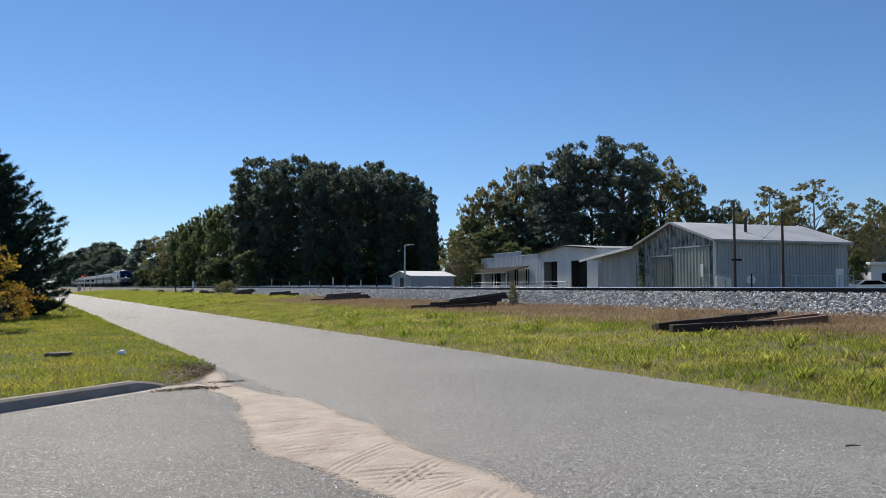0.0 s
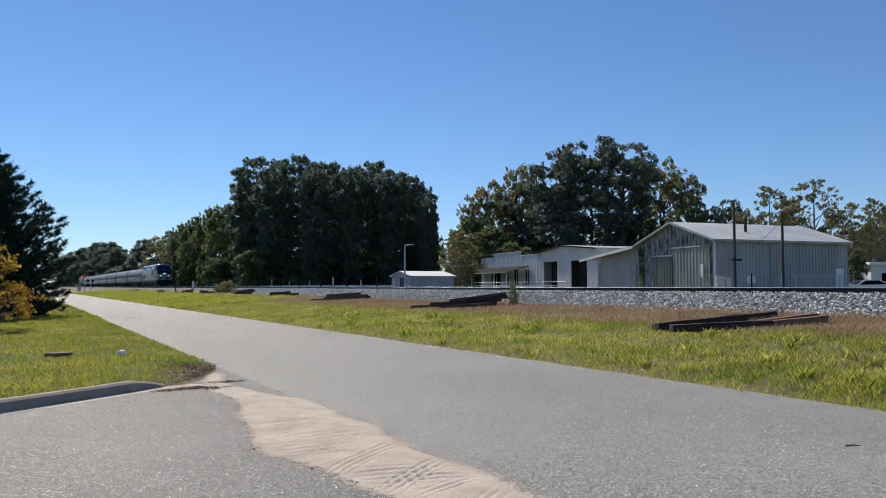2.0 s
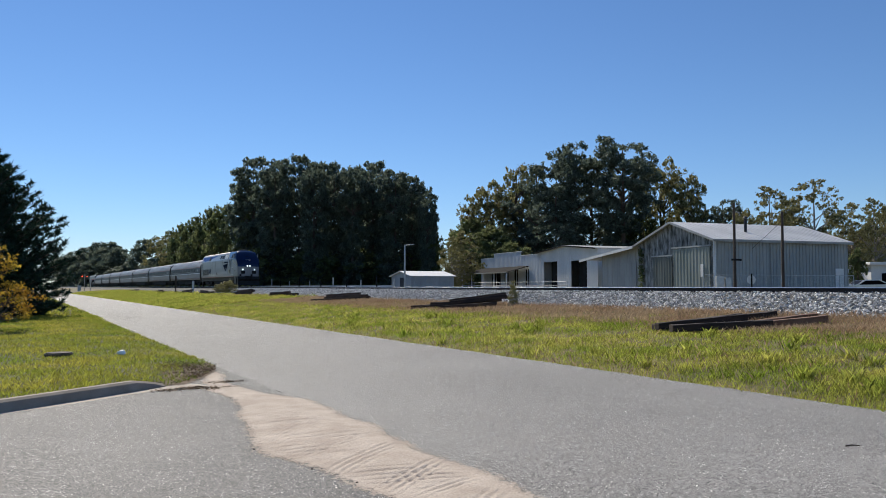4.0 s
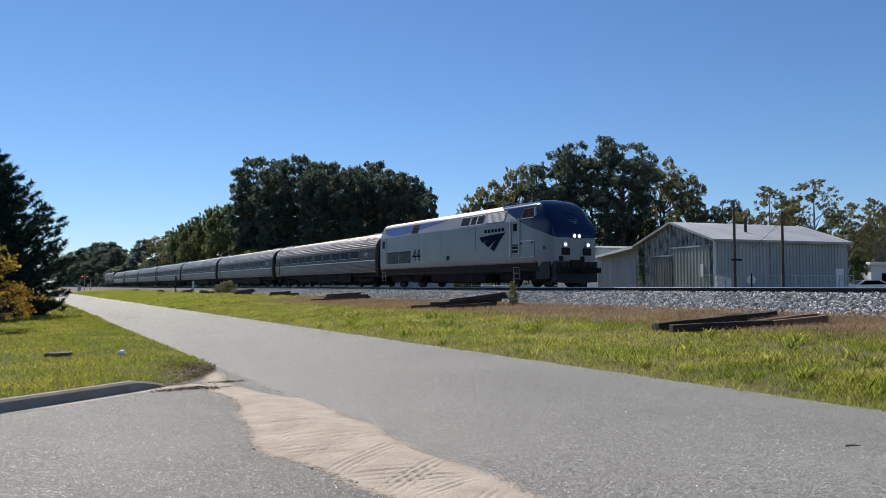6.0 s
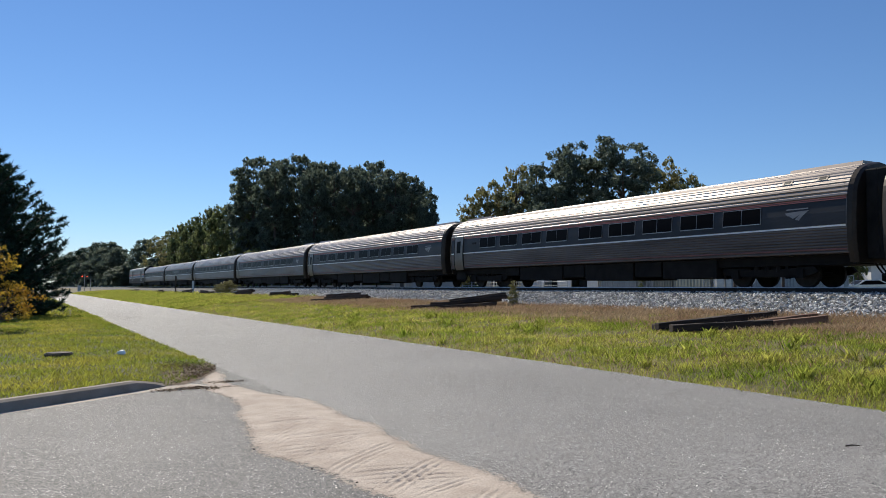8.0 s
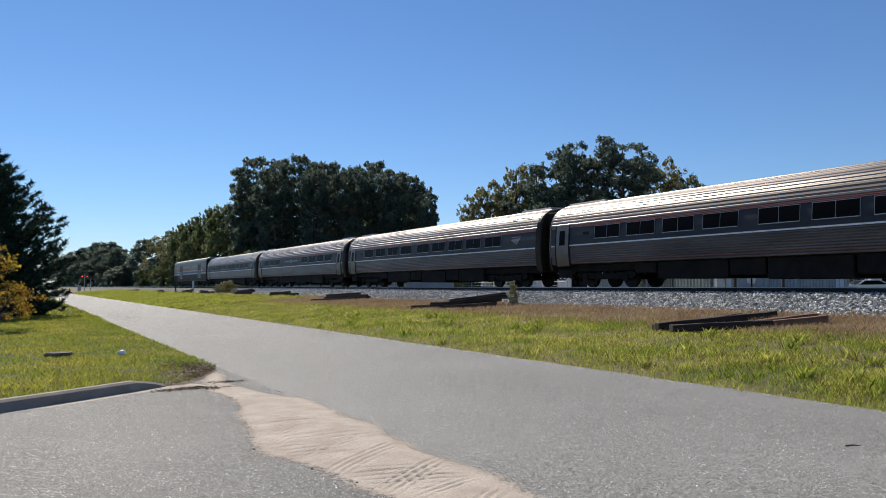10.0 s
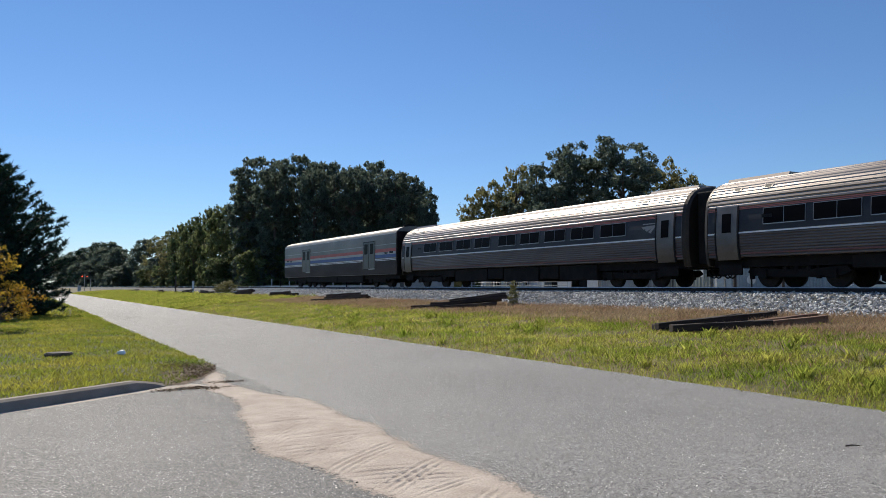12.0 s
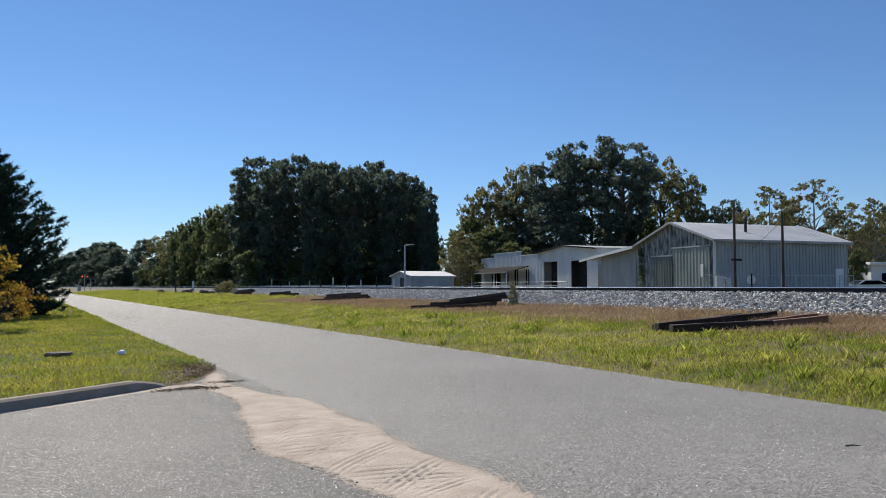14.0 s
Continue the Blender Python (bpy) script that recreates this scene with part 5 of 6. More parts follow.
# manhole ring and litter on the lawn
man = thing("manhole_ring", pose(0.70, 17.7, 0.03), "grey concrete manhole ring standing proud of lawn", "manhole")
bm = rodded((0, 0, -0.1), (0, 0, 0.16), 0.29, 0.28, n=28)
part("ring", bm, CASTIRON, man)
part("cover", rodded((0, 0, 0.16), (0, 0, 0.18), 0.25, n=28), CASTIRON, man, "pale cover plate")
bm = bmesh.new()
bmesh.ops.create_icosphere(bm, subdivisions=2, radius=0.10)
for v in bm.verts:
    v.co *= 1 + 0.35 * noise.noise(v.co * 14)
    v.co.z = max(v.co.z * 0.75, -0.03) + 0.05
lit = new("litter", mesh_of("litter", bm, PLASTIC))
lit.matrix_basis = pose(1.9, 17.4, 0.11)
tagged(lit, "crumpled white paper litter on the lawn", "litter")

# signal mast, marker post and crossing lights down the line
mast = thing("signal_post", pose(18.6, 108.5, 0.7), "dark post with a small box beside the track", "post")
part("post", rodded((0, 0, -0.2), (0, 0, 2.4), 0.10, n=8), POLEWOOD, mast)
mk = thing("marker_post", pose(19.6, 101.5, 0.75), "short white marker post by the track", "post")
part("post", boxed(-0.12, 0.12, -0.1, 0.1, -0.2, 1.6, 0.02), TRIMWHITE, mk)


def crossing(x, y, h, lit):
    ob = thing("crossing_signal", pose(x, y, 0.6), "railway crossing signal with red lamps lit" if lit else "railway crossing signal with dark round shields", "signal", "crossing signals")
    part("mast", rodded((0, 0, -0.2), (0, 0, h + 0.5), 0.07), GALV, ob)
    part("lamp_bar", boxed(-0.7, 0.7, -0.05, 0.05, h - 0.05, h + 0.05), BLACKPAINT, ob)
    for dx in (-0.6, 0.6):
        hood = part("lamp_hood", rodded((dx, -0.12, h), (dx, 0.05, h), 0.3, n=14), BLACKPAINT, ob)
        part("lens", rodded((dx, -0.135, h), (dx, -0.122, h), 0.13, n=12), REDLAMP if lit else BLACKPAINT, hood)
    return ob


crossing(14.5, 221.7, 3.75, True)
crossing(15.1, 209.9, 2.45, False)
gb = thing("signal_cabinet", pose(13.2, 221.0, 0.3), "white steel signal cabinet by the crossing", "cabinet")
part("body", boxed(-0.4, 0.4, -0.35, 0.35, 0, 1.5, 0.03), GALV, gb)
part("roof", boxed(-0.46, 0.46, -0.41, 0.41, 1.5, 1.58), GALV, gb)

# a twig on the road and pebbles by the sand
bm = rodded((-0.07, 0, 0), (0.0, 0.012, 0.006), 0.008, 0.007, n=6)
rod(bm, (0.0, 0.012, 0.006), (0.08, -0.006, 0.002), 0.007, 0.004, n=6)
twig = new("twig", mesh_of("twig", bm, OLDTIE))
twig.matrix_basis = pose(7.21, 4.47, 0.02, 0, 0, -20)
tagged(twig, "short dark twig lying on the asphalt", "twig")
bm = bmesh.new()
bmesh.ops.create_icosphere(bm, subdivisions=1, radius=0.012)
for v in bm.verts:
    v.co *= 1 + 0.4 * noise.noise(v.co * 40)
    v.co.z *= 0.7
pebble_me = mesh_of("pebble", bm, OLDTIE)
for k, (x, y) in enumerate(((2.01, 7.3), (2.24, 6.27), (2.41, 5.66), (2.61, 10.72))):
    o = new("pebble", pebble_me)
    o.matrix_basis = pose(x, y, 0.008, 0, 0, 50 * k)
    tagged(o, "small dark pebble on the asphalt", "pebble", "pebbles on the asphalt")


# ---- the train ----
def side_plate(bm, sides, y0, y1, z0, z1, off, thick, half, rows=3):
    """A plate that follows a body's side; half(z) is the body's half width."""
    for s_ in sides:
        zs = np.linspace(z0, z1, rows)
        outer = [[bm.verts.new((s_ * (half(z) + off), y, z)) for z in zs] for y in (y0, y1)]
        inner = [[bm.verts.new((s_ * (half(z) + off - thick), y, z)) for z in zs] for y in (y0, y1)]
        for g in (outer, inner):
            for j in range(rows - 1):
                bm.faces.new((g[0][j], g[0][j + 1], g[1][j + 1], g[1][j]))
        for k in range(2):
            for j in range(rows - 1):
                bm.faces.new((outer[k][j], outer[k][j + 1], inner[k][j + 1], inner[k][j]))
        for j in (0, rows - 1):
            bm.faces.new((outer[0][j], outer[1][j], inner[1][j], inner[0][j]))
    return bm


def plated(*a, **k):
    return side_plate(bmesh.new(), *a, **k)


def tube(bm, profile, stations):
    """A skin through mirrored cross-sections: stations are (y, width share, z share, z base)."""
    rings = []
    for y, ws, zs, zb in stations:
        ring = [bm.verts.new((-x * ws, y, zb + (z - zb) * zs)) for x, z in profile]
        ring += [bm.verts.new((x * ws, y, zb + (z - zb) * zs)) for x, z in reversed(profile) if x > 1e-4]
        rings.append(ring)
    n = len(rings[0])
    for a, b in zip(rings, rings[1:]):
        for j in range(n):
            bm.faces.new((a[j], a[(j + 1) % n], b[(j + 1) % n], b[j]))
    bm.faces.new(rings[0])
    bm.faces.new(rings[-1][::-1])
    return bm


def bogie(parent, y, base, r_, loco=False):
    """A four-wheeled truck with side frames, springs, axles and wheels."""
    tr = new("bogie")
    tr.parent = parent
    tr.matrix_basis = pose(0, y, 0)
    bm = bmesh.new()
    for s_ in (-1, 1):
        prism([(-base / 2 - 0.65, 0.55), (-base / 2 - 0.5, 0.72), (-0.5, 0.62), (0.5, 0.62), (base / 2 + 0.5, 0.72), (base / 2 + 0.65, 0.55), (base / 2 + 0.4, 0.42), (0.6, 0.36), (-0.6, 0.36), (-base / 2 - 0.4, 0.42)], 0, s_ * 0.98, s_ * 1.12, bm)
        for d in (-0.45, 0, 0.45):
            rod(bm, (s_ * 1.05, d, 0.55), (s_ * 1.05, d, 0.95), 0.10, n=8)
        for d in (-base / 2, base / 2):
            box(bm, s_ * 1.0, s_ * 1.2, d - 0.16, d + 0.16, r_ - 0.14, r_ + 0.16)
            box(bm, s_ * 0.9, s_ * 1.05, d + 0.5, d + 0.62, 0.3, 0.75)
    box(bm, -1.0, 1.0, -0.3, 0.3, 0.5, 0.85)
    if loco:
        for s_ in (-1, 1):
            prism([(-2.35, 0.95), (-2.2, 0.5), (-1.9, 0.32), (-0.9, 0.30), (-0.6, 0.42), (0.6, 0.42), (0.9, 0.30), (1.9, 0.32), (2.2, 0.5), (2.35, 0.95)], 0, s_ * 1.12, s_ * 1.26, bm)
            rod(bm, (s_ * 1.3, -0.7, 0.5), (s_ * 1.3, 0.2, 0.9), 0.06)
    part("bogie_frame", bm, DARKIRON, tr)
    for d in (-base / 2, base / 2):
        for s_ in (-1, 1):
            bm = rodded((s_ * 0.66, d, r_), (s_ * 0.80, d, r_), r_, n=24)
            rod(bm, (s_ * 0.64, d, r_), (s_ * 0.66, d, r_), r_ + 0.025, n=24)
            rod(bm, (s_ * 0.80, d, r_), (s_ * 0.86, d, r_), 0.14, n=12)
            part("wheel", bm, WHEELSTEEL, tr)
        part("axle", rodded((-0.66, d, r_), (0.66, d, r_), 0.08, n=10), DARKIRON, tr)


COACH_Z = np.array([0.80, 1.00, 1.20, 1.50, 1.95, 2.40, 2.90, 3.08, 3.28, 3.46, 3.62, 3.77, 3.90, 4.01, 4.06])
COACH_X = np.array([1.45, 1.51, 1.55, 1.59, 1.60, 1.58, 1.53, 1.50, 1.43, 1.33, 1.20, 1.03, 0.80, 0.45, 0.0])
coach_half = lambda z: float(np.interp(z, COACH_Z, COACH_X))


def coach_profile():
    """Half a cross-section: fluted lower side, smooth window band, fluted roof."""
    pts = [(0.0, 1.06), (1.46, 1.06)]
    for k in range(9):
        z = 1.09 + k * 0.095
        pts += [(coach_half(z) - 0.002, z), (coach_half(z) + 0.008, z + 0.025), (coach_half(z) + 0.008, z + 0.06), (coach_half(z) - 0.002, z + 0.085)]
    pts += [(coach_half(z), z) for z in (1.96, 2.1, 2.3, 2.5, 2.7, 2.89)]
    # flutes follow the curve of the roof
    zz = np.linspace(2.90, 4.06, 200)
    xx = np.interp(zz, COACH_Z, COACH_X)
    run = np.concatenate([[0], np.cumsum(np.hypot(np.diff(xx), np.diff(zz)))])
    total = run[-1]
    for k in range(14):
        for f_, o in ((0.05, 0.0), (0.28, 0.024), (0.66, 0.024), (0.86, 0.0)):
            s0 = (k + f_) / 14 * total
            x0, z0 = float(np.interp(s0, run, xx)), float(np.interp(s0, run, zz))
            x1, z1 = float(np.interp(s0 + 0.02, run, xx)), float(np.interp(s0 + 0.02, run, zz))
            d = math.hypot(x1 - x0, z1 - z0) or 1
            nx, nz = (z1 - z0) / d, -(x1 - x0) / d
            pts.append((max(0.01, x0 + nx * o), z0 + nz * o))
    pts.append((0.0, 4.065))
    return pts


WIN_ALL = (4.55, 6.6, 8.65, 10.7, 12.75, 15.2, 17.25, 19.3, 21.35)


def coach(label, windows, doors, cafe=False):
    ob = thing("passenger_coach", pose(0, 0, 0), label, "railway coach", "coaches of the train")
    prof = coach_profile()
    cut = next(k for k, p in enumerate(prof) if p[1] > 2.87)
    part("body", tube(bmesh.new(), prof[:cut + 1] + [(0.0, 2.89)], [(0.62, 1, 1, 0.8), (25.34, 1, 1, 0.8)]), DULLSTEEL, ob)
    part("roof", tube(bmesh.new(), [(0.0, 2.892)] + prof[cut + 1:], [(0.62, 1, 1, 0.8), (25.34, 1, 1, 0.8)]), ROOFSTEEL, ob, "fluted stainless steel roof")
    for y0, y1 in ((0.40, 0.62), (25.34, 25.56)):
        bm = bmesh.new()
        prof = [(0.0, 0.76)] + [(coach_half(z) + 0.02, z) for z in COACH_Z[:-1]] + [(0.0, 4.085)]
        inner = (y0, 0.90, 0.985, 0.8) if y0 < 1 else (y1, 0.90, 0.985, 0.8)
        mid = (y0 + 0.08, 0.975, 0.995, 0.8) if y0 < 1 else (y1 - 0.08, 0.975, 0.995, 0.8)
        rim = [inner, mid, (y1, 1, 1, 0.8)] if y0 < 1 else [(y0, 1, 1, 0.8), mid, inner]
        tube(bm, prof, rim)
        part("end_collar", bm, COLLAR, ob, "dark brown end collar")
    for y0, y1 in ((-0.02, 0.40), (25.56, 25.98)):
        part("diaphragm", boxed(-0.95, 0.95, y0, y1, 0.90, 3.75, 0.05), RUBBER, ob)
    for s_ in (-1, 1):
        part("window_band", plated((s_,), 0.66, 25.30, 2.02, 2.815, 0.004, 0.004, coach_half), BANDSTEEL, ob, "grey painted window band")
    for s_ in (-1, 1):
        part("white_line", plated((s_,), 0.66, 25.30, 1.945, 2.0, 0.014, 0.01, coach_half), WHITESTRIPE, ob)
    for s_ in (-1, 1):
        part("red_line", plated((s_,), 0.66, 25.30, 2.815, 2.845, 0.022, 0.012, coach_half), LINERED, ob)
        part("red_line", plated((s_,), 0.66, 25.30, 2.868, 2.90, 0.022, 0.012, coach_half), LINERED, ob)
    for s_ in (-1, 1):
        part("red_line", plated((s_,), 0.66, 25.30, 1.20, 1.25, 0.014, 0.01, coach_half), REDSTRIPE, ob)
    for s_ in (-1, 1):
        for y in windows:
            w = part("window", plated((s_,), y - 0.815, y + 0.815, 2.205, 2.795, 0.022, 0.02, coach_half), DOORSTEEL, ob)
            part("pane", plated((s_,), y - 0.79, y - 0.015, 2.23, 2.77, 0.028, 0.008, coach_half), GLASS, w, "dark tinted pane")
            part("pane", plated((s_,), y + 0.015, y + 0.79, 2.23, 2.77, 0.028, 0.008, coach_half), GLASS, w, "dark tinted pane")
            part("sill", plated((s_,), y - 0.78, y + 0.78, 2.205, 2.232, 0.035, 0.01, coach_half), STEEL, w)
        for y in doors:
            d = part("door", plated((s_,), y - 0.45, y + 0.45, 1.0, 2.95, 0.030, 0.03, coach_half, rows=8), VESTDOOR, ob, "stainless vestibule door")
            part("door_window", plated((s_,), y - 0.2, y + 0.2, 2.0, 2.7, 0.04, 0.01, coach_half), GLASS, d)
            for e in (-0.5, 0.5):
                part("door_jamb", plated((s_,), y + e - 0.03, y + e + 0.03, 1.0, 2.97, 0.036, 0.03, coach_half, rows=8), BLACKPAINT, d)
            part("step_well", plated((s_,), y - 0.5, y + 0.5, 0.45, 0.82, -0.02, 0.06, coach_half), DARKIRON, d)
        for y in (1.6, 2.9, 22.9, 24.2) + ((8.6,) if cafe else ()):
            part("roof_vent", plated((s_,), y - 0.19, y + 0.19, 3.52, 3.68, 0.045, 0.08, coach_half), VESTDOOR, ob)
            part("vent_mesh", plated((s_,), y - 0.12, y + 0.12, 3.55, 3.65, 0.052, 0.02, coach_half), BLACKPAINT, ob)
        part("vent_box", boxed(s_ * 1.58, s_ * 1.61, 22.55, 22.95, 2.45, 2.56), BLACKPAINT, ob)
    if not cafe:
        brand_swoosh(ob, 1.9, 2.55, 0.34, coach_half, DOORSTEEL, 0.012)
        for s_ in (-1, 1):
            part("name_bar", plated((s_,), 1.95, 2.75, 2.60, 2.64, 0.012, 0.006, coach_half), DOORSTEEL, ob)
    else:
        for s_ in (-1, 1):
            for y0, y1 in ((12.0, 13.5), (14.4, 15.9)):
                part("name_bar", plated((s_,), y0, y1, 2.42, 2.52, 0.012, 0.006, coach_half), DOORSTEEL, ob, "pale bar of lettering")
            part("round_badge", plated((s_,), 13.75, 14.15, 2.32, 2.62, 0.012, 0.006, coach_half), DOORSTEEL, ob)
    for y0, y1, z0 in ((5.9, 8.6, 0.34), (8.7, 10.2, 0.42), (10.3, 13.4, 0.30), (13.5, 15.0, 0.46), (15.1, 18.6, 0.36), (18.7, 19.9, 0.62)):
        part("equipment_box", boxed(-1.34, 1.34, y0, y1, z0, 1.06, 0.03), DARKIRON, ob)
    part("centre_sill", boxed(-1.2, 1.2, 0.5, 25.46, 0.74, 1.06), DARKIRON, ob)
    part("roof_pod", prism([(-0.55, 4.0), (-0.5, 4.12), (0.5, 4.12), (0.55, 4.0)], 1, 0.7, 3.3), ROOFSTEEL, ob, "low raised roof housing")
    part("roof_pod", prism([(-0.55, 4.0), (-0.5, 4.12), (0.5, 4.12), (0.55, 4.0)], 1, 22.6, 25.2), ROOFSTEEL, ob, "low raised roof housing")
    bogie(ob, 3.9, 2.6, 0.457)
    bogie(ob, 22.0, 2.6, 0.457)
    for x0 in (-0.5, -0.25, 0.3, 0.55):
        bm = bmesh.new()
        last = None
        for k in range(9):
            t = k / 8
            p = (x0, -0.35 + 0.75 * t, 0.78 - 0.42 * math.sin(math.pi * t))
            if last:
                rod(bm, last, p, 0.03, n=6)
            last = p
        part("air_hose", bm, RUBBER, ob)
    return ob


def brand_swoosh(parent, y0, z0, s, half, material, off=0.02):
    """Three plain tapering bands that sweep out from one tip."""
    for (ay, az), (by, bz) in (((2.66, -0.12), (2.30, -0.42)), ((2.15, -0.45), (1.73, -0.70)), ((1.53, -0.80), (1.09, -0.93))):
        for s_ in (-1, 1):
            bm = bmesh.new()
            cols = []
            for j in range(13):
                t = j / 12
                pair = []
                for y, z in ((ay * t, az * t ** 1.9 - 0.01), (by * t + 0.02, bz * t ** 1.35 - 0.03)):
                    pair.append(bm.verts.new((s_ * (half(z0 + z * s) + off), y0 + y * s, z0 + z * s)))
                cols.append(pair)
            for a, b in zip(cols, cols[1:]):
                bm.faces.new((a[0], b[0], b[1], a[1]))
            part("emblem_band", bm, material, parent)


LOCO_Z = np.array([0.95, 1.25, 1.6, 2.2, 2.9, 3.44, 3.52, 4.18, 4.31, 4.42, 4.50, 4.54, 4.56])
LOCO_X = np.array([1.45, 1.51, 1.53, 1.53, 1.53, 1.53, 1.51, 1.26, 1.16, 0.99, 0.72, 0.36, 0.0])
loco_half = lambda z: float(np.interp(z, LOCO_Z, LOCO_X))


def lettering(words, size, parent, y, z, half, material, name, label=""):
    """Raised letters on both sides of a body."""
    cu = bpy.data.curves.new(name, "FONT")
    cu.body, cu.size, cu.extrude, cu.align_x = words, size, 0.004, "CENTER"
    src = bpy.data.objects.new(name, cu)
    scene.collection.objects.link(src)
    me = bpy.data.meshes.new_from_object(src.evaluated_get(bpy.context.evaluated_depsgraph_get()))
    bpy.data.objects.remove(src)
    me.materials.append(material)
    for s_ in (-1, 1):
        ob = new(name, me)
        ob.parent = parent
        ob.matrix_basis = pose(s_ * (half(z) + 0.012), y, z, 90, 0, 90 * s_)
        tagged(ob, label)


def locomotive():
    ob = thing("locomotive", pose(0, 0, 0), "silver-grey diesel locomotive with a navy nose", "locomotive")
    # the nose: the roof comes down in a curve, the sides draw in
    cap = lambda y: float(np.interp(y, [0.85, 0.89, 1.0, 1.2, 1.5, 1.85, 2.2, 2.6, 2.9], [2.60, 2.80, 3.08, 3.42, 3.80, 4.20, 4.44, 4.55, 4.57]))
    draw = lambda y: float(np.interp(y, [0.85, 0.90, 0.97, 1.3, 1.8, 2.3, 2.6], [0.80, 0.845, 0.868, 0.91, 0.955, 0.99, 1.0]))
    stations = [0.85, 0.87, 0.90, 0.94, 1.0, 1.1, 1.25, 1.45, 1.65, 1.85, 2.05, 2.3, 2.6, 2.95, 12.0, 20.9]
    blue_low = lambda y: float(np.interp(y, [0, 0.69, 2.09, 3.48, 4.95], [2.12, 2.42, 2.92, 3.40, 4.02]))
    me = bpy.data.meshes.new("body")
    bm = bmesh.new()
    rings = []
    for y in stations:
        c_ = cap(y)
        zs = list(np.concatenate([[0.95, 1.25], np.linspace(1.5, 3.42, 12), LOCO_Z[6:]]))
        ring = []
        for s_ in (-1, 1):
            half_ring = []
            for z in zs:
                zz = min(z, c_ - 0.16 * (loco_half(z) / 1.53) ** 3 if z > c_ - 0.16 else z)
                if z > c_:
                    zz = c_ - 0.16 * (loco_half(z) / 1.53) ** 3
                half_ring.append(bm.verts.new((s_ * loco_half(z) * draw(y), y, zz)))
            ring.append(half_ring)
        rings.append(ring[0] + ring[1][::-1][1:])
    n = len(rings[0])
    for a, b in zip(rings, rings[1:]):
        for j in range(n - 1):
            bm.faces.new((a[j], a[j + 1], b[j + 1], b[j]))
    bm.faces.new(rings[0])
    bm.faces.new(rings[-1][::-1])
    bmesh.ops.remove_doubles(bm, verts=bm.verts, dist=0.002)
    # cut the skin along the edge of the navy paint
    for co, no in (((0, 0.69, 2.42), (0, -0.337, 1.0)), ((0, 4.95, 4.02), (0, -0.42, 1.0))):
        bmesh.ops.bisect_plane(bm, geom=list(bm.verts) + list(bm.edges) + list(bm.faces), plane_co=co, plane_no=no)
    bmesh.ops.recalc_face_normals(bm, faces=bm.faces)
    for f in bm.faces:
        q_ = f.calc_center_median()
        f.smooth = q_.y < 2.7 or q_.z > 4.1
        if q_.y < 4.95 and q_.z > blue_low(q_.y) - 0.01:
            f.material_index = 1
        elif q_.z > 4.19:
            f.material_index = 2
    bm.to_mesh(me)
    bm.free()
    for m_ in (SILVER, NAVY, ROOFSTEEL):
        me.materials.append(m_)
    bo = new("body", me)
    bo.parent = ob
    S2 = (-1, 1)

    def P(name, y0, y1, z0, z1, off, material, parent=ob, label="", th=0.02, rows=4):
        """The same plate on both sides; parents may be given side by side."""
        both = parent if isinstance(parent, tuple) else (parent, parent)
        return tuple(part(name, plated((s_,), y0, y1, z0, z1, off, th, loco_half, rows=rows), material, p_, label) for s_, p_ in zip((-1, 1), both))

    # painted bands
    P("red_line", 2.1, 20.9, 1.26, 1.31, 0.008, LINERED)
    P("skirt", 2.1, 20.9, 0.82, 1.25, 0.005, BLACKPAINT, th=0.06, label="black lower skirt")
    P("belt_seam", 2.6, 20.9, 3.45, 3.475, 0.01, SILVER)
    # navy crescent at the rear of the upper side
    bm = bmesh.new()
    for s_ in S2:
        cols = []
        for k in range(25):
            t = k / 24
            y = 20.5 - t * 9.0
            lo = 4.13 - 0.60 * math.sin(math.pi * min(1, t ** 0.55)) ** 0.8 * (1 - 0.25 * t)
            cols.append([bm.verts.new((s_ * (loco_half(z) + 0.007), y, z)) for z in (lo, (lo + 4.15) / 2, 4.15)])
        for a, b in zip(cols, cols[1:]):
            for j in range(2):
                bm.faces.new((a[j], b[j], b[j + 1], a[j + 1]))
    part("navy_crescent", bm, CRESCENT, ob, "navy crescent painted on the upper side")
    # grilles and vents
    for y0, y1, z0, z1 in ((17.93, 19.70, 1.62, 2.42), (16.10, 17.80, 1.62, 2.42)):
        fr = P("side_grille", y0, y1, z0, z1, 0.012, BLACKPAINT)
        P("grille_post", (y0 + y1) / 2 - 0.03, (y0 + y1) / 2 + 0.03, z0, z1, 0.032, BANDSTEEL, fr, rows=2)
        for k in range(12):
            z = z0 + 0.05 + k * (z1 - z0 - 0.1) / 12
            P("slat", y0 + 0.06, y1 - 0.06, z, z + 0.028, 0.028, DOORGREY, fr, rows=2)
    for y0, y1 in ((15.15, 16.05), (8.72, 9.72), (7.95, 8.60), (7.15, 7.90)):
        fr = P("roof_grille", y0, y1, 3.56, 4.13, 0.012, GALV if y0 < 10 else BLACKPAINT)
        P("grille_recess", y0 + 0.05, y1 - 0.05, 3.61, 4.09, 0.016, BLACKPAINT, fr)
        for k in range(9):
            z = 3.63 + k * 0.049
            P("slat", y0 + 0.06, y1 - 0.06, z, z + 0.02, 0.03, BLACKPAINT, fr, rows=2)
    fr = P("louvre", 5.0, 6.95, 3.55, 4.15, 0.010, SILVER, label="silver louvred panel")
    for k in range(9):
        z = 3.58 + k * 0.061
        P("slat", 5.05, 6.9, z, z + 0.03, 0.035, TRIMWHITE, fr, rows=2)
    # cab windows
    w = P("cab_window", 2.36, 3.50, 3.57, 4.12, 0.012, BLACKPAINT)
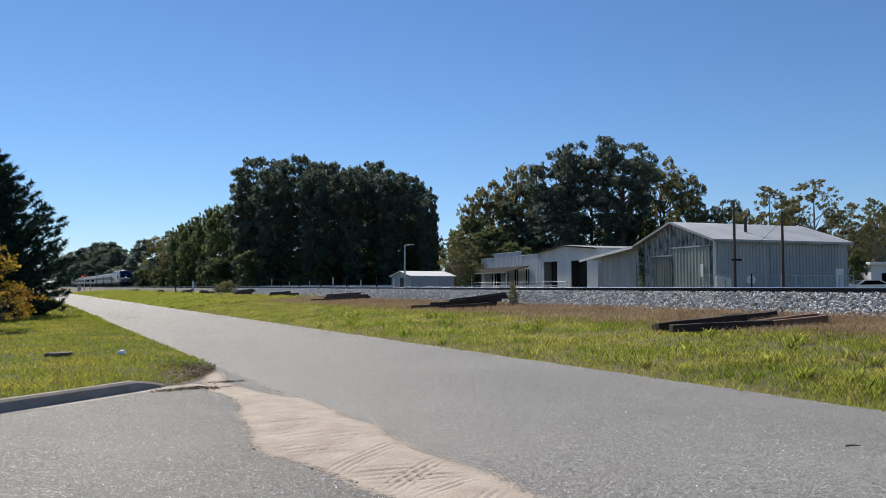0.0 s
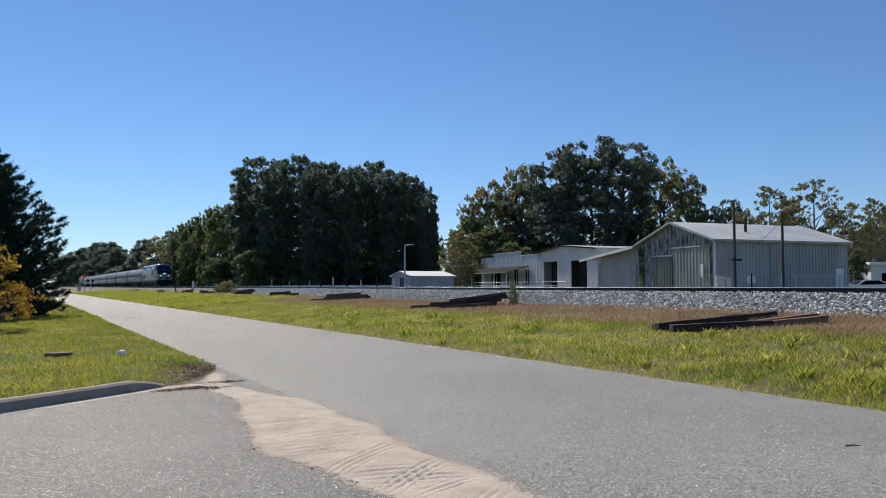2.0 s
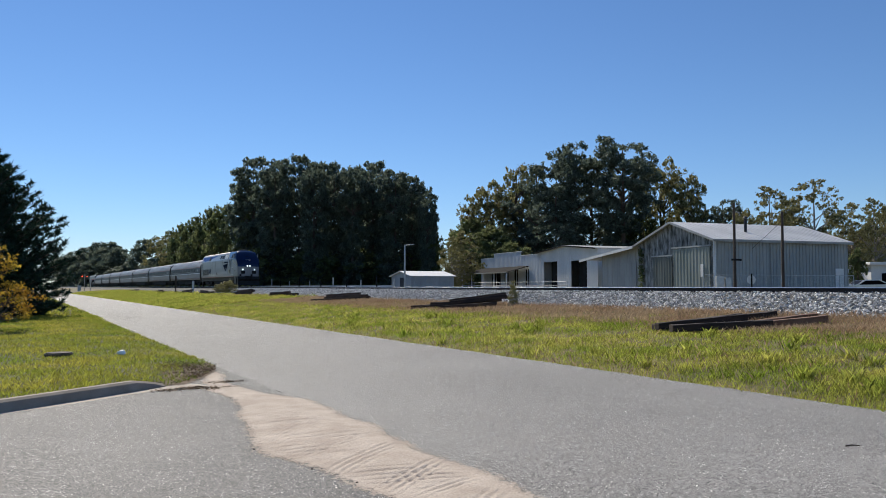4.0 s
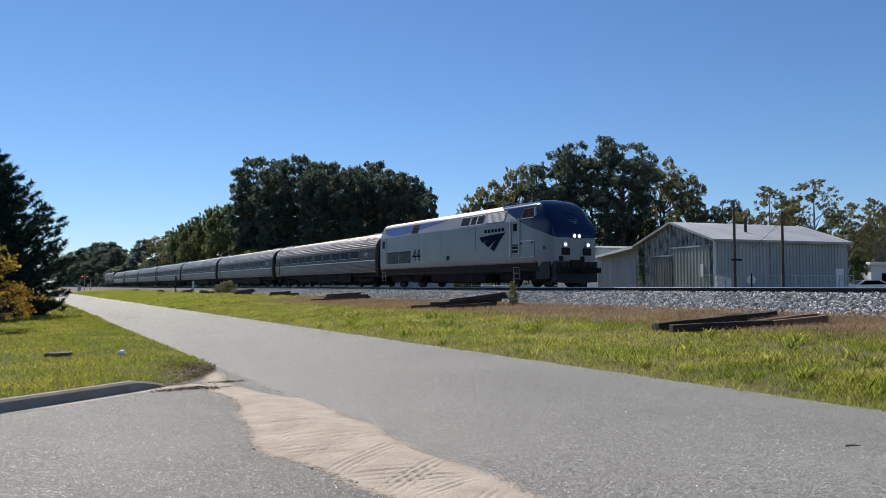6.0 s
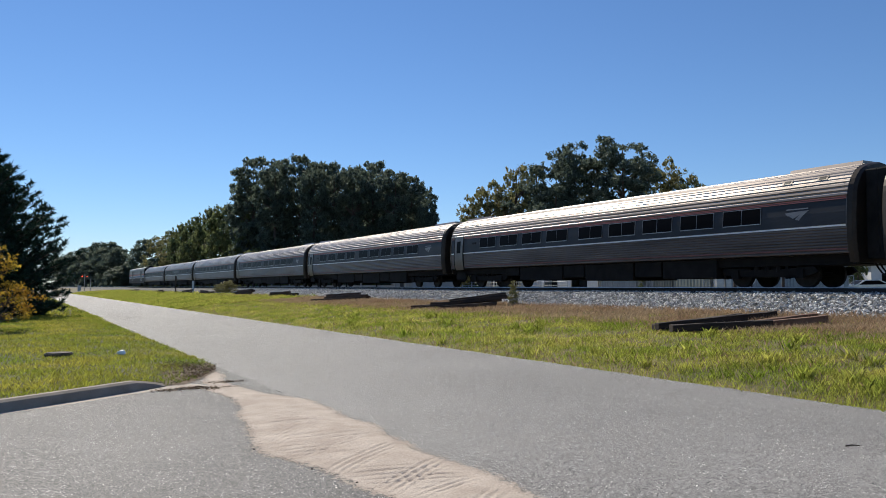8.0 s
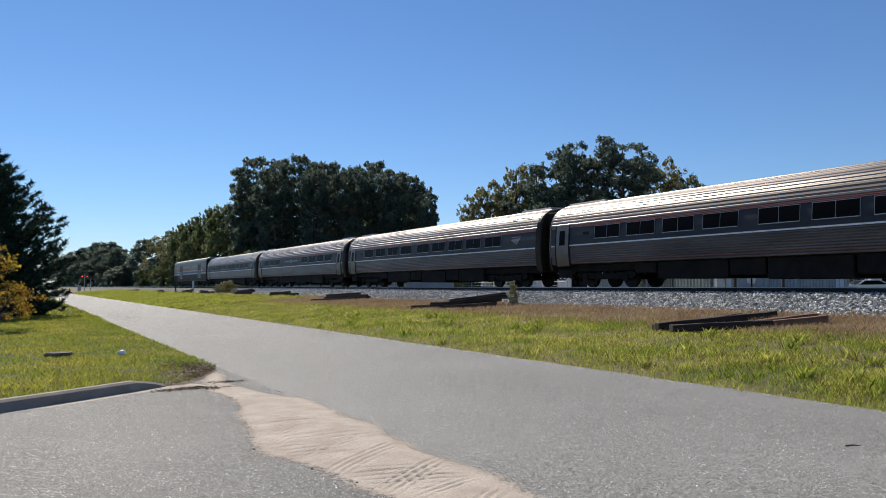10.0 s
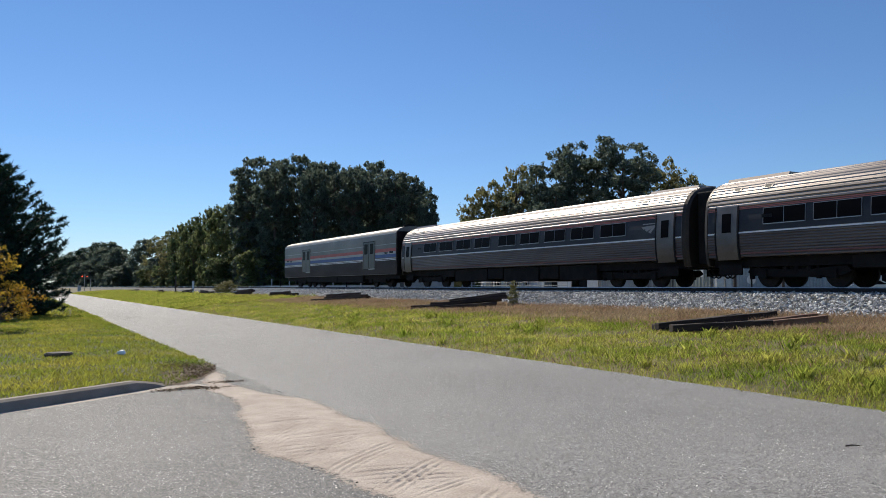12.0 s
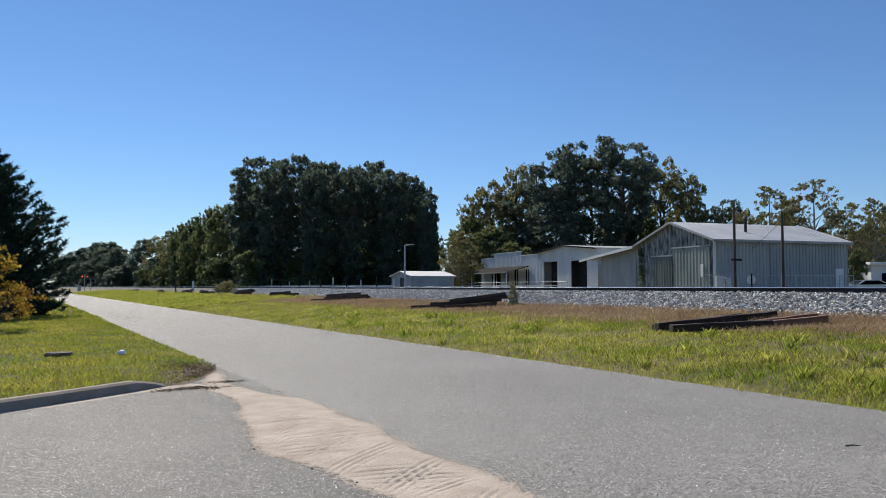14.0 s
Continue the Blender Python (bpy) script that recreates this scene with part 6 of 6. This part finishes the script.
    P("pane", 2.42, 2.88, 3.63, 4.07, 0.02, GLASS, w)
    P("pane", 2.94, 3.44, 3.63, 4.07, 0.02, GLASS, w)
    P("sill", 2.34, 3.54, 3.54, 3.575, 0.04, SILVER, w)
    for s_ in S2:
        part("mirror", boxed(s_ * 1.40, s_ * 1.52, 2.24, 2.32, 3.62, 4.05, 0.02), GALV, ob)
    # windscreen panes on the sloping nose
    for x0, x1 in ((-1.0, -0.05), (0.05, 1.0)):
        bm = bmesh.new()
        ring = [bm.verts.new((x, y, cap(y) + 0.0 - 0.16 * (abs(x) / 1.53 / draw(y)) ** 3 + 0.012)) for x, y in ((x0, 1.42), (x1, 1.42), (x1, 1.95), (x0, 1.95))]
        bm.faces.new(ring)
        bmesh.ops.solidify(bm, geom=list(bm.faces), thickness=0.02)
        part("windscreen", bm, GLASS, ob, "dark sloping windscreen")
    # cab door with grab rails and steps
    d = P("cab_door", 3.66, 4.30, 1.55, 3.60, 0.010, SILVER, rows=6)
    P("door_seam", 3.62, 3.66, 1.55, 3.62, 0.012, BLACKPAINT, d, rows=6)
    P("door_seam", 4.30, 4.34, 1.55, 3.62, 0.012, BLACKPAINT, d, rows=6)
    P("door_window", 3.80, 4.12, 2.95, 3.35, 0.016, GLASS, d)
    P("door_recess", 3.72, 4.24, 1.72, 2.25, 0.016, BLACKPAINT, d)
    for z in (1.75, 1.95, 2.15):
        P("door_step", 3.72, 4.24, z, z + 0.03, 0.05, GALV, d, th=0.05, rows=2)
    for y in (3.58, 4.38):
        for s_, d_ in zip(S2, d):
            bm = bmesh.new()
            rod(bm, (s_ * 1.60, y, 1.65), (s_ * 1.60, y, 3.62), 0.025, n=6)
            for z in (1.66, 2.3, 3.0, 3.6):
                rod(bm, (s_ * 1.50, y, z), (s_ * 1.60, y, z), 0.018, n=5)
            part("grab_rail", bm, GALV, d_)
    for y0 in (3.98, 20.45):
        for s_ in S2:
            bm = bmesh.new()
            for e in (-0.26, 0.26):
                box(bm, s_ * 1.40, s_ * 1.46, y0 + e - 0.02, y0 + e + 0.02, 0.40, 1.5)
            for z in (0.42, 0.72, 1.02, 1.32):
                box(bm, s_ * 1.34, s_ * 1.50, y0 - 0.26, y0 + 0.26, z, z + 0.03)
            part("ladder", bm, DOORSTEEL, ob, "grey boarding ladder")
    rd = P("rear_door", 20.05, 20.6, 1.62, 3.40, 0.010, SILVER)
    P("door_window", 20.15, 20.5, 2.75, 3.25, 0.018, GLASS, rd)
    for y in (19.98, 20.68):
        P("grab_rail", y - 0.02, y + 0.02, 1.6, 3.4, 0.06, GALV, rd, th=0.03)
    # panels and seams
    P("access_panel", 2.30, 3.55, 1.55, 2.38, 0.010, SILVER, th=0.01)
    P("panel_seam", 2.30, 3.55, 2.38, 2.40, 0.014, TRIMWHITE)
    P("panel_seam", 2.30, 3.55, 1.54, 1.555, 0.014, TRIMWHITE)
    P("panel_seam", 2.55, 3.45, 2.10, 2.11, 0.012, GALV)
    P("panel_seam", 14.46, 14.49, 1.60, 3.42, 0.012, GALV, rows=3)
    P("panel_seam", 13.85, 14.5, 1.585, 1.60, 0.012, GALV)
    P("panel_seam", 11.9, 11.92, 1.32, 3.42, 0.006, BANDSTEEL, rows=3)
    P("panel_seam", 7.9, 7.92, 1.32, 3.42, 0.006, BANDSTEEL, rows=3)
    P("fuel_filler", 10.9, 11.25, 1.62, 1.90, 0.012, BLACKPAINT)
    for y, z in ((3.42, 2.28), (2.45, 2.28), (1.55, 1.98)):
        P("round_cap", y - 0.06, y + 0.06, z - 0.06, z + 0.06, 0.016 if y > 2 else -0.03, BLACKPAINT)
    # road number, plain bar for the name, and the emblem
    lettering("44", 1.12, ob, 15.25, 1.72, loco_half, DECAL, "road_number", "navy block numerals 44")
    for k in range(6):
        y = 4.98 + k * 0.345
        P("name_bar", y, y + 0.25, 3.02, 3.20, 0.014, DECAL, th=0.012, rows=2)
    brand_swoosh(ob, 4.82, 2.93, 1.0, loco_half, DECAL)
    # front: pilot plough, lamps, buffer beam, coupler
    part("pilot", prism([(-1.32, 0.26), (-1.32, 1.28), (1.32, 1.28), (1.32, 0.26), (0.3, 0.20), (-0.3, 0.20)], 1, 0.80, 1.2), SKIRT, ob, "dark navy plough under the nose")
    part("pilot_skirt", prism([(-1.40, 0.42), (-1.44, 1.27), (1.44, 1.27), (1.40, 0.42)], 1, 1.2, 2.3), SKIRT, ob, "dark navy skirt under the cab")
    part("coupler_pocket", boxed(-0.42, 0.42, 0.74, 0.86, 0.75, 1.36, 0.02), BLACKPAINT, ob)
    part("coupler", boxed(-0.18, 0.18, 0.25, 0.86, 0.70, 1.0, 0.05), DARKIRON, ob)
    for x0 in (-0.6, 0.6):
        bm = bmesh.new()
        last = None
        for k in range(8):
            t = k / 7
            p = (x0 + 0.5 * t * (1 if x0 > 0 else -1), 0.74, 1.2 - 0.35 * math.sin(math.pi * t))
            if last:
                rod(bm, last, p, 0.03, n=6)
            last = p
        part("air_hose", bm, RUBBER, ob)
    for x0 in (-0.68, 0.68):
        part("lamp_recess", boxed(x0 - 0.26, x0 + 0.26, 0.80, 0.95, 1.60, 1.96, 0.02), BLACKPAINT, ob)
        part("lamp_recess", boxed(x0 - 0.42, x0 - 0.18, 0.80, 0.95, 1.30, 1.54, 0.02), BLACKPAINT, ob)
    for x0 in (-0.72, 0.72):
        lamp = part("ditch_lamp", rodded((x0, 0.79, 2.12), (x0, 0.95, 2.12), 0.15, n=16), GALV, ob)
        part("lens", rodded((x0, 0.775, 2.12), (x0, 0.788, 2.12), 0.085, n=16), HEADLIGHT, lamp, "lit ditch light")
    for x0 in (-0.15, 0.15):
        lamp = part("headlight", rodded((x0, 0.79, 2.56), (x0, 1.1, 2.56), 0.12, n=16), GALV, ob)
        part("lens", rodded((x0, 0.775, 2.56), (x0, 0.788, 2.56), 0.085, n=16), HEADLIGHT, lamp, "lit headlight")
    # small pale emblem on the sloping nose
    for k, (w0, w1) in enumerate(((-0.38, 0.34), (-0.18, 0.30), (0.0, 0.26))):
        bm = bmesh.new()
        a0, a1 = 1.19 - 0.045 * k, 1.165 - 0.045 * k
        bm.faces.new([bm.verts.new((x, y, cap(y) + 0.015)) for x, y in ((w0, a1), (w1, a0 + 0.02), (w1, a1 + 0.02), (w0 + 0.12, a1 - 0.012))])
        bmesh.ops.solidify(bm, geom=list(bm.faces), thickness=0.008)
        part("emblem_band", bm, GALV, ob, "pale emblem band on the nose")
    # roof: horns, fans, raised edge
    bm = bmesh.new()
    box(bm, -0.45, 0.45, 3.1, 3.6, 4.52, 4.66, 0.03)
    part("roof_unit", bm, BLACKPAINT, ob)
    for dx in (-0.3, 0.0, 0.3):
        part("air_horn", rodded((dx, 4.4, 4.60), (dx, 3.95, 4.62), 0.03, 0.06, n=10), DARKIRON, ob)
    for y in (8.4, 17.2, 18.8):
        part("roof_fan", rodded((0, y, 4.50), (0, y, 4.60), 0.55, n=24), DARKIRON, ob)
    for y in (5.3, 6.5):
        part("roof_box", boxed(-0.4, 0.4, y, y + 0.6, 4.52, 4.63, 0.03), DARKIRON, ob)
    # underfloor
    part("fuel_tank", boxed(-1.35, 1.35, 7.2, 13.6, 0.26, 0.95, 0.12), DARKIRON, ob)
    part("underframe", boxed(-1.3, 1.3, 0.5, 20.6, 0.72, 0.96), DARKIRON, ob)
    part("rear_bulkhead", boxed(-1.3, 1.3, 20.9, 20.78, 0.95, 4.0), DARKIRON, ob)
    bogie(ob, 3.6, 2.84, 0.508, True)
    bogie(ob, 17.2, 2.84, 0.508, True)
    return ob


BAG_Z = np.array([0.90, 1.1, 2.0, 3.3, 3.80, 3.97, 4.11, 4.22, 4.27, 4.29])
BAG_X = np.array([1.50, 1.52, 1.53, 1.53, 1.51, 1.42, 1.22, 0.90, 0.45, 0.0])
bag_half = lambda z: float(np.interp(z, BAG_Z, BAG_X))


def baggage_car():
    ob = thing("baggage_car", pose(0, 0, 0), "grey baggage car with red and blue stripes", "railway car")
    me_prof = [(0.0, 0.90)] + [(bag_half(z), z) for z in np.concatenate([BAG_Z[:3], np.linspace(2.2, 4.1, 20), [4.17, 4.22, 4.27]])] + [(0.0, 4.29)]
    part("body", tube(bmesh.new(), me_prof, [(0.45, 1, 1, 0.75), (25.58, 1, 1, 0.75)]), BAGBODY, ob)
    S2 = (-1, 1)

    def P(name, y0, y1, z0, z1, off, material, parent=ob, label="", th=0.015, rows=3):
        both = parent if isinstance(parent, tuple) else (parent, parent)
        return tuple(part(name, plated((s_,), y0, y1, z0, z1, off, th, bag_half, rows=rows), material, p_, label) for s_, p_ in zip((-1, 1), both))

    P("lower_side", 0.46, 25.57, 0.93, 1.90, 0.012, BAGDARK, th=0.05, label="dark brown-grey lower side")
    P("white_line", 0.46, 25.57, 1.90, 1.935, 0.014, WHITESTRIPE)
    P("white_line", 0.46, 25.57, 2.0, 2.04, 0.014, WHITESTRIPE)
    P("blue_stripe", 0.46, 25.57, 2.10, 2.335, 0.008, BLUESTRIPE)
    P("white_stripe", 0.46, 25.57, 2.335, 2.51, 0.006, PALESTRIPE)
    P("red_stripe", 0.46, 25.57, 2.51, 2.745, 0.008, BRIGHTRED)
    P("seam_strip", 0.46, 25.57, 3.03, 3.065, 0.018, STEEL)
    P("eave_strip", 0.46, 25.57, 3.76, 3.80, 0.02, STEEL)
    for y in (5.06, 19.2):
        d = P("baggage_door", y - 1.08, y + 1.08, 1.30, 3.40, 0.018, BLACKPAINT, label="dark double baggage door", th=0.03)
        for e in (-1, 1):
            P("door_leaf", y + e * 0.53 - 0.48, y + e * 0.53 + 0.48, 1.34, 3.34, 0.024, DOORGREY, d)
        for e in (-1, 1):
            P("door_window", y + e * 0.53 - 0.3, y + e * 0.53 + 0.3, 2.45, 3.22, 0.03, GLASS, d)
        P("threshold", y - 1.08, y + 0.02, 1.30, 1.36, 0.045, STEEL, d, th=0.05, rows=2)
        for e in (-1.1, 1.1):
            P("door_jamb", y + e - 0.03, y + e + 0.03, 1.28, 3.42, 0.03, DULLSTEEL, d)
    lettering("Baggage", 0.21, ob, 2.1, 2.40, bag_half, BLACKPAINT, "car_word", "black word Baggage")
    lettering("Baggage", 0.21, ob, 23.6, 2.40, bag_half, BLACKPAINT, "car_word", "black word Baggage")
    P("serial_bar", 24.3, 24.9, 2.40, 2.54, 0.014, BLACKPAINT, rows=2)
    P("serial_bar", 0.9, 1.5, 2.40, 2.54, 0.014, BLACKPAINT, rows=2)
    for y in (1.4, 8.2):
        part("roof_vent", rodded((0, y, 4.25), (0, y, 4.46), 0.42, 0.40, n=20), DARKIRON, ob)
    part("roof_vent", rodded((0, 15.0, 4.25), (0, 15.0, 4.42), 0.22, n=16), GALV, ob)
    for y0, y1 in ((0.0, 0.45), (25.58, 25.72)):
        part("diaphragm", boxed(-0.8, 0.8, y0, y1, 0.95, 3.5, 0.05), RUBBER, ob)
    part("end_frame", boxed(-1.45, 1.45, 0.38, 0.44, 0.8, 3.9, 0.03), DARKIRON, ob)
    part("end_frame", boxed(-1.45, 1.45, 25.59, 25.64, 0.9, 3.9, 0.03), DARKIRON, ob)
    for y0, y1, z0 in ((6.6, 11.9, 0.36), (12.0, 19.2, 0.40)):
        part("equipment_box", boxed(-1.36, 1.36, y0, y1, z0, 0.9, 0.03), DARKIRON, ob)
    part("centre_sill", boxed(-1.2, 1.2, 0.5, 25.4, 0.6, 0.9), DARKIRON, ob)
    bogie(ob, 4.2, 2.5, 0.457)
    bogie(ob, 21.7, 2.5, 0.457)
    for x0 in (-1.0, -0.55, 0.5, 0.95):
        bm = bmesh.new()
        last = None
        for k in range(9):
            t = k / 8
            p = (x0 + 0.12 * t, 25.45 + 0.35 * t, 0.82 - 0.5 * math.sin(math.pi * t) ** 0.8)
            if last:
                rod(bm, last, p, 0.03, n=6)
            last = p
        part("air_hose", bm, RUBBER, ob)
    part("coupler", boxed(-0.15, 0.15, 25.3, 25.95, 0.75, 1.0, 0.03), DARKIRON, ob)
    return ob


BAGBODY = mat("tarnished_car_side", (0.125, 0.112, 0.098), (0.20, 0.18, 0.157), rough=0.45, metal=0.35, scale=0.6, fine=12, vary=0.2, bump=0.05, stretch=(1, 0.5, 0.4))
PALESTRIPE = mat("dull_white_stripe_paint", (0.30, 0.30, 0.29), (0.38, 0.375, 0.36), rough=0.45, scale=2, fine=20, vary=0.15, bump=0)
BAGDARK = mat("brown_grey_side", (0.042, 0.034, 0.029), (0.07, 0.057, 0.049), rough=0.65, metal=0.0, spec=0.2, scale=0.6, fine=12, vary=0.2, bump=0.05, stretch=(1, 0.4, 2))
loco = locomotive()
CLABEL = "fluted stainless steel passenger coach with dark windows"
coach_one = coach(CLABEL, WIN_ALL, (24.45,))
cafe_coach = coach("stainless cafe coach with a windowless middle stretch", (3.9, 5.9, 7.9, 10.0, 18.3, 20.2, 22.1), (1.5, 24.45), True)
last_coach = coach("fluted stainless coach with doors at both ends", WIN_ALL, (1.5, 24.45))
coaches = [coach_one] + [copy_thing(coach_one, pose(0, 0, 0)) for _ in range(4)] + [cafe_coach, last_coach]
baggage = baggage_car()

# sleepers in the ballast: the nearest as pieces, the rest joined
tie_me = mesh_of("tie", boxed(-1.3, 1.3, -0.115, 0.115, -0.17, 0.0), TIE)
for k in range(240):
    o = new("tie", tie_me)
    o.parent = track
    o.matrix_basis = pose(TRACK_X, -16 + 0.52 * k, 1.425, 0, 0, (k * 37 % 11 - 5) * 0.12)
bm = bmesh.new()
for k in range(500):
    y = -16 + 0.52 * (240 + k)
    prism([(TRACK_X - 1.3, 1.26), (TRACK_X - 1.3, 1.42), (TRACK_X + 1.3, 1.42), (TRACK_X + 1.3, 1.26)], 1, y - 0.11, y + 0.11, bm)
tagged(part("far_ties", bm, TIE, track), kind="stuff")


def motions():
    """The train runs towards the camera along the track at about 31 m/s."""
    times = [k * 0.5 for k in range(29)]
    where = lambda ahead, t: ahead - 31.18 * t + 0.0203 * t * t
    first = 248.25 - 12.78
    walk(loco, [(t, pose(TRACK_X, where(first - 21.05, t), RAIL_TOP)) for t in times])
    for k, car_ in enumerate(coaches):
        walk(car_, [(t, pose(TRACK_X, where(first + 25.96 * k, t), RAIL_TOP)) for t in times])
    walk(baggage, [(t, pose(TRACK_X, where(first + 25.96 * 7, t), RAIL_TOP)) for t in times])


motions()
